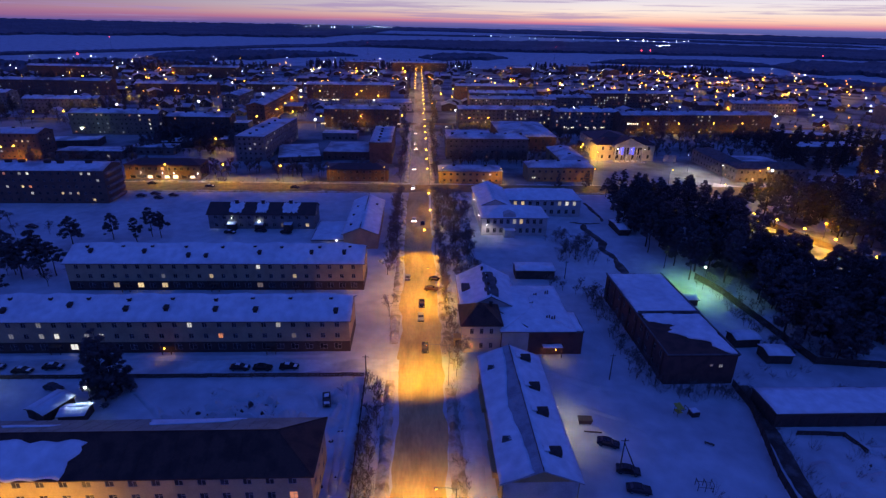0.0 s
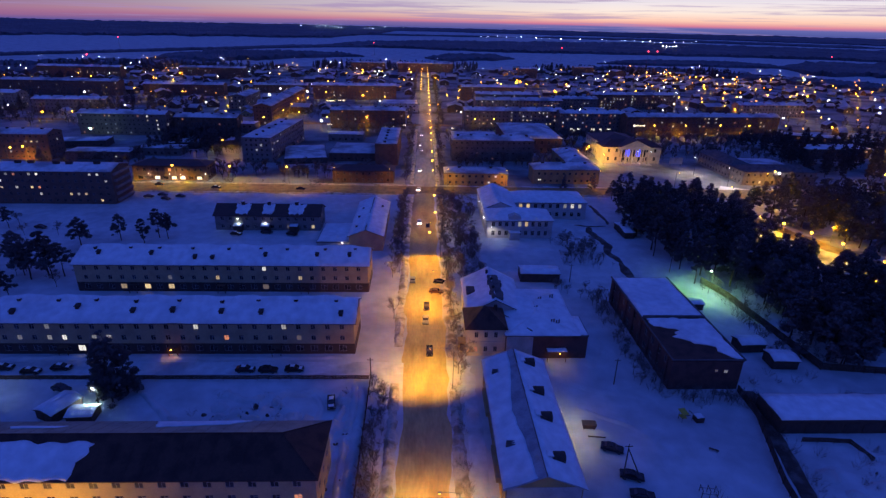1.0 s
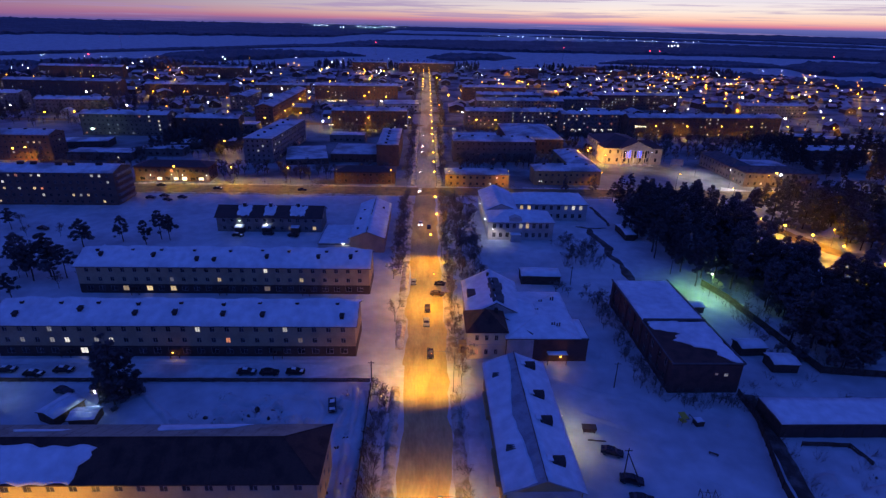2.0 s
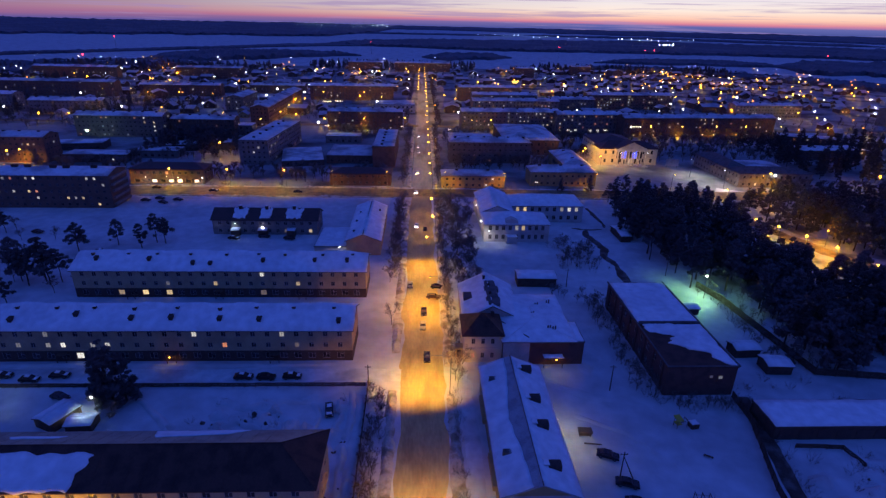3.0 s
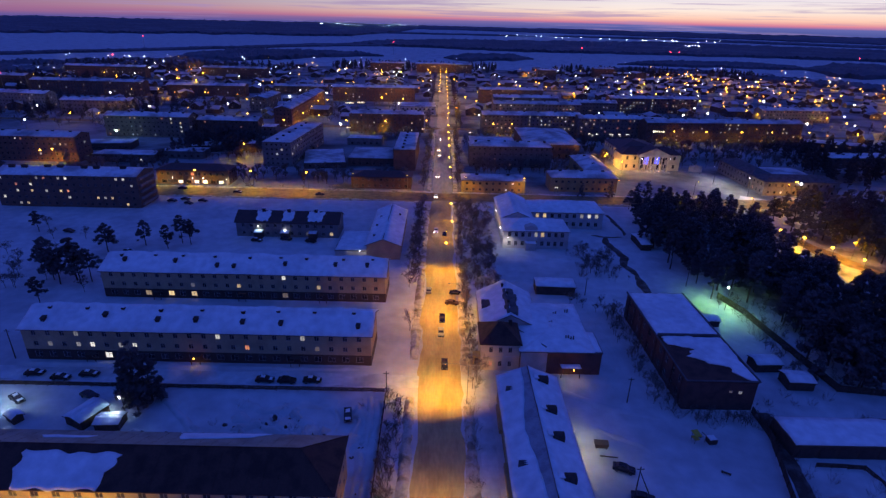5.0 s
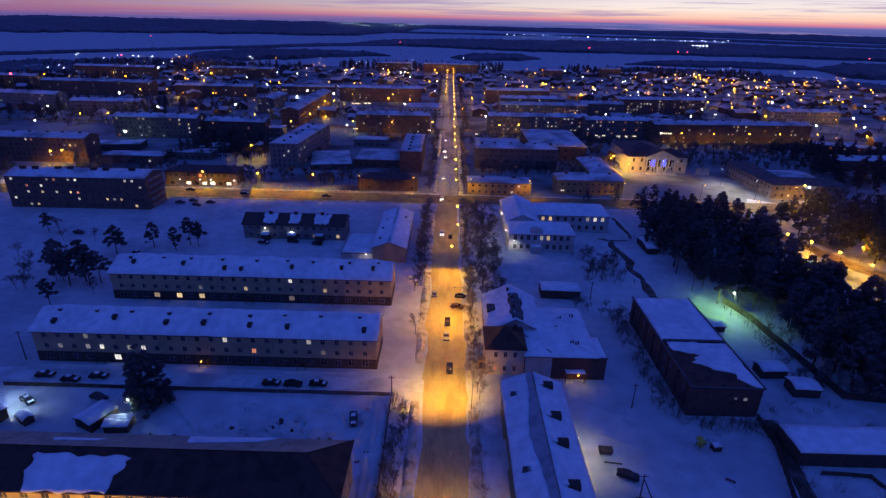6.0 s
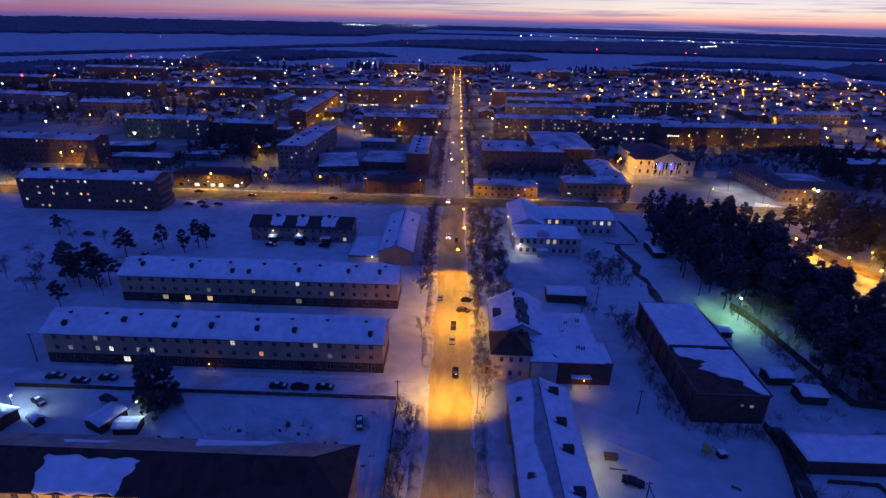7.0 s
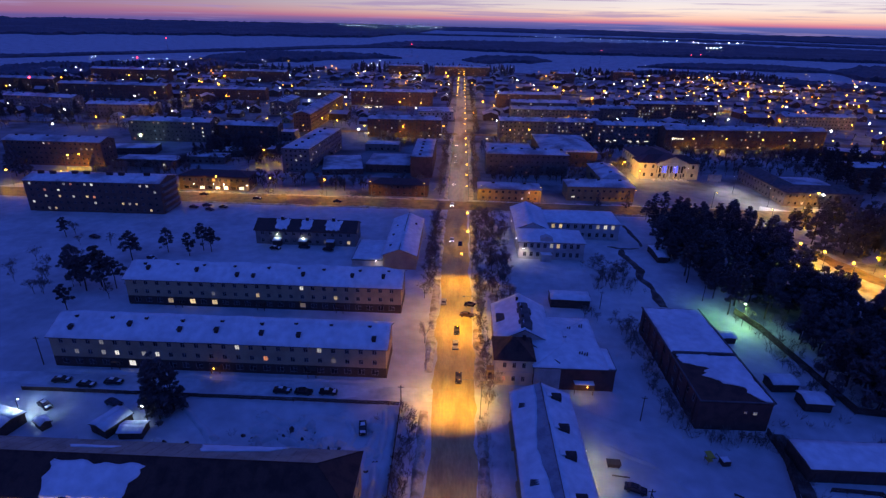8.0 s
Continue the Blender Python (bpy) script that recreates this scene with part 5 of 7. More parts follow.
def cabin(x, y, rot, k):
    wm, rm, d, h = cabin_meshes[k]
    t = house("wooden_house", cabin_label, x, y, rot, "house", "private houses")
    part("wall", wm, None, t)
    part("roof", rm, None, t)
    for i in (-1, 1) if y < 680 else ():
        part("window", lit_small if rng.random() < 0.18 else dark_small, None, t, m=pose(i * 1.6, 0, 0))


def free(x, y):
    return abs(x - CX) > 15 and not (440 < y < 462) and not any(a < x < c and b < y < d for a, b, c, d in footprints)


taken = []
for zone, count in (((130, 460, 600, 1050), 95), ((300, 620, 560, 900), 45), ((-160, 90, 640, 940), 40), ((-420, -170, 660, 960), 35), ((280, 460, 330, 470), 16), ((-300, -150, 430, 590), 18)):
    for _ in range(count):
        for _try in range(20):
            x, y = rng.uniform(zone[0], zone[1]), rng.uniform(zone[2], zone[3])
            if free(x, y) and all((x - a) ** 2 + (y - b) ** 2 > 15 ** 2 for a, b in taken):
                taken.append((x, y))
                cabin(x, y, rng.choice((0, 90, 5, 80, -10, 40)), rng.randrange(5))
                break

# the crowd of roofs farther away
crowd_wall, crowd_roof, crowd_lit = Geo(), Geo(), Geo()
cabin_geos = []
for k in range(4):
    w, d, h, ri = 9 + k * 1.6, 10 + k * 2.5, 3.0 + 0.9 * k, 2.2
    g = Geo().box(-w / 2, 0, 0, w / 2, d, h)
    for yy, o in ((0, (0, 1, 2)), (d, (0, 2, 1))):
        g.add([(-w / 2, yy, h), (w / 2, yy, h), (0, yy, h + ri)], [o])
    s = Geo()
    for q in roof_planes(-w / 2, 0, w, d, h + 0.1, "gable", ri, "y", 0.4):
        s.slab([(a, b, c + 0.3) for a, b, c in q], 0.42)
    cabin_geos.append((g, s))
for zone, count in (((-640, -140, 430, 1040), 210), ((-150, 120, 470, 1040), 90), ((120, 640, 440, 1080), 190)):
    for _ in range(count):
        x, y = rng.uniform(zone[0], zone[1]), rng.uniform(zone[2], zone[3])
        if free(x, y) and all((x - a) ** 2 + (y - b) ** 2 > 13 ** 2 for a, b in taken):
            taken.append((x, y))
            m = pose(x, y, 0, 0, 0, rng.choice((0, 90, 5, 85, -8, 30)))
            gw, gr = rng.choice(cabin_geos)
            crowd_wall.join(gw, m)
            for wx in (-2.2, 1.2):
                if rng.random() < 0.3:
                    crowd_lit.join(Geo().box(wx, -0.08, 1.1, wx + 1.0, -0.01, 2.3), m)
            crowd_roof.join(gr, m)
t = thing("far_houses", "crowd of small snow-roofed houses across the far town", "houses", kind="stuff")
part("walls", crowd_wall, M["dark_wall"], t)
part("lit_windows", crowd_lit, M["warm_pane"], t)
part("roofs", crowd_roof, M["old_roof_snow"], t)

# ---- street lighting ----
def lamp_data(name, color, watts, spot=None, radius=0.25, blend=0.7):
    data = bpy.data.lights.new(name, "SPOT" if spot else "POINT")
    data.color, data.energy, data.shadow_soft_size = color, watts, radius
    if spot:
        data.spot_size, data.spot_blend = radians(spot), blend
    return data


def street_lamp_model(name, label, height, reach, lens, light, lens_r=0.32, mat="steel", lean=0, pitch=0):
    t = thing(name, label, "street lamp", group="street lamps")
    part("pole", Geo().tube((0, 0, -0.2), (0, 0, height + 0.1), 0.11, 0.07, 8), M[mat], t)
    if reach:
        g = Geo().tube((0, 0, height - 0.05), (-reach * 0.45, 0, height + 0.3), 0.05, 0.045, 6).tube((-reach * 0.45, 0, height + 0.3), (-reach, 0, height + 0.32), 0.045, 0.04, 6)
        part("arm", g, M["steel"], t)
    hd = part("lamp_head", Geo().cbox(-reach - 0.35, -0.16, height + 0.2, -reach + 0.35, 0.16, height + 0.42, 0.06), M["steel"], t)
    part("lens", Geo().ball((-reach, 0, height + 0.16), lens_r, 8, 5, 0.8), lens, hd, "glowing lamp lens", smooth=True)
    if light:
        lo = new("lamp_light", light)
        lo.parent = t
        lo.matrix_basis = pose(-reach, 0, height - lens_r - 0.15, pitch, lean, 0)
    return t


road_light = lamp_data("road_sodium", SODIUM, 16500, 150, blend=0.9)
town_light = lamp_data("town_sodium", SODIUM, 9500, 160)
park_light = lamp_data("park_sodium", SODIUM, 5000)
roadlamp = street_lamp_model("street_lamp", "steel street lamp with a glowing sodium head over the road", 9.5, 4.0, M["sodium"], road_light, 0.42, lean=8, pitch=-48)
roadlamp.matrix_basis = pose(6.2, 179.0, 0)
pool_lamp = street_lamp_model("street_lamp", "steel street lamp throwing a strong sodium pool on the road", 10.5, 5.2, M["sodium"], lamp_data("strong_sodium", SODIUM, 22000, 138, blend=1.0), 0.12, lean=8, pitch=32)
pool_lamp.matrix_basis = pose(7.0, 105.0, 0)
# no lamp known here: added with a tiny lens to fill the dark stretch
mid_lamp = street_lamp_model("street_lamp", "steel street lamp added to light the middle of the road", 10.5, 5.2, M["sodium"], lamp_data("mid_sodium", SODIUM, 14500, 156), 0.12, lean=10)
mid_lamp.matrix_basis = pose(8.2, 145.0, 0)
nearlamp = street_lamp_model("street_lamp", "steel street lamp with a sodium head over the near road", 8.0, 3.2, M["sodium"], lamp_data("near_sodium", SODIUM, 18000, 160), 0.24, lean=10)
nearlamp.matrix_basis = pose(6.2, 68.0, 0)
dim_light = lamp_data("dim_sodium", SODIUM, 1900)
dimlamp = street_lamp_model("street_lamp", "steel street lamp with a sodium head along the snowy road", 8.0, 1.2, M["sodium"], dim_light, 0.46)
dimlamp.matrix_basis = pose(5.9, 205.0, 0)
for y in (228.0, 270.5, 292.0, 315.0, 348.0, 371.0, 393.0, 422.0):
    copy_thing(dimlamp, pose(5.9, y, 0))
farlamp = street_lamp_model("street_lamp", "steel street lamp with a glowing sodium head far along the road", 8.0, 2.0, M["sodium"], lamp_data("far_sodium", SODIUM, 2300), 0.46)
farlamp.matrix_basis = pose(6.2, 455, 0)
y = 480.0
while y < 1000:
    copy_thing(farlamp, pose(7.0, y, 0))
    if y > 600:
        copy_thing(farlamp, pose(-6.0, y + 9, 0, 0, 0, 180))
    y += 30 if y < 700 else 42
crosslamp = street_lamp_model("street_lamp", "steel street lamp with a sodium head beside the cross street", 9.2, 2.4, M["sodium"], town_light, 0.46)
crosslamp.matrix_basis = pose(-150.7, 271.6, 0, 0, 0, 90)
for x in (-262.0, -234.0, -205.0, -178.0, -124.0, -96.0, -68.0):
    copy_thing(crosslamp, pose(x, 271.6, 0, 0, 0, 90))
sidelamp = street_lamp_model("street_lamp", "street lamp with a dim sodium head before a low house", 9.2, 2.6, M["sodium"], lamp_data("side_sodium", SODIUM, 2900, 150), 0.26)
sidelamp.matrix_basis = pose(-44.5, 271.6, 0, 0, 0, 90)
for x in (-17.0, 12.3, 42.0, 89.6, 130.0, 176.0):
    copy_thing(sidelamp, pose(x, 270.8, 0, 0, 0, 90))
copy_thing(crosslamp, pose(-221, 309.5, 0, 0, 0, 90))
townlamp = street_lamp_model("street_lamp", "street lamp with a sodium head between apartment blocks", 9.2, 2.4, M["sodium"], lamp_data("block_sodium", SODIUM, 7000, 155), 0.5)
townlamp.matrix_basis = pose(183.0, 275.5, 0, 0, 0, 90)
# lamps between the blocks, then those before the long red block
for x, y in ((-121, 330), (-112, 455), (-116, 490), (-116, 530), (-155, 446), (-133, 469), (-118, 419), (-102, 445), (-74, 423), (-44, 424), (-15, 433), (-129, 442), (-228, 304), (37, 426), (52, 428), (103, 329), (-60, 592), (-100, 590), (-300, 590), (70, 492), (110, 496)):
    copy_thing(townlamp, pose(x, y, 0, 0, 0, rng.choice((0, -90, 180))))
for x in (174, 199, 227, 251, 281):
    copy_thing(townlamp, pose(x, 408 + (x - 174) * 0.08, 0, 0, 0, -90))
lanelamp = street_lamp_model("park_lamp", "lamp with a bright sodium head over the park lane", 6.5, 0.8, M["sodium"], lamp_data("lane_sodium", SODIUM, 7500, 168), 0.5)
lanelamp.matrix_basis = pose(138.4, 208.0, 0)
for x, y in ((143.0, 200.0), (147.4, 190.0), (151.4, 179.0), (154.0, 163.0)):
    copy_thing(lanelamp, pose(x, y, 0))
# extra lamps, mostly out of sight, added to warm the depth of the park
parklamp = street_lamp_model("park_lamp", "park lamp with a warm sodium globe, added for glow among pines", 6.5, 0.8, M["sodium"], park_light, 0.34)
parklamp.matrix_basis = pose(160.0, 196.0, 0)
for x, y in ((188, 232), (216, 218), (112, 240), (168, 244), (150, 252)):
    copy_thing(parklamp, pose(x, y, 0))
# lamps in front of the dark-roofed house, just below the view
front_light = lamp_data("front_sodium", (1.0, 0.50, 0.0), 2100)
t = street_lamp_model("street_lamp", "low lamp standard before the dark-roofed house", 4.6, 0.8, M["sodium"], front_light)
t.matrix_basis = pose(-82, 63.6, 0, 0, 0, -90)
for x in (-73, -64, -55.5):
    copy_thing(t, pose(x, 63.6, 0, 0, 0, -90))

green_light = lamp_data("green_discharge", (0.40, 1.0, 0.30), 4300, 172)
t = street_lamp_model("yard_lamp", "timber pole with a greenish discharge lamp beside pines", 7.6, 0.6, M["green_lamp"], green_light, 0.3, "pole")
t.matrix_basis = pose(89.5, 152.5, 0)
cool_light = lamp_data("yard_cool", (0.62, 0.90, 1.0), 1500, 165)
yardlamp = street_lamp_model("yard_lamp", "pole lamp with a cool white head over a yard", 5.0, 0.5, M["cool_lamp"], cool_light, 0.24, "pole")
yardlamp.matrix_basis = pose(-67.6, 98.6, 0)
copy_thing(yardlamp, pose(-97.0, 99.0, 0, 0, 0, 200))
plaza_light = lamp_data("plaza_flood", (1.0, 0.93, 0.72), 8000, 150)
plazalamp = street_lamp_model("flood_lamp", "tall flood lamp lighting the snowy square", 10.0, 1.0, M["cool_lamp"], plaza_light, 0.2)
plazalamp.matrix_basis = pose(161.0, 276.0, 0)
copy_thing(plazalamp, pose(154.0, 300.0, 0))
plaza_warm = lamp_data("plaza_warm", (1.0, 0.50, 0.04), 7000)
t = street_lamp_model("street_lamp", "street lamp with twin warm heads before the theatre", 7.0, 0.6, M["sodium"], plaza_warm, 0.36)
t.matrix_basis = pose(107.5, 318.0, 0)
copy_thing(t, pose(101.0, 332.0, 0))


def wall_lamp(x, y, z, rot, lens, color, watts, label):
    """A bracket lamp on a wall, shining outwards and down."""
    t = thing("wall_lamp", label, "wall lamp", pose(x, y, z, 0, 0, rot), "wall lamps")
    part("bracket", Geo().tube((0, 0, 0), (0, -0.6, 0.15), 0.03, 0.03, 6).box(-0.12, -0.02, -0.15, 0.12, 0.0, 0.15), M["steel"], t)
    part("lens", Geo().ball((0, -0.7, 0.1), 0.16, 8, 5), lens, t, "glowing lamp lens", smooth=True)
    lo = new("lamp_light", lamp_data("wall_light", color, watts, 165, 0.15))
    lo.parent = t
    lo.matrix_basis = pose(0, -0.75, -0.12)
    return t


wall_lamp(27.0, 90.0, 5.6, 90, M["shop_pane"], (1.0, 0.76, 0.32), 1500, "white wall lamp lighting the snowy yard")
wall_lamp(33.5, 115.2, 2.9, 0, M["sodium"], (1.0, 0.50, 0.10), 160, "warm lamp under the entrance canopy")
wall_lamp(-72.0, 204.9, 4.6, 0, M["cool_lamp"], (0.70, 0.93, 1.0), 130, "cool white lamp over a house entrance")
wall_lamp(-61.5, 204.9, 3.2, 0, M["cool_lamp"], (0.9, 0.95, 0.8), 160, "small lamp over a house entrance")
wall_lamp(26.4, 198.8, 4.6, 0, M["cool_lamp"], (1.0, 0.97, 0.82), 520, "white lamp on the school front")
wall_lamp(24.5, 203.6, 6.6, -90, M["cool_lamp"], (1.0, 0.95, 0.8), 240, "white lamp on the school side wall")
wall_lamp(24.5, 224.0, 6.6, -90, M["cool_lamp"], (1.0, 0.95, 0.8), 160, "white lamp on the school side wall")
wall_lamp(-29.0, 184.9, 3.4, 0, M["cool_lamp"], (1.0, 0.97, 0.85), 260, "white lamp beside the annex")
wall_lamp(-60.4, 117.6, 2.3, 0, M["sodium"], (1.0, 0.42, 0.08), 60, "dim orange lamp over a house entrance")
for cx in (8.0, 18.5, 24.0, 36.2):
    wall_lamp(-147 + cx, 275.4, 3.4, 0, M["cool_lamp"], (1.0, 0.92, 0.72), 750, "white lamp over a shop entrance")
# free-hanging lamps added to brighten and warm the theatre front
for cx in (10.5, 19.0, 27.0):
    wall_lamp(109 + cx, 321.0, 8.6, 0, M["cool_lamp"], (1.0, 0.60, 0.18), 1500, "warm flood lamp added before the theatre portico")

# lit shop signs, their writing too far to read
for x, y, z, w, h, n in ((-98, 559, 4, 9, 1.5, 6), (-86, 559.4, 4.6, 8, 1.6, 5), (-74, 424, 4, 4, 1.0, 3), (20, 410, 5, 3, 1.0, 3), (158, 410.6, 9, 9, 1.7, 6),
                         (108, 426.5, 3.0, 2.4, 0.9, 2), (114, 426.8, 3.0, 3.0, 0.9, 2), (120, 427, 3.0, 2.4, 0.9, 2), (131, 427.5, 3.0, 3.4, 0.9, 3), (138, 428, 3.0, 2.4, 0.9, 2), (144, 428.4, 3.0, 3.4, 0.9, 3),
                         (-16, 426, 4, 2.5, 1.0, 2), (59, 274.5, 3, 2.2, 0.9, 2), (62, 402, 6, 7, 1.2, 5)):
    t = thing("shop_sign", "lit shop sign on posts with unreadable bright lettering", "sign", pose(x, y, 0), "lit shop signs")
    part("sign_face", Geo().cbox(0, -0.15, z - h / 2, w, 0.0, z + h / 2, 0.05), M["dark_wall"], t)
    for i in range(n):
        part("lettering_bar", Geo().box(0.15 + i * (w - 0.2) / n, -0.2, z - h * 0.38 * rng.uniform(0.6, 1), (i + 0.8) * (w - 0.2) / n, -0.155, z + h * 0.38 * rng.uniform(0.6, 1)), M["shop_pane"], t)
    for px in (0.2, w - 0.4):
        part("sign_post", Geo().box(px, 0.004, 0, px + 0.2, 0.2, z + h / 2), M["steel"], t)

# the many small lamps of the town
small_pole = Geo().tube((0, 0, -0.2), (0, 0, 7.0), 0.09, 0.06, 5).mesh("pole", M["steel"])
globes = {c: Geo().ball((0, 0, 7.1), 0.55, 6, 4).mesh("lens", M[c]) for c in ("sodium_far", "cool_lamp", "green_lamp")}


small_glow = lamp_data("small_glow", SODIUM, 3400)


def small_lamp(x, y, c="sodium_far"):
    t = thing("street_lamp", {"sodium_far": "small street lamp glowing orange between houses", "cool_lamp": "small street lamp glowing white between houses", "green_lamp": "small lamp glowing greenish between houses"}[c],
              "street lamp", pose(x, y, 0), "small town lamps")
    part("pole", small_pole, None, t)
    part("lens", globes[c], None, t)
    if c == "sodium_far":
        lo = new("lamp_light", small_glow)
        lo.parent = t
        lo.matrix_basis = pose(0, 0, 6.2)


far_glow = lamp_data("far_glow", (1.0, 0.42, 0.0), 6500)
far_lamps = {c: (Geo(), Geo()) for c in globes}


def far_lamp(x, y, c, z=0.0, size=1.0, wide=1.0):
    far_lamps[c][0].tube((x, y, z - 0.2), (x, y, z + 7.0 * size), 0.09, 0.06, 4)
    far_lamps[c][1].ball((x, y, z + 7.1 * size), rng.uniform(0.50, 0.88) * size * wide * (0.7 if c == "cool_lamp" and y > 640 and z == 0 else 1), 6, 4)
    if c == "sodium_far" and rng.random() < 0.4:
        new("lamp_light", far_glow).matrix_basis = pose(x, y, z + 7.1 * size - 1.0)


for x, y in ((-223, 375), (-181, 599), (55, 550), (487, 878)):
    (small_lamp if y < 560 else far_lamp)(x, y, "green_lamp")
# lamps seen one by one: warm ones over the western streets, warm ones among the eastern gardens, white yard lamps
for x, y in ((-278, 543), (-277, 446), (-213, 580), (-280, 585), (-362, 665), (-464, 666), (-514, 1050), (-525, 1100), (-523, 1130), (-133, 512), (129, 783), (131, 767), (133, 729), (96, 737), (75, 749)):
    (small_lamp if y < 560 else far_lamp)(x, y, "sodium_far")
for x, y in ((297, 557), (307, 609), (299, 525), (442, 751), (514, 762), (453, 667), (455, 650), (572, 764), (546, 692), (686, 822), (450, 900), (481, 896), (297, 421), (326, 429), (357, 431), (302, 345), (247, 278), (225, 716),
             (284, 794), (333, 706), (373, 739), (218, 583), (269, 641), (353, 577), (543, 869), (638, 887), (710, 900), (354, 790)):
    (small_lamp if y < 560 else far_lamp)(x, y, "sodium_far")
for x, y in ((-545, 828), (-577, 1100), (-408, 1160), (-381, 1095), (-275, 930), (-267, 884), (-236, 928), (-43, 542), (-78, 422), (32, 480), (66, 1032), (73, 1020), (103, 1000), (928, 1098), (368, 536), (189, 278), (-377, 880), (-327, 837),
             (-446, 863), (-516, 905), (-537, 863), (-334, 760), (-350, 702), (-174, 734), (-159, 1078), (-112, 946), (-644, 1099)):
    (small_lamp if y < 560 else far_lamp)(x, y, "cool_lamp")
for zone, count in (((120, 460, 470, 1050), 100), ((300, 700, 420, 1000), 80), ((-170, 110, 470, 960), 60), ((-620, -130, 430, 1000), 100), ((-330, -140, 290, 480), 6), ((20, 200, 440, 520), 8)):
    for _ in range(count):
        x, y = rng.uniform(zone[0], zone[1]), rng.uniform(zone[2], zone[3])
        if abs(x - CX) > 12:
            (small_lamp if y < 560 else far_lamp)(x, y, rng.choices(("sodium_far", "cool_lamp", "green_lamp"), (0.72, 0.26, 0.02) if x > -150 else (0.5, 0.48, 0.02))[0])
for _ in range(30):
    a, r = rng.uniform(-36, 34), rng.uniform(1000, 1400)
    far_lamp(r * math.sin(radians(a)), r * math.cos(radians(a)), rng.choice(("sodium_far", "cool_lamp", "cool_lamp")))
for a0, a1, r0, r1, count in ((-12, -2, 3950, 4250, 24), (5, 20, 2900, 3150, 17), (20, 26, 2950, 3150, 10), (22.6, 24.0, 2500, 2540, 5)):
    for k in range(count):
        a, r = a0 + (a1 - a0) * (k + rng.uniform(0.1, 0.9)) / count, rng.uniform(r0, r1)
        far_lamp(r * math.sin(radians(a)), 5 + r * math.cos(radians(a)), "cool_lamp", far_rise(r) + (8 if a < 0 else 5), rng.uniform(1.0, 1.5), 1.4)
t = thing("distant_lights", "countless small lamps of the far town and countryside", "lamps", kind="stuff")
for c, (pg, lg) in far_lamps.items():
    part("poles", pg, M["steel"], t)
    part("lenses", lg, M[c], t)
beacon = Geo().ball((0, 0, 30), 1.0, 6, 4).mesh("beacon", M["red_beacon"])
mast_me = Geo().tube((0, 0, -1), (0, 0, 29.2), 0.35, 0.15, 5).mesh("mast", M["steel"])
for a, r in ((-5, 1500), (13.5, 1450), (21.5, 1420), (22.3, 1430), (-30, 900), (-38, 640), (-27.5, 1700), (36, 1500)):
    t = thing("radio_mast", "thin mast with a red beacon", "mast", pose(r * math.sin(radians(a)), r * math.cos(radians(a)), 0), "masts")
    part("mast", mast_me, None, t)
    part("beacon", beacon, None, t)


# ---- trees ----
def pine_model(h, seed, base=0.38, wide=0.19, sprays=72, leaf=1.25):
    """Bare tapered trunk, limbs, and a crown of many needle clumps with gaps."""
    rg = random.Random(seed)
    trunk, crown = Geo(), Geo()
    pts = [Vector((0, 0, -0.3))]
    for k in range(1, 6):
        pts.append(Vector((rg.uniform(-0.18, 0.18) * k * 0.5, rg.uniform(-0.18, 0.18) * k * 0.5, h * 0.96 * k / 5)))
    for k in range(5):
        trunk.tube(pts[k], pts[k + 1], 0.24 * (1 - k / 5.4), 0.24 * (1 - (k + 1) / 5.4), 6)
    for k in range(60):
        v = rg.random() ** 0.85
        z = h * (base + (1 - base) * v)
        rad = h * wide * (1 - v) ** 0.55 * rg.uniform(0.25, 1.1) + 0.25
        a = rg.uniform(0, 2 * math.pi)
        c = Vector((rad * math.cos(a), rad * math.sin(a), z))
        if k % 2 == 0:
            trunk.tube((0, 0, z - rad * 0.25), c, 0.05, 0.02, 3, cap=False)
        size = rg.uniform(0.65, 1.25) * (1 - 0.45 * v) * h / 14
        for _ in range(sprays):
            d = Vector((rg.gauss(0, 1), rg.gauss(0, 1), rg.gauss(0, 0.6)))
            d.normalize()
            p = c + d * size * rg.uniform(0.2, 1.0)
            e = Vector((rg.uniform(-1, 1), rg.uniform(-1, 1), rg.uniform(-0.4, 0.7))).normalized() * size * 0.42 * leaf
            s = d.cross(e).normalized() * size * 0.13 * leaf
            crown.add([tuple(p - e * 0.4 - s), tuple(p - e * 0.4 + s), tuple(p + e)], [(0, 1, 2)])
    return trunk, crown


def bare_model(h, seed, levels=5, forks=3, thin=0.024):
    """Leafless broadleaf: trunk, then limbs forking into fine twigs."""
    rg = random.Random(seed)
    trunk, twigs = Geo(), Geo()

    def grow(p, d, length, r, level):
        q = p + d * length
        (trunk if level < 2 else twigs).tube(p, q, r, r * 0.6, 5 if level < 2 else 3, cap=False)
        if level >= levels:
            return
        for k in range(forks + (1 if level == 0 else 0)):
            a = rg.uniform(0, 2 * math.pi)
            s = d.orthogonal().normalized()
            nd = (d + (s * math.cos(a) + d.cross(s) * math.sin(a)) * rg.uniform(0.35, 0.9) + Vector((0, 0, 0.15))).normalized()
            f = rg.uniform(0.45, 1.0)
            grow(p + d * length * f, nd, length * rg.uniform(0.5, 0.72), max(r * 0.5, thin), level + 1)

    grow(Vector((0, 0, -0.2)), Vector((rg.uniform(-0.06, 0.06), rg.uniform(-0.06, 0.06), 1)).normalized(), h * 0.42, h * 0.012, 0)
    return trunk, twigs


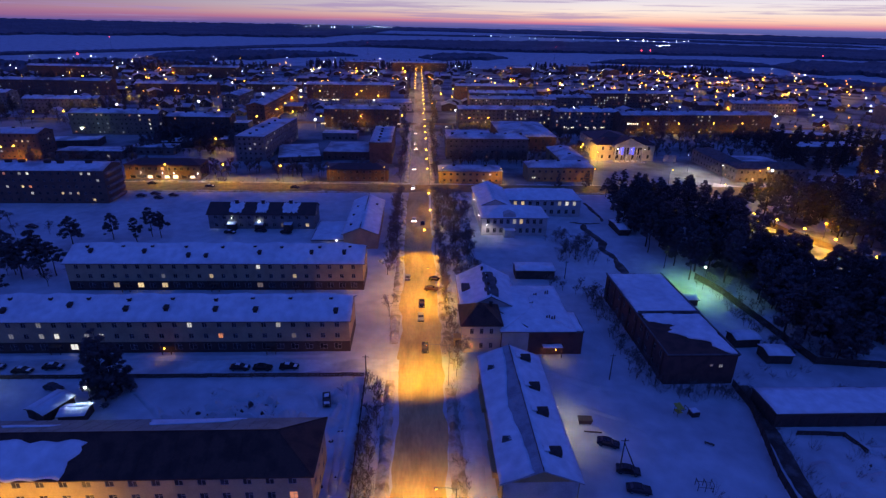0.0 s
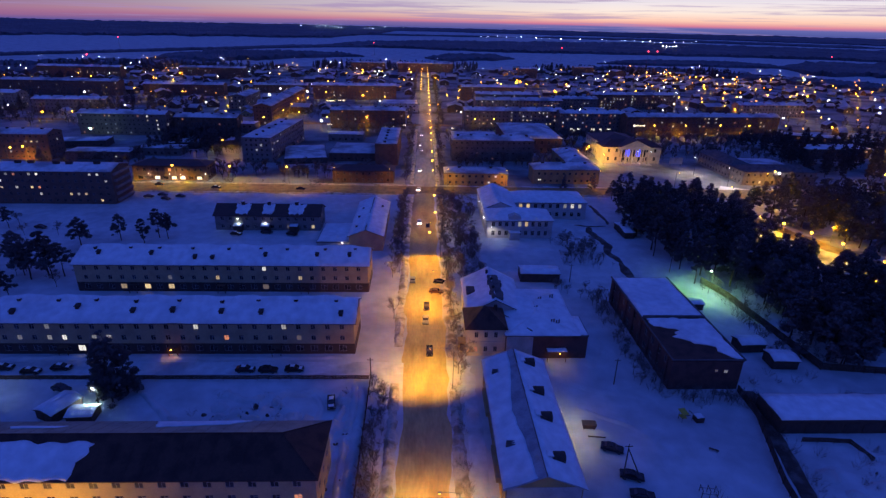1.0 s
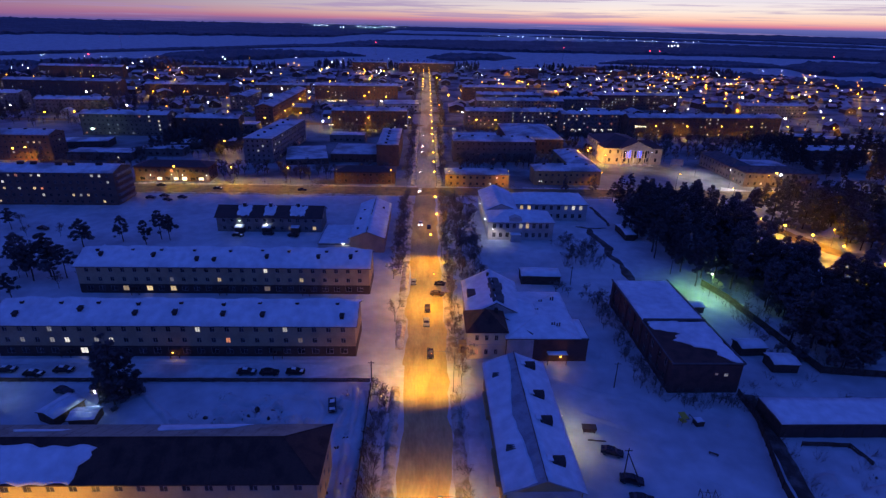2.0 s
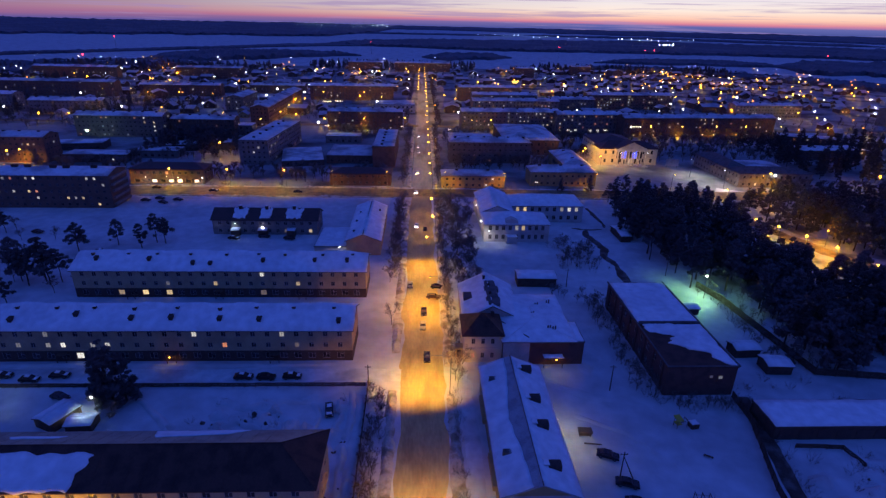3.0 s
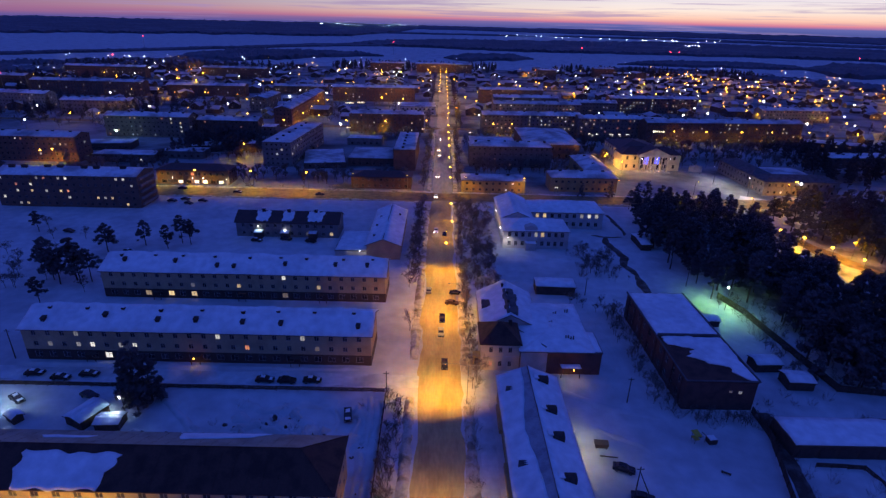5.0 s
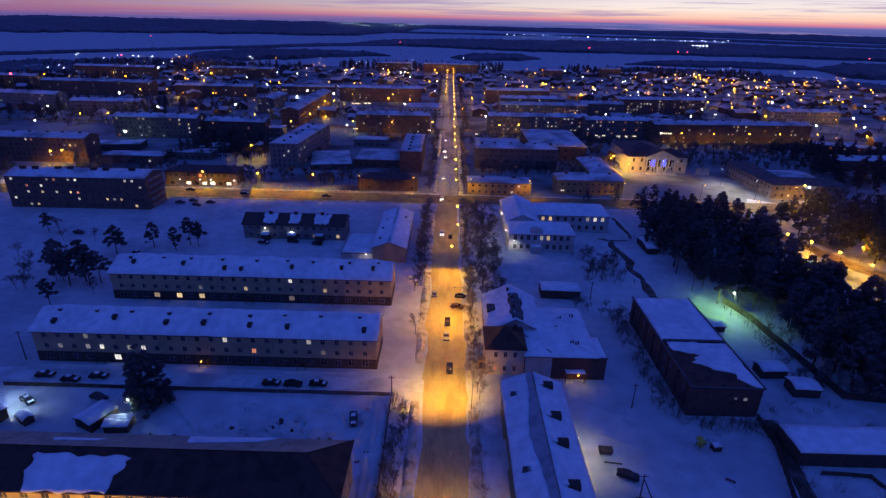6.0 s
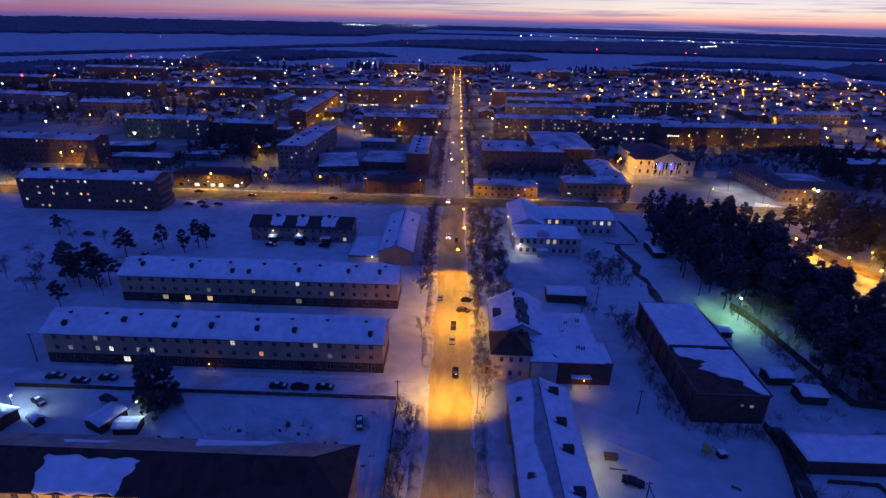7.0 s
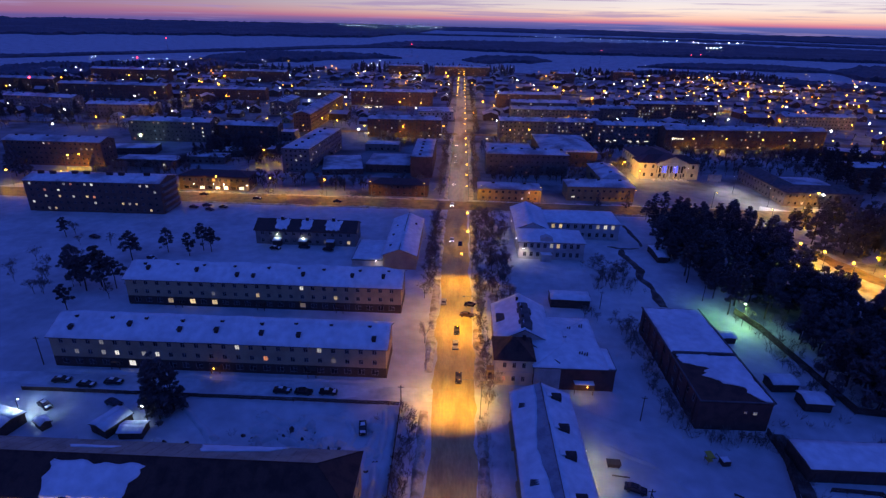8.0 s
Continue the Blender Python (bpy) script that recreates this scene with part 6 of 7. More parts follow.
def bush_model(h, seed, stems=12):
    rg = random.Random(seed)
    stalk, twigs = Geo(), Geo()
    for k in range(stems):
        a = rg.uniform(0, 2 * math.pi)
        d = Vector((math.cos(a) * rg.uniform(0.2, 1.0), math.sin(a) * rg.uniform(0.2, 1.0), 1)).normalized()
        p = Vector((math.cos(a) * 0.5 * rg.random(), math.sin(a) * 0.5 * rg.random(), -0.1))
        q = p + d * h * rg.uniform(0.35, 0.75)
        stalk.tube(p, q, 0.009, 0.004, 3, cap=False)
        for _ in range(14):
            f = rg.uniform(0.25, 1)
            e = (d + Vector((rg.uniform(-1, 1), rg.uniform(-1, 1), rg.uniform(0, 0.8))) * 0.7).normalized()
            s = p + (q - p) * f
            twigs.tube(s, s + e * h * rg.uniform(0.10, 0.30), 0.006, 0.003, 3, cap=False)
    return stalk, twigs


def keep_model(pair, names, mats):
    return [(n, g.mesh(n, m)) for g, n, m in zip(pair, names, mats)]


pines = [keep_model(pine_model(14, 100 + k, 0.14 + 0.05 * (k % 3), 0.22 + 0.02 * (k % 4), 90, 1.5), ("trunk", "crown"), (M["bark"], M["needle"])) for k in range(7)]
fine_pines = [keep_model(pine_model(14, 150 + k, 0.32 + 0.06 * (k % 3), 0.27 + 0.03 * (k % 3), 150, 1.15), ("trunk", "crown"), (M["bark"], M["needle"])) for k in range(4)]
spruces = [keep_model(pine_model(12, 200 + k, 0.05, 0.25, 150, 1.15), ("trunk", "crown"), (M["bark"], M["needle"])) for k in range(3)]
bares = [keep_model(bare_model(8, 300 + k, 5, 4, 0.011), ("trunk", "leafless_crown"), (M["bark"], M["twig"])) for k in range(5)]
far_bares = [keep_model(bare_model(8, 330 + k, 5, 4, 0.013), ("trunk", "leafless_crown"), (M["bark"], M["twig"])) for k in range(4)]
bush_geos = [bush_model(2.4, 400 + k) for k in range(4)]
bushes = [keep_model(bush_model(2.4, 400 + k), ("base", "brushwood"), (M["twig"], M["twig"])) for k in range(4)]


def plant(model, name, label, x, y, size, category="tree", group=""):
    t = thing(name, label, category, pose(x, y, 0, 0, 0, rng.uniform(0, 360)) @ Matrix.Diagonal((size * rng.uniform(0.9, 1.15), size * rng.uniform(0.9, 1.15), size, 1)), group)
    for n, me in model:
        ob = part(n, me, None, t)
        if n in ("brushwood", "base"):
            tagged(ob, kind="stuff")
    return t


for x, y, s in ((-111.4, 193.1, 0.72), (-101.9, 190.7, 0.66), (-98.9, 196.3, 0.8), (-95.3, 195.3, 0.72), (-120.8, 184.9, 0.85), (-118.5, 163, 1.05), (-130, 167, 0.95), (-113.2, 162.3, 0.8), (-122, 160, 0.9), (-119.6, 147, 0.62),
                (-126, 163, 0.7), (-136, 172, 0.6), (-115.8, 160.5, 0.85), (-150, 150, 0.7), (-160, 205, 0.6), (-205, 222, 0.6), (-212, 214, 0.7)):
    plant(rng.choice(fine_pines), "pine_tree", "dark pine with a bare trunk standing in snow", x, y, s, group="yard pines")
for x, y, s in ((-66.4, 102.4, 1.36), (-64.2, 103.6, 1.05), (-68.6, 104.2, 1.1), (-66.0, 100.6, 0.8)):
    plant(spruces[0], "spruce_tree", "dense dark spruce at the yard fence", x, y, s, group="yard spruces")
placed = []
park_lamps = ((138.4, 208.0), (143.0, 200.0), (147.4, 190.0), (151.4, 179.0), (157.0, 187.0), (161.5, 181.0), (166.0, 175.0))


def in_clearing(x, y):
    """The lane's open verge on its town side."""
    for lx, ly in park_lamps:
        d = Vector((-lx, -ly)).normalized()
        k = min(max((x - lx) * d.x + (y - ly) * d.y, -4), 25)
        if math.hypot(x - lx - d.x * k, y - ly - d.y * k) < 4.8:
            return True
    return False


for _ in range(4000):
    if len(placed) >= 300:
        break
    x, y = rng.uniform(78, 250), rng.uniform(108, 252)
    edge = 97.5 if y < 156 else 84 - (y - 156) * 0.02
    if x < edge + 2 * n2(x, y, 0.1, 3) or 136 < x < 152 and y > 212 or (x < 118 and y < 113) or (y < 135 and x > 205):
        continue
    if y > 218 and x < 100 and rng.random() < 0.4:
        continue
    if in_clearing(x, y):
        continue
    if all((x - a) ** 2 + (y - b) ** 2 > 4.4 ** 2 for a, b in placed):
        placed.append((x, y))
        plant(rng.choice((fine_pines if y < 165 or x < 96 else pines) if rng.random() < 0.88 else spruces), "pine_tree", "tall dark pine of the town park", x, y, rng.uniform(0.85, 1.3) * (0.72 if y > 226 else 1.0), group="park pines")
for x, y, s in ((88, 210, 0.8), (80, 205, 0.6), (96, 118, 0.6), (78, 286, 0.6), (86, 268, 0.7), (72, 269, 0.6), (98, 262, 0.8), (105, 268, 0.8)):
    plant(rng.choice(spruces), "spruce_tree", "dark spruce beside a snowy lane", x, y, s, group="yard spruces")

ROW = "leafless roadside tree with fine dark twigs"
plant(bares[0], "bare_tree", ROW, -7.9, 136.1, 1.0, group="roadside trees")
for x, y, s in ((-82, 64.5, 1.1), (-73.5, 64, 1.2), (-66, 65, 1.0), (-50, 64.5, 1.25), (-44, 65, 1.1), (-36, 64, 0.9)):
    plant(rng.choice(bares), "bare_tree", "leafless tree before the yellow-lit house wall", x, y, s, group="house trees")
for x, y, s in ((8.6, 110.5, 1.0), (9.6, 112.8, 1.15), (7.8, 115.5, 0.8), (9.0, 108.2, 0.8)):
    plant(rng.choice(bares), "bare_tree", ROW, x, y, s, group="roadside trees")
y = 163.0
while y < 252:
    plant(rng.choice(far_bares), "bare_tree", ROW, -8.8 + rng.uniform(-1.2, 1.2), y, rng.uniform(0.7, 1.0), group="roadside trees")
    plant(rng.choice(far_bares), "bare_tree", ROW, 8.2 + rng.uniform(-1.2, 1.2), y + 1, rng.uniform(0.6, 0.95), group="roadside trees")
    y += 3.4
y = 122.0
while y < 163:
    plant(rng.choice(bares), "bare_tree", ROW, 8.6 + rng.uniform(-1, 1), y, rng.uniform(0.5, 0.8), group="roadside trees")
    y += 3.6
y = 275.0
while y < 440:
    for x in (-9.5, 10.0):
        plant(rng.choice(far_bares), "bare_tree", ROW, x + rng.uniform(-1.5, 1.5), y, rng.uniform(0.8, 1.1), group="roadside trees")
    y += 5.5
for zone, count, s0, s1 in (((10.5, 20, 160, 204), 44, 0.55, 0.95), ((10.5, 21, 204, 254), 34, 0.6, 0.9), ((50, 55, 108, 150), 22, 0.5, 0.75), ((50, 64, 172, 194), 18, 0.6, 0.9), ((57, 71, 98, 102.5), 8, 0.35, 0.5), ((12, 20, 205, 250), 14, 0.6, 0.9), ((88, 96, 120, 160), 14, 0.4, 0.6), ((-160, -136, 160, 215), 8, 0.7, 1.0),
                            ((40, 58, 146, 160), 6, 0.5, 0.8), ((-142, -124, 150, 186), 10, 0.8, 1.1), ((-112, -104, 150, 176), 4, 0.7, 0.9)):
    for _ in range(count):
        plant(rng.choice(far_bares), "bare_tree", "thin leafless tree in a snowy yard", rng.uniform(zone[0], zone[1]), rng.uniform(zone[2], zone[3]), rng.uniform(s0, s1), group="yard trees")
BUSH = "leafless shrub poking out of the snow"


def shrubs(x0, x1, y0, y1, count, s0=0.7, s1=1.3):
    if y0 > 61 and y0 != 98:  # thickets away from the near road: one mass each
        a, b = Geo(), Geo()
        for _ in range(count):
            m = pose(rng.uniform(x0, x1), rng.uniform(y0, y1), 0, 0, 0, rng.uniform(0, 360)) @ Matrix.Scale(rng.uniform(s0, s1), 4)
            p, q = rng.choice(bush_geos)
            a.join(p, m)
            b.join(q, m)
        t = thing("thicket", "leafless thicket of thin shrubs standing in snow", "shrubs", kind="stuff")
        part("stems", a, M["twig"], t)
        part("brushwood", b, M["twig"], t)
        return
    for _ in range(count):
        plant(rng.choice(bushes), "bush", BUSH, rng.uniform(x0, x1), rng.uniform(y0, y1), rng.uniform(s0, s1), "shrub", "bare shrubs")


shrubs(-11.3, -7.6, 60, 107, 52, 0.6, 1.2)
shrubs(7.2, 9.0, 60, 106, 28, 0.7, 1.2)
shrubs(11, 20, 160, 198, 12, 1.0, 2.0)
shrubs(52, 55.5, 100, 150, 12, 0.9, 1.7)
shrubs(56, 72, 98, 103.5, 16, 0.7, 1.4)
shrubs(48, 66, 168, 196, 10, 1.0, 2.0)
shrubs(90, 97, 116, 152, 30, 0.8, 1.6)
shrubs(74, 98, 99.5, 112, 14, 0.7, 1.4)
shrubs(-60, -12, 84, 104, 8, 0.5, 0.9)
shrubs(-10.6, -7.2, 163, 252, 26, 1.0, 1.6)
shrubs(7.0, 9.6, 120, 250, 24, 0.9, 1.5)
shrubs(-140, -10, 271.8, 274.4, 24, 1.0, 1.8)
shrubs(10, 46, 268.5, 272, 16, 1.0, 1.8)
shrubs(68, 74, 62, 82, 16, 0.8, 1.5)
shrubs(71.5, 76, 82, 103, 14, 0.8, 1.5)
shrubs(76, 96, 66, 86, 12, 0.7, 1.4)
shrubs(52, 66, 66, 74, 12, 0.8, 1.6)
shrubs(-48, -14, 86, 106, 14, 0.6, 1.2)


def grove(x0, x1, y0, y1, count, models, label, s0, s1, seed, clear=None):
    """Many trees of one wood or bushy strip as one mass."""
    rg = random.Random(seed)
    a, b = Geo(), Geo()
    for _ in range(count):
        x, y = rg.uniform(x0, x1), rg.uniform(y0, y1)
        if clear and clear(x, y):
            continue
        m = pose(x, y, 0, 0, 0, rg.uniform(0, 360)) @ Matrix.Scale(rg.uniform(s0, s1), 4)
        p, q = rg.choice(models)
        a.join(p, m)
        b.join(q, m)
    t = thing("tree_grove", label, "grove", kind="stuff")
    part("trunks", a, M["bark"], t)
    part("crowns", b, M["twig"] if "leafless" in label else M["needle"], t)


bm_ = [bare_model(9, 500 + k, 3, 3, 0.08) for k in range(3)]
bm_town = [bare_model(9, 540 + k, 3, 5, 0.07) for k in range(3)]
park_fill = [pine_model(14, 640 + k, 0.16, 0.21, 30, 2.3) for k in range(3)]
bm_low = [bare_model(4.5, 520 + k, 3, 5, 0.013) for k in range(3)]
pm_ = []
for k in range(3):
    pm_.append(pine_model(13, 600 + k, 0.15, 0.2, 7, 3.6))
for k, (x0, x1, y0, y1, count) in enumerate(((-175, -120, 322, 372, 26), (-130, -108, 335, 400, 14), (20, 66, 306, 322, 14), (60, 90, 300, 345, 12), (100, 300, 388, 402, 34), (150, 230, 335, 395, 34), (-130, -16, 280, 300, 26),
                                              (-14, -11, 440, 960, 50), (12, 16, 440, 960, 50), (130, 420, 590, 1000, 60), (-400, -150, 440, 900, 60), (-150, 100, 640, 940, 40), (-215, -150, 296, 314, 12), (-104, -84, 350, 378, 10), (-60, -16, 396, 425, 16), (15, 54, 380, 424, 16), (95, 108, 335, 420, 12),
                                              (-470, -250, 415, 560, 80), (-240, -150, 408, 436, 22), (60, 160, 458, 490, 26), (165, 300, 450, 545, 40), (-330, -200, 520, 590, 26), (-110, -20, 464, 590, 34), (300, 520, 390, 520, 40), (180, 260, 262, 276, 10))):
    grove(x0, x1, y0, y1, int(count * 3.4), bm_town if y1 < 440 else bm_, "leafless town trees between snowy houses", 0.7, 1.15, 700 + k)
for k, (x0, x1, y0, y1, count) in enumerate(((168, 255, 150, 250, 60), (98, 122, 222, 250, 12), (101, 136, 112, 158, 20), (90, 150, 158, 220, 42), (136, 205, 100, 150, 36), (98.5, 108, 112, 156, 8))):
    grove(x0, x1, y0, y1, count, park_fill, "dark pines filling the depth of the park", 0.75, 1.1, 950 + k, lambda x, y: in_clearing(x, y) or math.hypot(x - 112, y - 186) < 9)
for k, (x0, x1, y0, y1, count) in enumerate(((-11.4, -7.2, 175, 252, 130), (10, 21, 162, 254, 150), (7.4, 10.6, 120, 252, 80), (-11.5, -8.0, 60, 107, 120), (49.5, 55.0, 104, 150, 44), (48, 66, 170, 196, 40), (11, 20, 160, 198, 26), (57, 72, 99, 103, 16), (90, 96, 116, 158, 34), (97.5, 106, 112, 158, 80))):
    grove(x0, x1, y0, y1, count, bm_low, "low leafless scrub standing in snow", 0.5, 1.0, 900 + k)
for k, (x0, x1, y0, y1, count) in enumerate(((-170, -125, 340, 372, 26), (-300, -190, 280, 312, 8), (-420, -200, 440, 560, 50), (-200, 100, 985, 1100, 120), (-600, -420, 560, 760, 60), (200, 560, 960, 1100, 110), (220, 330, 290, 392, 60), (-620, -250, 850, 1000, 110))):
    grove(x0, x1, y0, y1, int(count * 1.8), pm_, "dark conifers between town houses", 0.7, 1.1, 800 + k)


# ---- vehicles ----
def car_model(name, label, paint, lights=False, snow=False):
    """A saloon 4.3 m long, its nose to -y."""
    t = thing(name, label, "car", group="parked cars")
    side = [(-2.15, 0.35), (-2.12, 0.66), (-1.95, 0.78), (-0.95, 0.92), (-0.35, 1.36), (0.05, 1.43), (0.95, 1.40), (1.55, 1.02), (2.05, 0.95), (2.15, 0.60), (2.10, 0.35)]
    g = Geo()
    for sx in (-1, 1):
        g.v += [(sx * (0.84 - 0.17 * max(0, (z - 0.85) / 0.55)), y, z) for y, z in side]
    n = len(side)
    g.f = [tuple(range(n)), tuple(range(2 * n - 1, n - 1, -1))] + [(i, n + i, n + (i + 1) % n, (i + 1) % n) for i in range(n)]
    g.m = [0] * len(g.f)
    part("body", g, paint, t)
    for nm, (y0, z0), (y1, z1) in (("windscreen", (-0.90, 0.955), (-0.40, 1.33)), ("rear_window", (1.50, 1.07), (1.02, 1.36))):
        o = -0.02 if y0 < 0 else 0.02
        q = [(-0.74, y0 + o, z0 + 0.012), (0.74, y0 + o, z0 + 0.012), (0.62, y1 + o, z1 + 0.012), (-0.62, y1 + o, z1 + 0.012)]
        part(nm, Geo().slab(q if y0 < 0 else q[::-1], 0.01), M["glass_dark"], t)
    for sx in (-1, 1):
        q = [(sx * 0.835, -0.80, 0.95), (sx * 0.835, 1.35, 0.98), (sx * 0.725, 0.92, 1.33), (sx * 0.725, -0.32, 1.31)]
        part("side_window", Geo().add(q + [(x + sx * 0.015, y, z) for x, y, z in q], [(4, 5, 6, 7), (0, 1, 5, 4), (1, 2, 6, 5), (2, 3, 7, 6), (3, 0, 4, 7)]), M["glass_dark"], t)
        for yy in (-1.32, 1.32):
            w = part("tyre", Geo().tube((sx * 0.66, yy, 0.31), (sx * 0.87, yy, 0.31), 0.31, 0.31, 12), M["tyre"], t)
            part("rim", Geo().tube((sx * 0.871, yy, 0.31), (sx * 0.885, yy, 0.31), 0.19, 0.17, 10), M["steel"], w)
        part("headlight", Geo().cbox(sx * 0.62 - 0.17, -2.19, 0.56, sx * 0.62 + 0.17, -2.10, 0.72, 0.03), M["head_lamp"] if lights else M["frame"], t)
        part("tail_light", Geo().cbox(sx * 0.66 - 0.13, 2.11, 0.66, sx * 0.66 + 0.13, 2.175, 0.86, 0.02), M["tail_lamp"] if lights else M["car_red"], t)
    part("bumper", Geo().cbox(-0.82, -2.22, 0.32, 0.82, -2.11, 0.5, 0.04), M["tyre"], t)
    if snow:
        s = Geo()
        snow_patch(s, (-0.66, -0.33, 1.39), (0.66, -0.33, 1.39), (0.64, 0.98, 1.43), (-0.64, 0.98, 1.43), 5, 5, 0.12, 3)
        part("snow_cover", s, M["roof_snow"], t, "snow on the roof", smooth=True)
        s = Geo()
        snow_patch(s, (-0.78, -2.0, 0.79), (0.78, -2.0, 0.79), (0.76, -1.0, 0.93), (-0.76, -1.0, 0.93), 5, 4, 0.08, 5)
        part("bonnet_snow", s, M["roof_snow"], t, smooth=True)
    return t


dark_car = car_model("car", "dark saloon car standing on the snowy road", M["car_dark"])
dark_car.matrix_basis = pose(1.9, 119.3, 0.13)
silver = car_model("car", "silver saloon car standing on the snowy road", M["car_silver"])
silver.matrix_basis = pose(0.9, 134.6, 0.13)
red = car_model("car", "dull red saloon car standing on the snowy road", M["car_red"])
red.matrix_basis = pose(4.2, 152.0, 0.1, 0, 0, 80)
snowy = car_model("car", "dark parked car with snow on roof and bonnet", M["car_dark"], snow=True)
snowy.matrix_basis = pose(-96.9, 112.4, 0.13, 0, 0, 95)
lit_car = car_model("car", "car with its headlights on, on the road", M["car_white"], True)
lit_car.matrix_basis = pose(-1.6, 214.5, 0.14)
copy_thing(dark_car, pose(1.2, 142.4, 0.13))
copy_thing(silver, pose(-3.2, 159.9, 0.12, 0, 0, 180))
copy_thing(dark_car, pose(5.6, 158.5, 0.1, 0, 0, 80))
for x, y, a in ((-89.7, 110.9, 88), (-83.8, 112.4, 92), (-41.3, 111.6, 90), (-36.0, 111.4, 88), (-30.0, 111.7, 91), (-79.0, 104.5, 70), (-94.2, 102.8, 60)):
    copy_thing(snowy if rng.random() < 0.5 else dark_car, pose(x, y, 0.14, 0, 0, a))
copy_thing(snowy, pose(-19.4, 99.6, 0.1, 0, 0, 10))
copy_thing(dark_car, pose(37.2, 85.6, 0.1, 0, 0, 70))
copy_thing(dark_car, pose(38.6, 78.6, 0.1, 0, 0, 75))
copy_thing(dark_car, pose(38.9, 74.2, 0.1, 0, 0, 78))
copy_thing(dark_car, pose(1.9, 210.5, 0.14, 0, 0, 180))
for x, y in ((-2.4, 262.0), (-2.0, 300.0), (-1.5, 352.0), (-2.2, 368.0), (-1.8, 405)):
    copy_thing(lit_car, pose(x, y, 0.14, 0, 0, rng.uniform(-4, 4)))
copy_thing(snowy, pose(-71.5, 199.5, 0.1, 0, 0, 80))
copy_thing(dark_car, pose(-60.5, 201.5, 0.1, 0, 0, 85))
copy_thing(dark_car, pose(-50.5, 199.8, 0.1, 0, 0, 75))
for x, y, a in ((-112, 247, 80), (-117, 243, 70), (-121, 249, 85), (-126, 246, 90), (-148, 205, 80), (-114, 186, 60), (-139, 178, 80), (-101, 262, 90), (-60, 261, 90), (-130, 266, 90)):
    copy_thing(snowy if rng.random() < 0.5 else dark_car, pose(x, y, 0.1, 0, 0, a))


# ---- fences, poles and yard things ----
def fence(points, h, label, gap=2.5, mat="wood", name="fence"):
    t = thing(name, label, "fence")
    for (x0, y0), (x1, y1) in zip(points, points[1:]):
        length = math.hypot(x1 - x0, y1 - y0)
        n = max(1, int(length / gap))
        turn = math.degrees(math.atan2(y1 - y0, x1 - x0))
        step = length / n
        key = ("fence", round(step, 2), h, mat)
        if key not in meshes:
            xs, b = [0.0], 0.0
            while b < step - 0.26:
                xs += [b + 0.20, b + 0.24]
                b += 0.24
            xs.append(step)
            zs = [0.12, h * 0.3, h * 0.3 + 0.1, h * 0.75, h * 0.75 + 0.1, h]
            g = plate(xs, zs, {(i, j) for i in range(1, len(xs) - 1, 2) for j in (0, 2, 4)}, -0.02, 0.02)
            meshes[key] = (Geo().cbox(-0.07, -0.07, -0.2, 0.07, 0.07, h + 0.1, 0.02).mesh("post", M[mat]), g.mesh("panel", M[mat]))
        pm, gm = meshes[key]
        for i in range(n):
            m = pose(x0 + (x1 - x0) * i / n, y0 + (y1 - y0) * i / n, 0, 0, 0, turn)
            part("post", pm, None, t, m=m)
            part("panel", gm, None, t, m=m @ pose(0, 0.09, rng.uniform(-0.06, 0.06)))
    return t


fence([(-104, 108.4), (-12.2, 108.4)], 1.2, "low dark paling fence along the yard lane")
fence([(-11.9, 108.4), (-11.4, 60)], 1.5, "dark paling fence beside the roadside shrubs")
fence([(72.0, 103.6), (71.6, 95.5), (66.0, 77.0), (63.0, 60.0)], 1.9, "tall dark board fence round a garage yard")
fence([(90.5, 160.0), (93.5, 150.0), (97.4, 112.0)], 2.2, "tall dark board fence at the park edge")
fence([(97.4, 112.0), (125, 108.5)], 2.0, "dark board fence behind the garages")
fence([(76.5, 87.5), (86, 87.0), (87, 82)], 1.2, "broken low fence in a snowy yard")


# dark earth thrown up along the heating main that winds from the school to the workshop
for k, (pts, w) in enumerate((([(62.8, 214.9), (66.0, 213.4), (68.9, 212.4), (73.0, 212.8), (77.6, 213.5)], 2.0), ([(68.8, 212.2), (67.4, 207.0), (68.0, 203.9), (70.2, 192.3), (67.8, 185.1), (69.6, 176.8), (69.0, 162.0)], 3.4), ([(77.4, 213.4), (78.4, 219.4), (77.3, 242.2)], 2.0))):
    berm(pts, w, 0.35, 60 + k, "earth", "earth_ridge", "dark earth thrown up along a winding heating main", "earth ridge")


def utility_pole(x, y, h, strut=None):
    t = thing("utility_pole", "weathered timber utility pole" + (" with a diagonal brace" if strut else " standing in snow"), "pole", pose(x, y, 0), "utility poles")
    part("post", Geo().tube((0, 0, -0.2), (0, 0, h), 0.15, 0.10, 8), M["pole"], t)
    part("crossarm", Geo().box(-0.7, -0.05, h - 0.6, 0.7, 0.05, h - 0.48), M["pole"], t)
    for i in (-1, 1):
        part("insulator", Geo().tube((i * 0.55, 0, h - 0.48), (i * 0.55, 0, h - 0.28), 0.05, 0.04, 6), M["frame"], t)
    if strut:
        part("brace", Geo().tube((strut[0], strut[1], -0.2), (0, 0, h - 1.0), 0.13, 0.09, 8), M["pole"], t)


utility_pole(37.0, 78.6, 8.0, (3.4, 1.2))
utility_pole(44.5, 106.6, 7.0)
utility_pole(-11.8, 108.9, 5.6)
utility_pole(84.0, 168.5, 7.0)
utility_pole(47.5, 160.0, 6.5)
utility_pole(-106.5, 119.0, 8.5)
for y in (66, 152, 194, 238):
    utility_pole(13.4, y, 8.0)

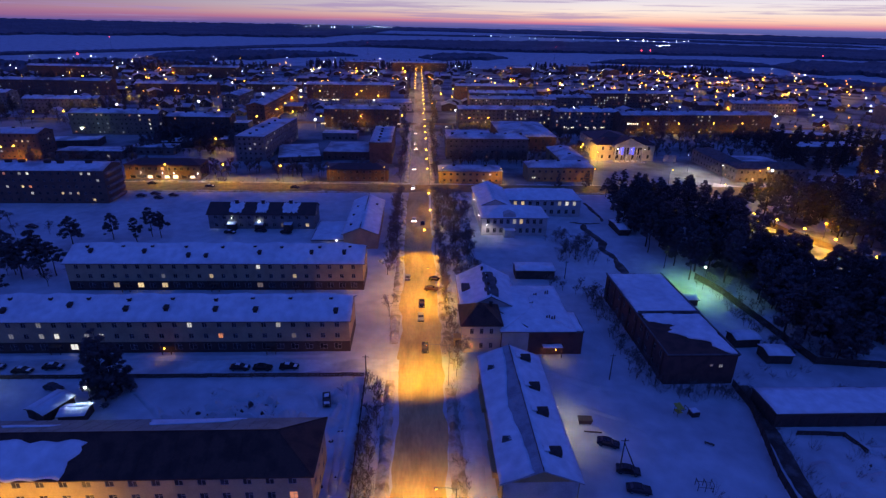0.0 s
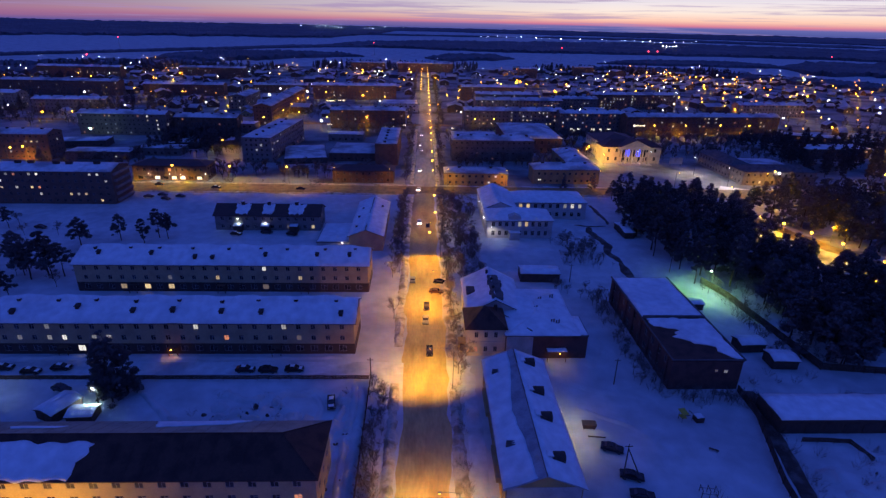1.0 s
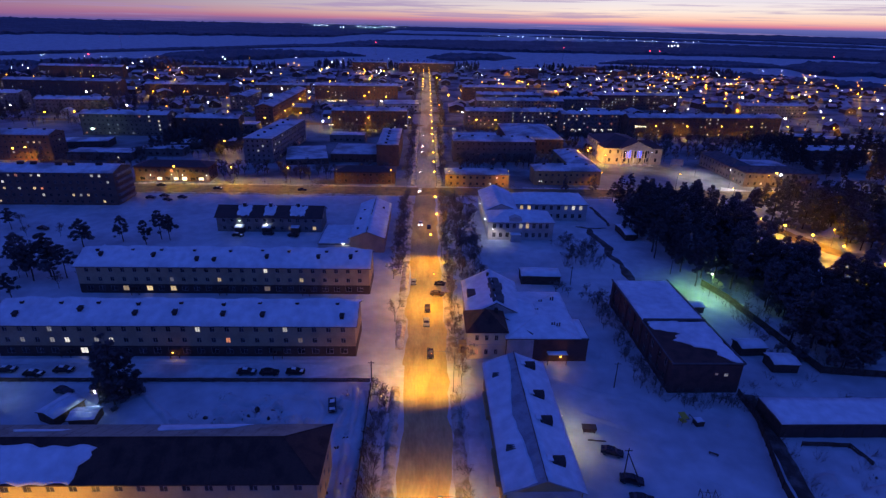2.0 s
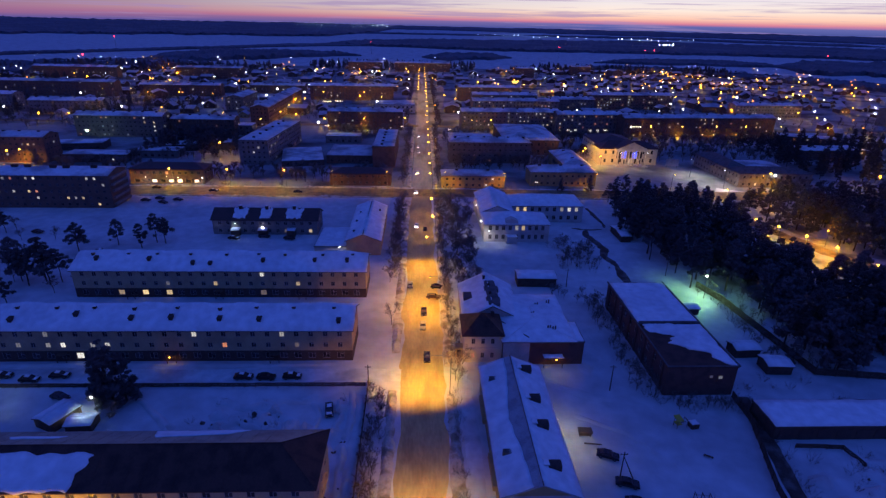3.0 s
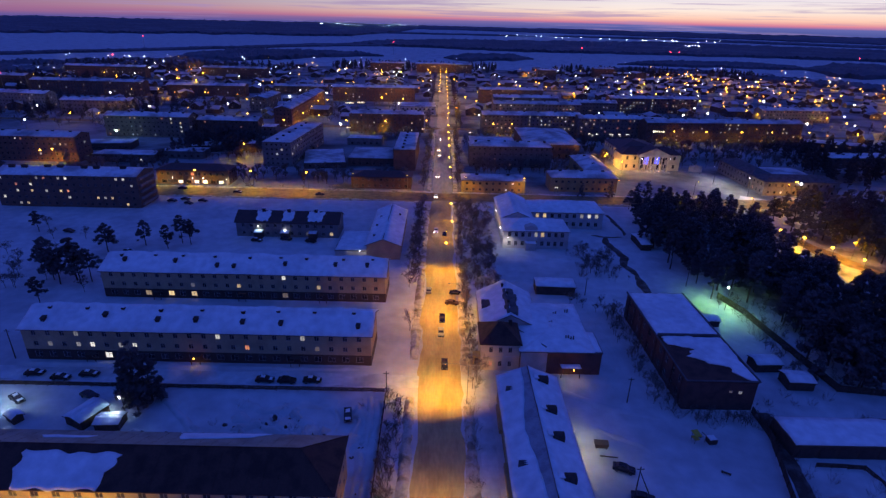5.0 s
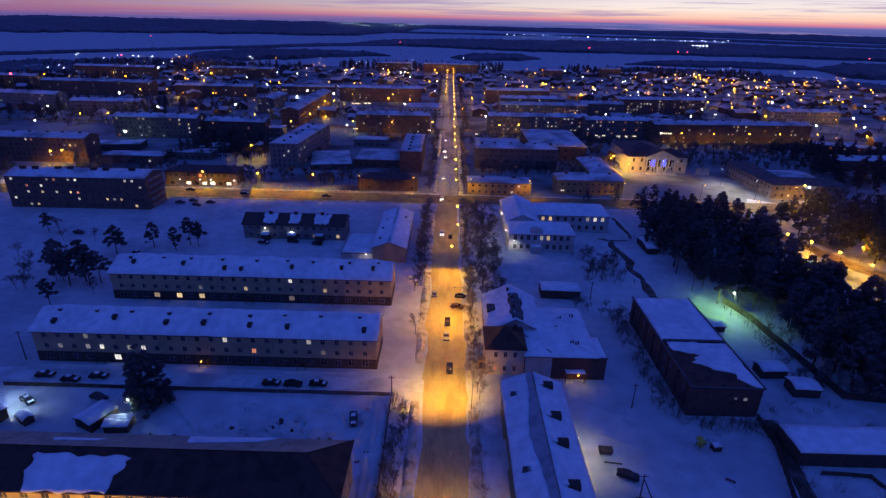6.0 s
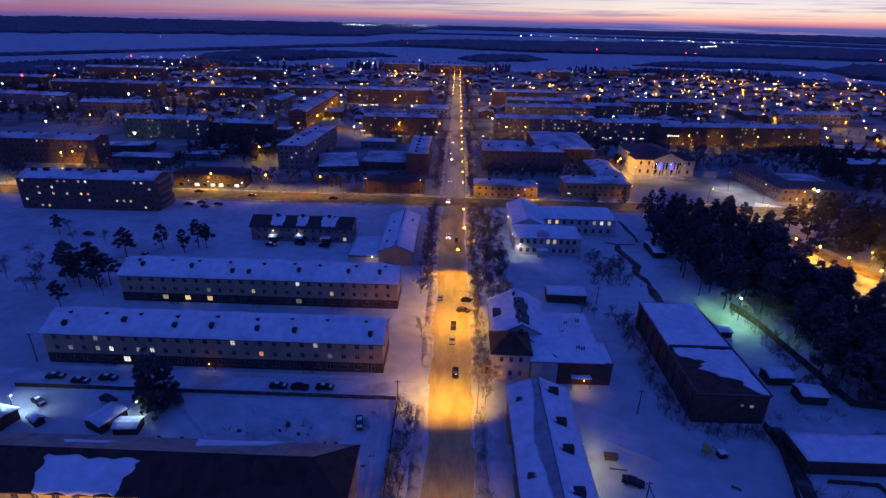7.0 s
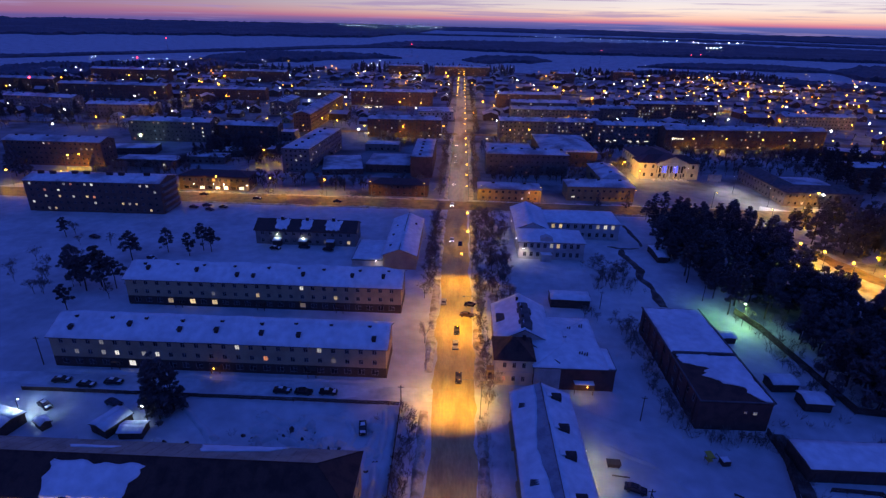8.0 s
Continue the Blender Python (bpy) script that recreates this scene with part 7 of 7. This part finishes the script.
t = thing("waste_container", "dark steel waste container topped with snow", "container", pose(34.4, 91.9, 0.05, 0, 0, -4))
g = Geo()
g.v = [(-1.2, -0.6, 0.25), (1.2, -0.6, 0.25), (1.2, 0.6, 0.25), (-1.2, 0.6, 0.25), (-1.45, -0.8, 1.3), (1.45, -0.8, 1.3), (1.45, 0.8, 1.3), (-1.45, 0.8, 1.3)]
g.f, g.m = [(0, 3, 2, 1), (4, 5, 6, 7), (0, 1, 5, 4), (1, 2, 6, 5), (2, 3, 7, 6), (3, 0, 4, 7)], [0] * 6
part("body", g, M["plinth"], t)
for sx in (-1.05, 1.05):
    for sy in (-0.45, 0.45):
        part("foot", Geo().box(sx - 0.08, sy - 0.08, -0.1, sx + 0.08, sy + 0.08, 0.25), M["steel"], t)
t = thing("timber_log", "dark timber lying half buried in snow", "timber", pose(35.2, 89.2, 0.12, 0, 0, -8))
part("log", Geo().tube((-1.6, 0, 0), (1.9, 0, 0.05), 0.16, 0.13, 8), M["wood"], t)
# playground climbing frames
t = thing("climbing_frame", "small yellow and steel playground frame in deep snow", "playground frame", pose(54.6, 93.4, 0, 0, 0, 12))
for sx in (0, 2.4):
    for sy in (0, 1.2):
        part("upright", Geo().tube((sx, sy, -0.2), (sx, sy, 1.9), 0.06, 0.06, 6), M["steel"], t)
part("platform", Geo().box(-0.1, -0.1, 1.0, 1.1, 1.3, 1.12), M["yellow"], t)
part("roof_board", Geo().slab([(-0.3, -0.3, 2.2), (1.2, -0.3, 2.2), (1.2, 1.5, 2.5), (-0.3, 1.5, 2.5)], 0.08), M["yellow"], t)
part("ladder", Geo().box(2.35, 0.05, 1.75, 2.45, 1.15, 1.85).box(1.1, 0.5, 1.05, 2.4, 0.6, 1.15), M["wood"], t)
t = thing("climbing_frame", "low steel climbing frame standing in deep snow", "playground frame", pose(49.6, 74.2, 0, 0, 0, -8))
for sx in (0, 1.3, 2.6):
    for sy in (0, 1.4):
        part("upright", Geo().tube((sx, sy, -0.2), (sx, sy, 1.5), 0.07, 0.07, 6), M["steel"], t)
    part("crossbar", Geo().tube((sx, -0.1, 1.45), (sx, 1.5, 1.45), 0.06, 0.06, 6), M["wood"], t)
for sy in (0, 1.4):
    part("rail", Geo().tube((-0.1, sy, 0.8), (2.7, sy, 0.8), 0.05, 0.05, 6), M["steel"], t)
t = thing("playhouse", "small timber playhouse with a snowy lid", "playhouse", pose(58.4, 94.0, 0, 0, 0, 8))
part("body", Geo().cbox(-0.9, -0.8, -0.1, 0.9, 0.8, 1.2, 0.06), M["wood"], t)
s = Geo()
snow_patch(s, (-1.0, -0.9, 1.21), (1.0, -0.9, 1.21), (1.0, 0.9, 1.21), (-1.0, 0.9, 1.21), 4, 4, 0.25, 5)
part("roof_snow", s, M["roof_snow"], t, smooth=True)
t = thing("bench", "low snow-dusted timber bench", "bench", pose(57.3, 85.2, 0, 0, 0, -30))
part("seat", Geo().cbox(-0.9, -0.22, 0.42, 0.9, 0.22, 0.5, 0.02), M["wood"], t)
for sx in (-0.7, 0.7):
    part("leg", Geo().box(sx - 0.06, -0.18, -0.1, sx + 0.06, 0.18, 0.42), M["wood"], t)
# sheds and a greenhouse-like store by the yard lamp
for x, y, w, d, h, a in ((-78.6, 95.6, 5.0, 6.4, 2.2, -24), (-71.4, 93.6, 5.0, 3.6, 1.8, 4), (-104, 94.0, 8.0, 6.0, 2.6, -15), (-92.0, 96.5, 3.2, 2.0, 1.6, -30)):
    t = house("shed", "small timber yard shed under fresh snow", x, y, a, "shed", "yard sheds")
    volume(t, 0, 0, w, d, h, M["wood"], 0, roof="gable", rise=0.5, snow=0.35, roof_mat=M["wood"], near=True, seed=int(-x), over=0.3, ridge="y" if d > w else "x")
    part("door", Geo().box(w * 0.3, -0.06, 0.1, w * 0.3 + 0.9, -0.01, h - 0.2), M["plinth"], t)
t = thing("notice_board", "pale notice board on posts at the square", "board", pose(152.5, 321.0, 0))
part("board_face", Geo().cbox(-4, -0.1, 1.2, 4, 0.1, 5.2, 0.05), M["pale"], t)
for sx in (-3.2, 3.2):
    part("post", Geo().box(sx - 0.15, 0.1, -0.2, sx + 0.15, 0.35, 5.0), M["steel"], t)
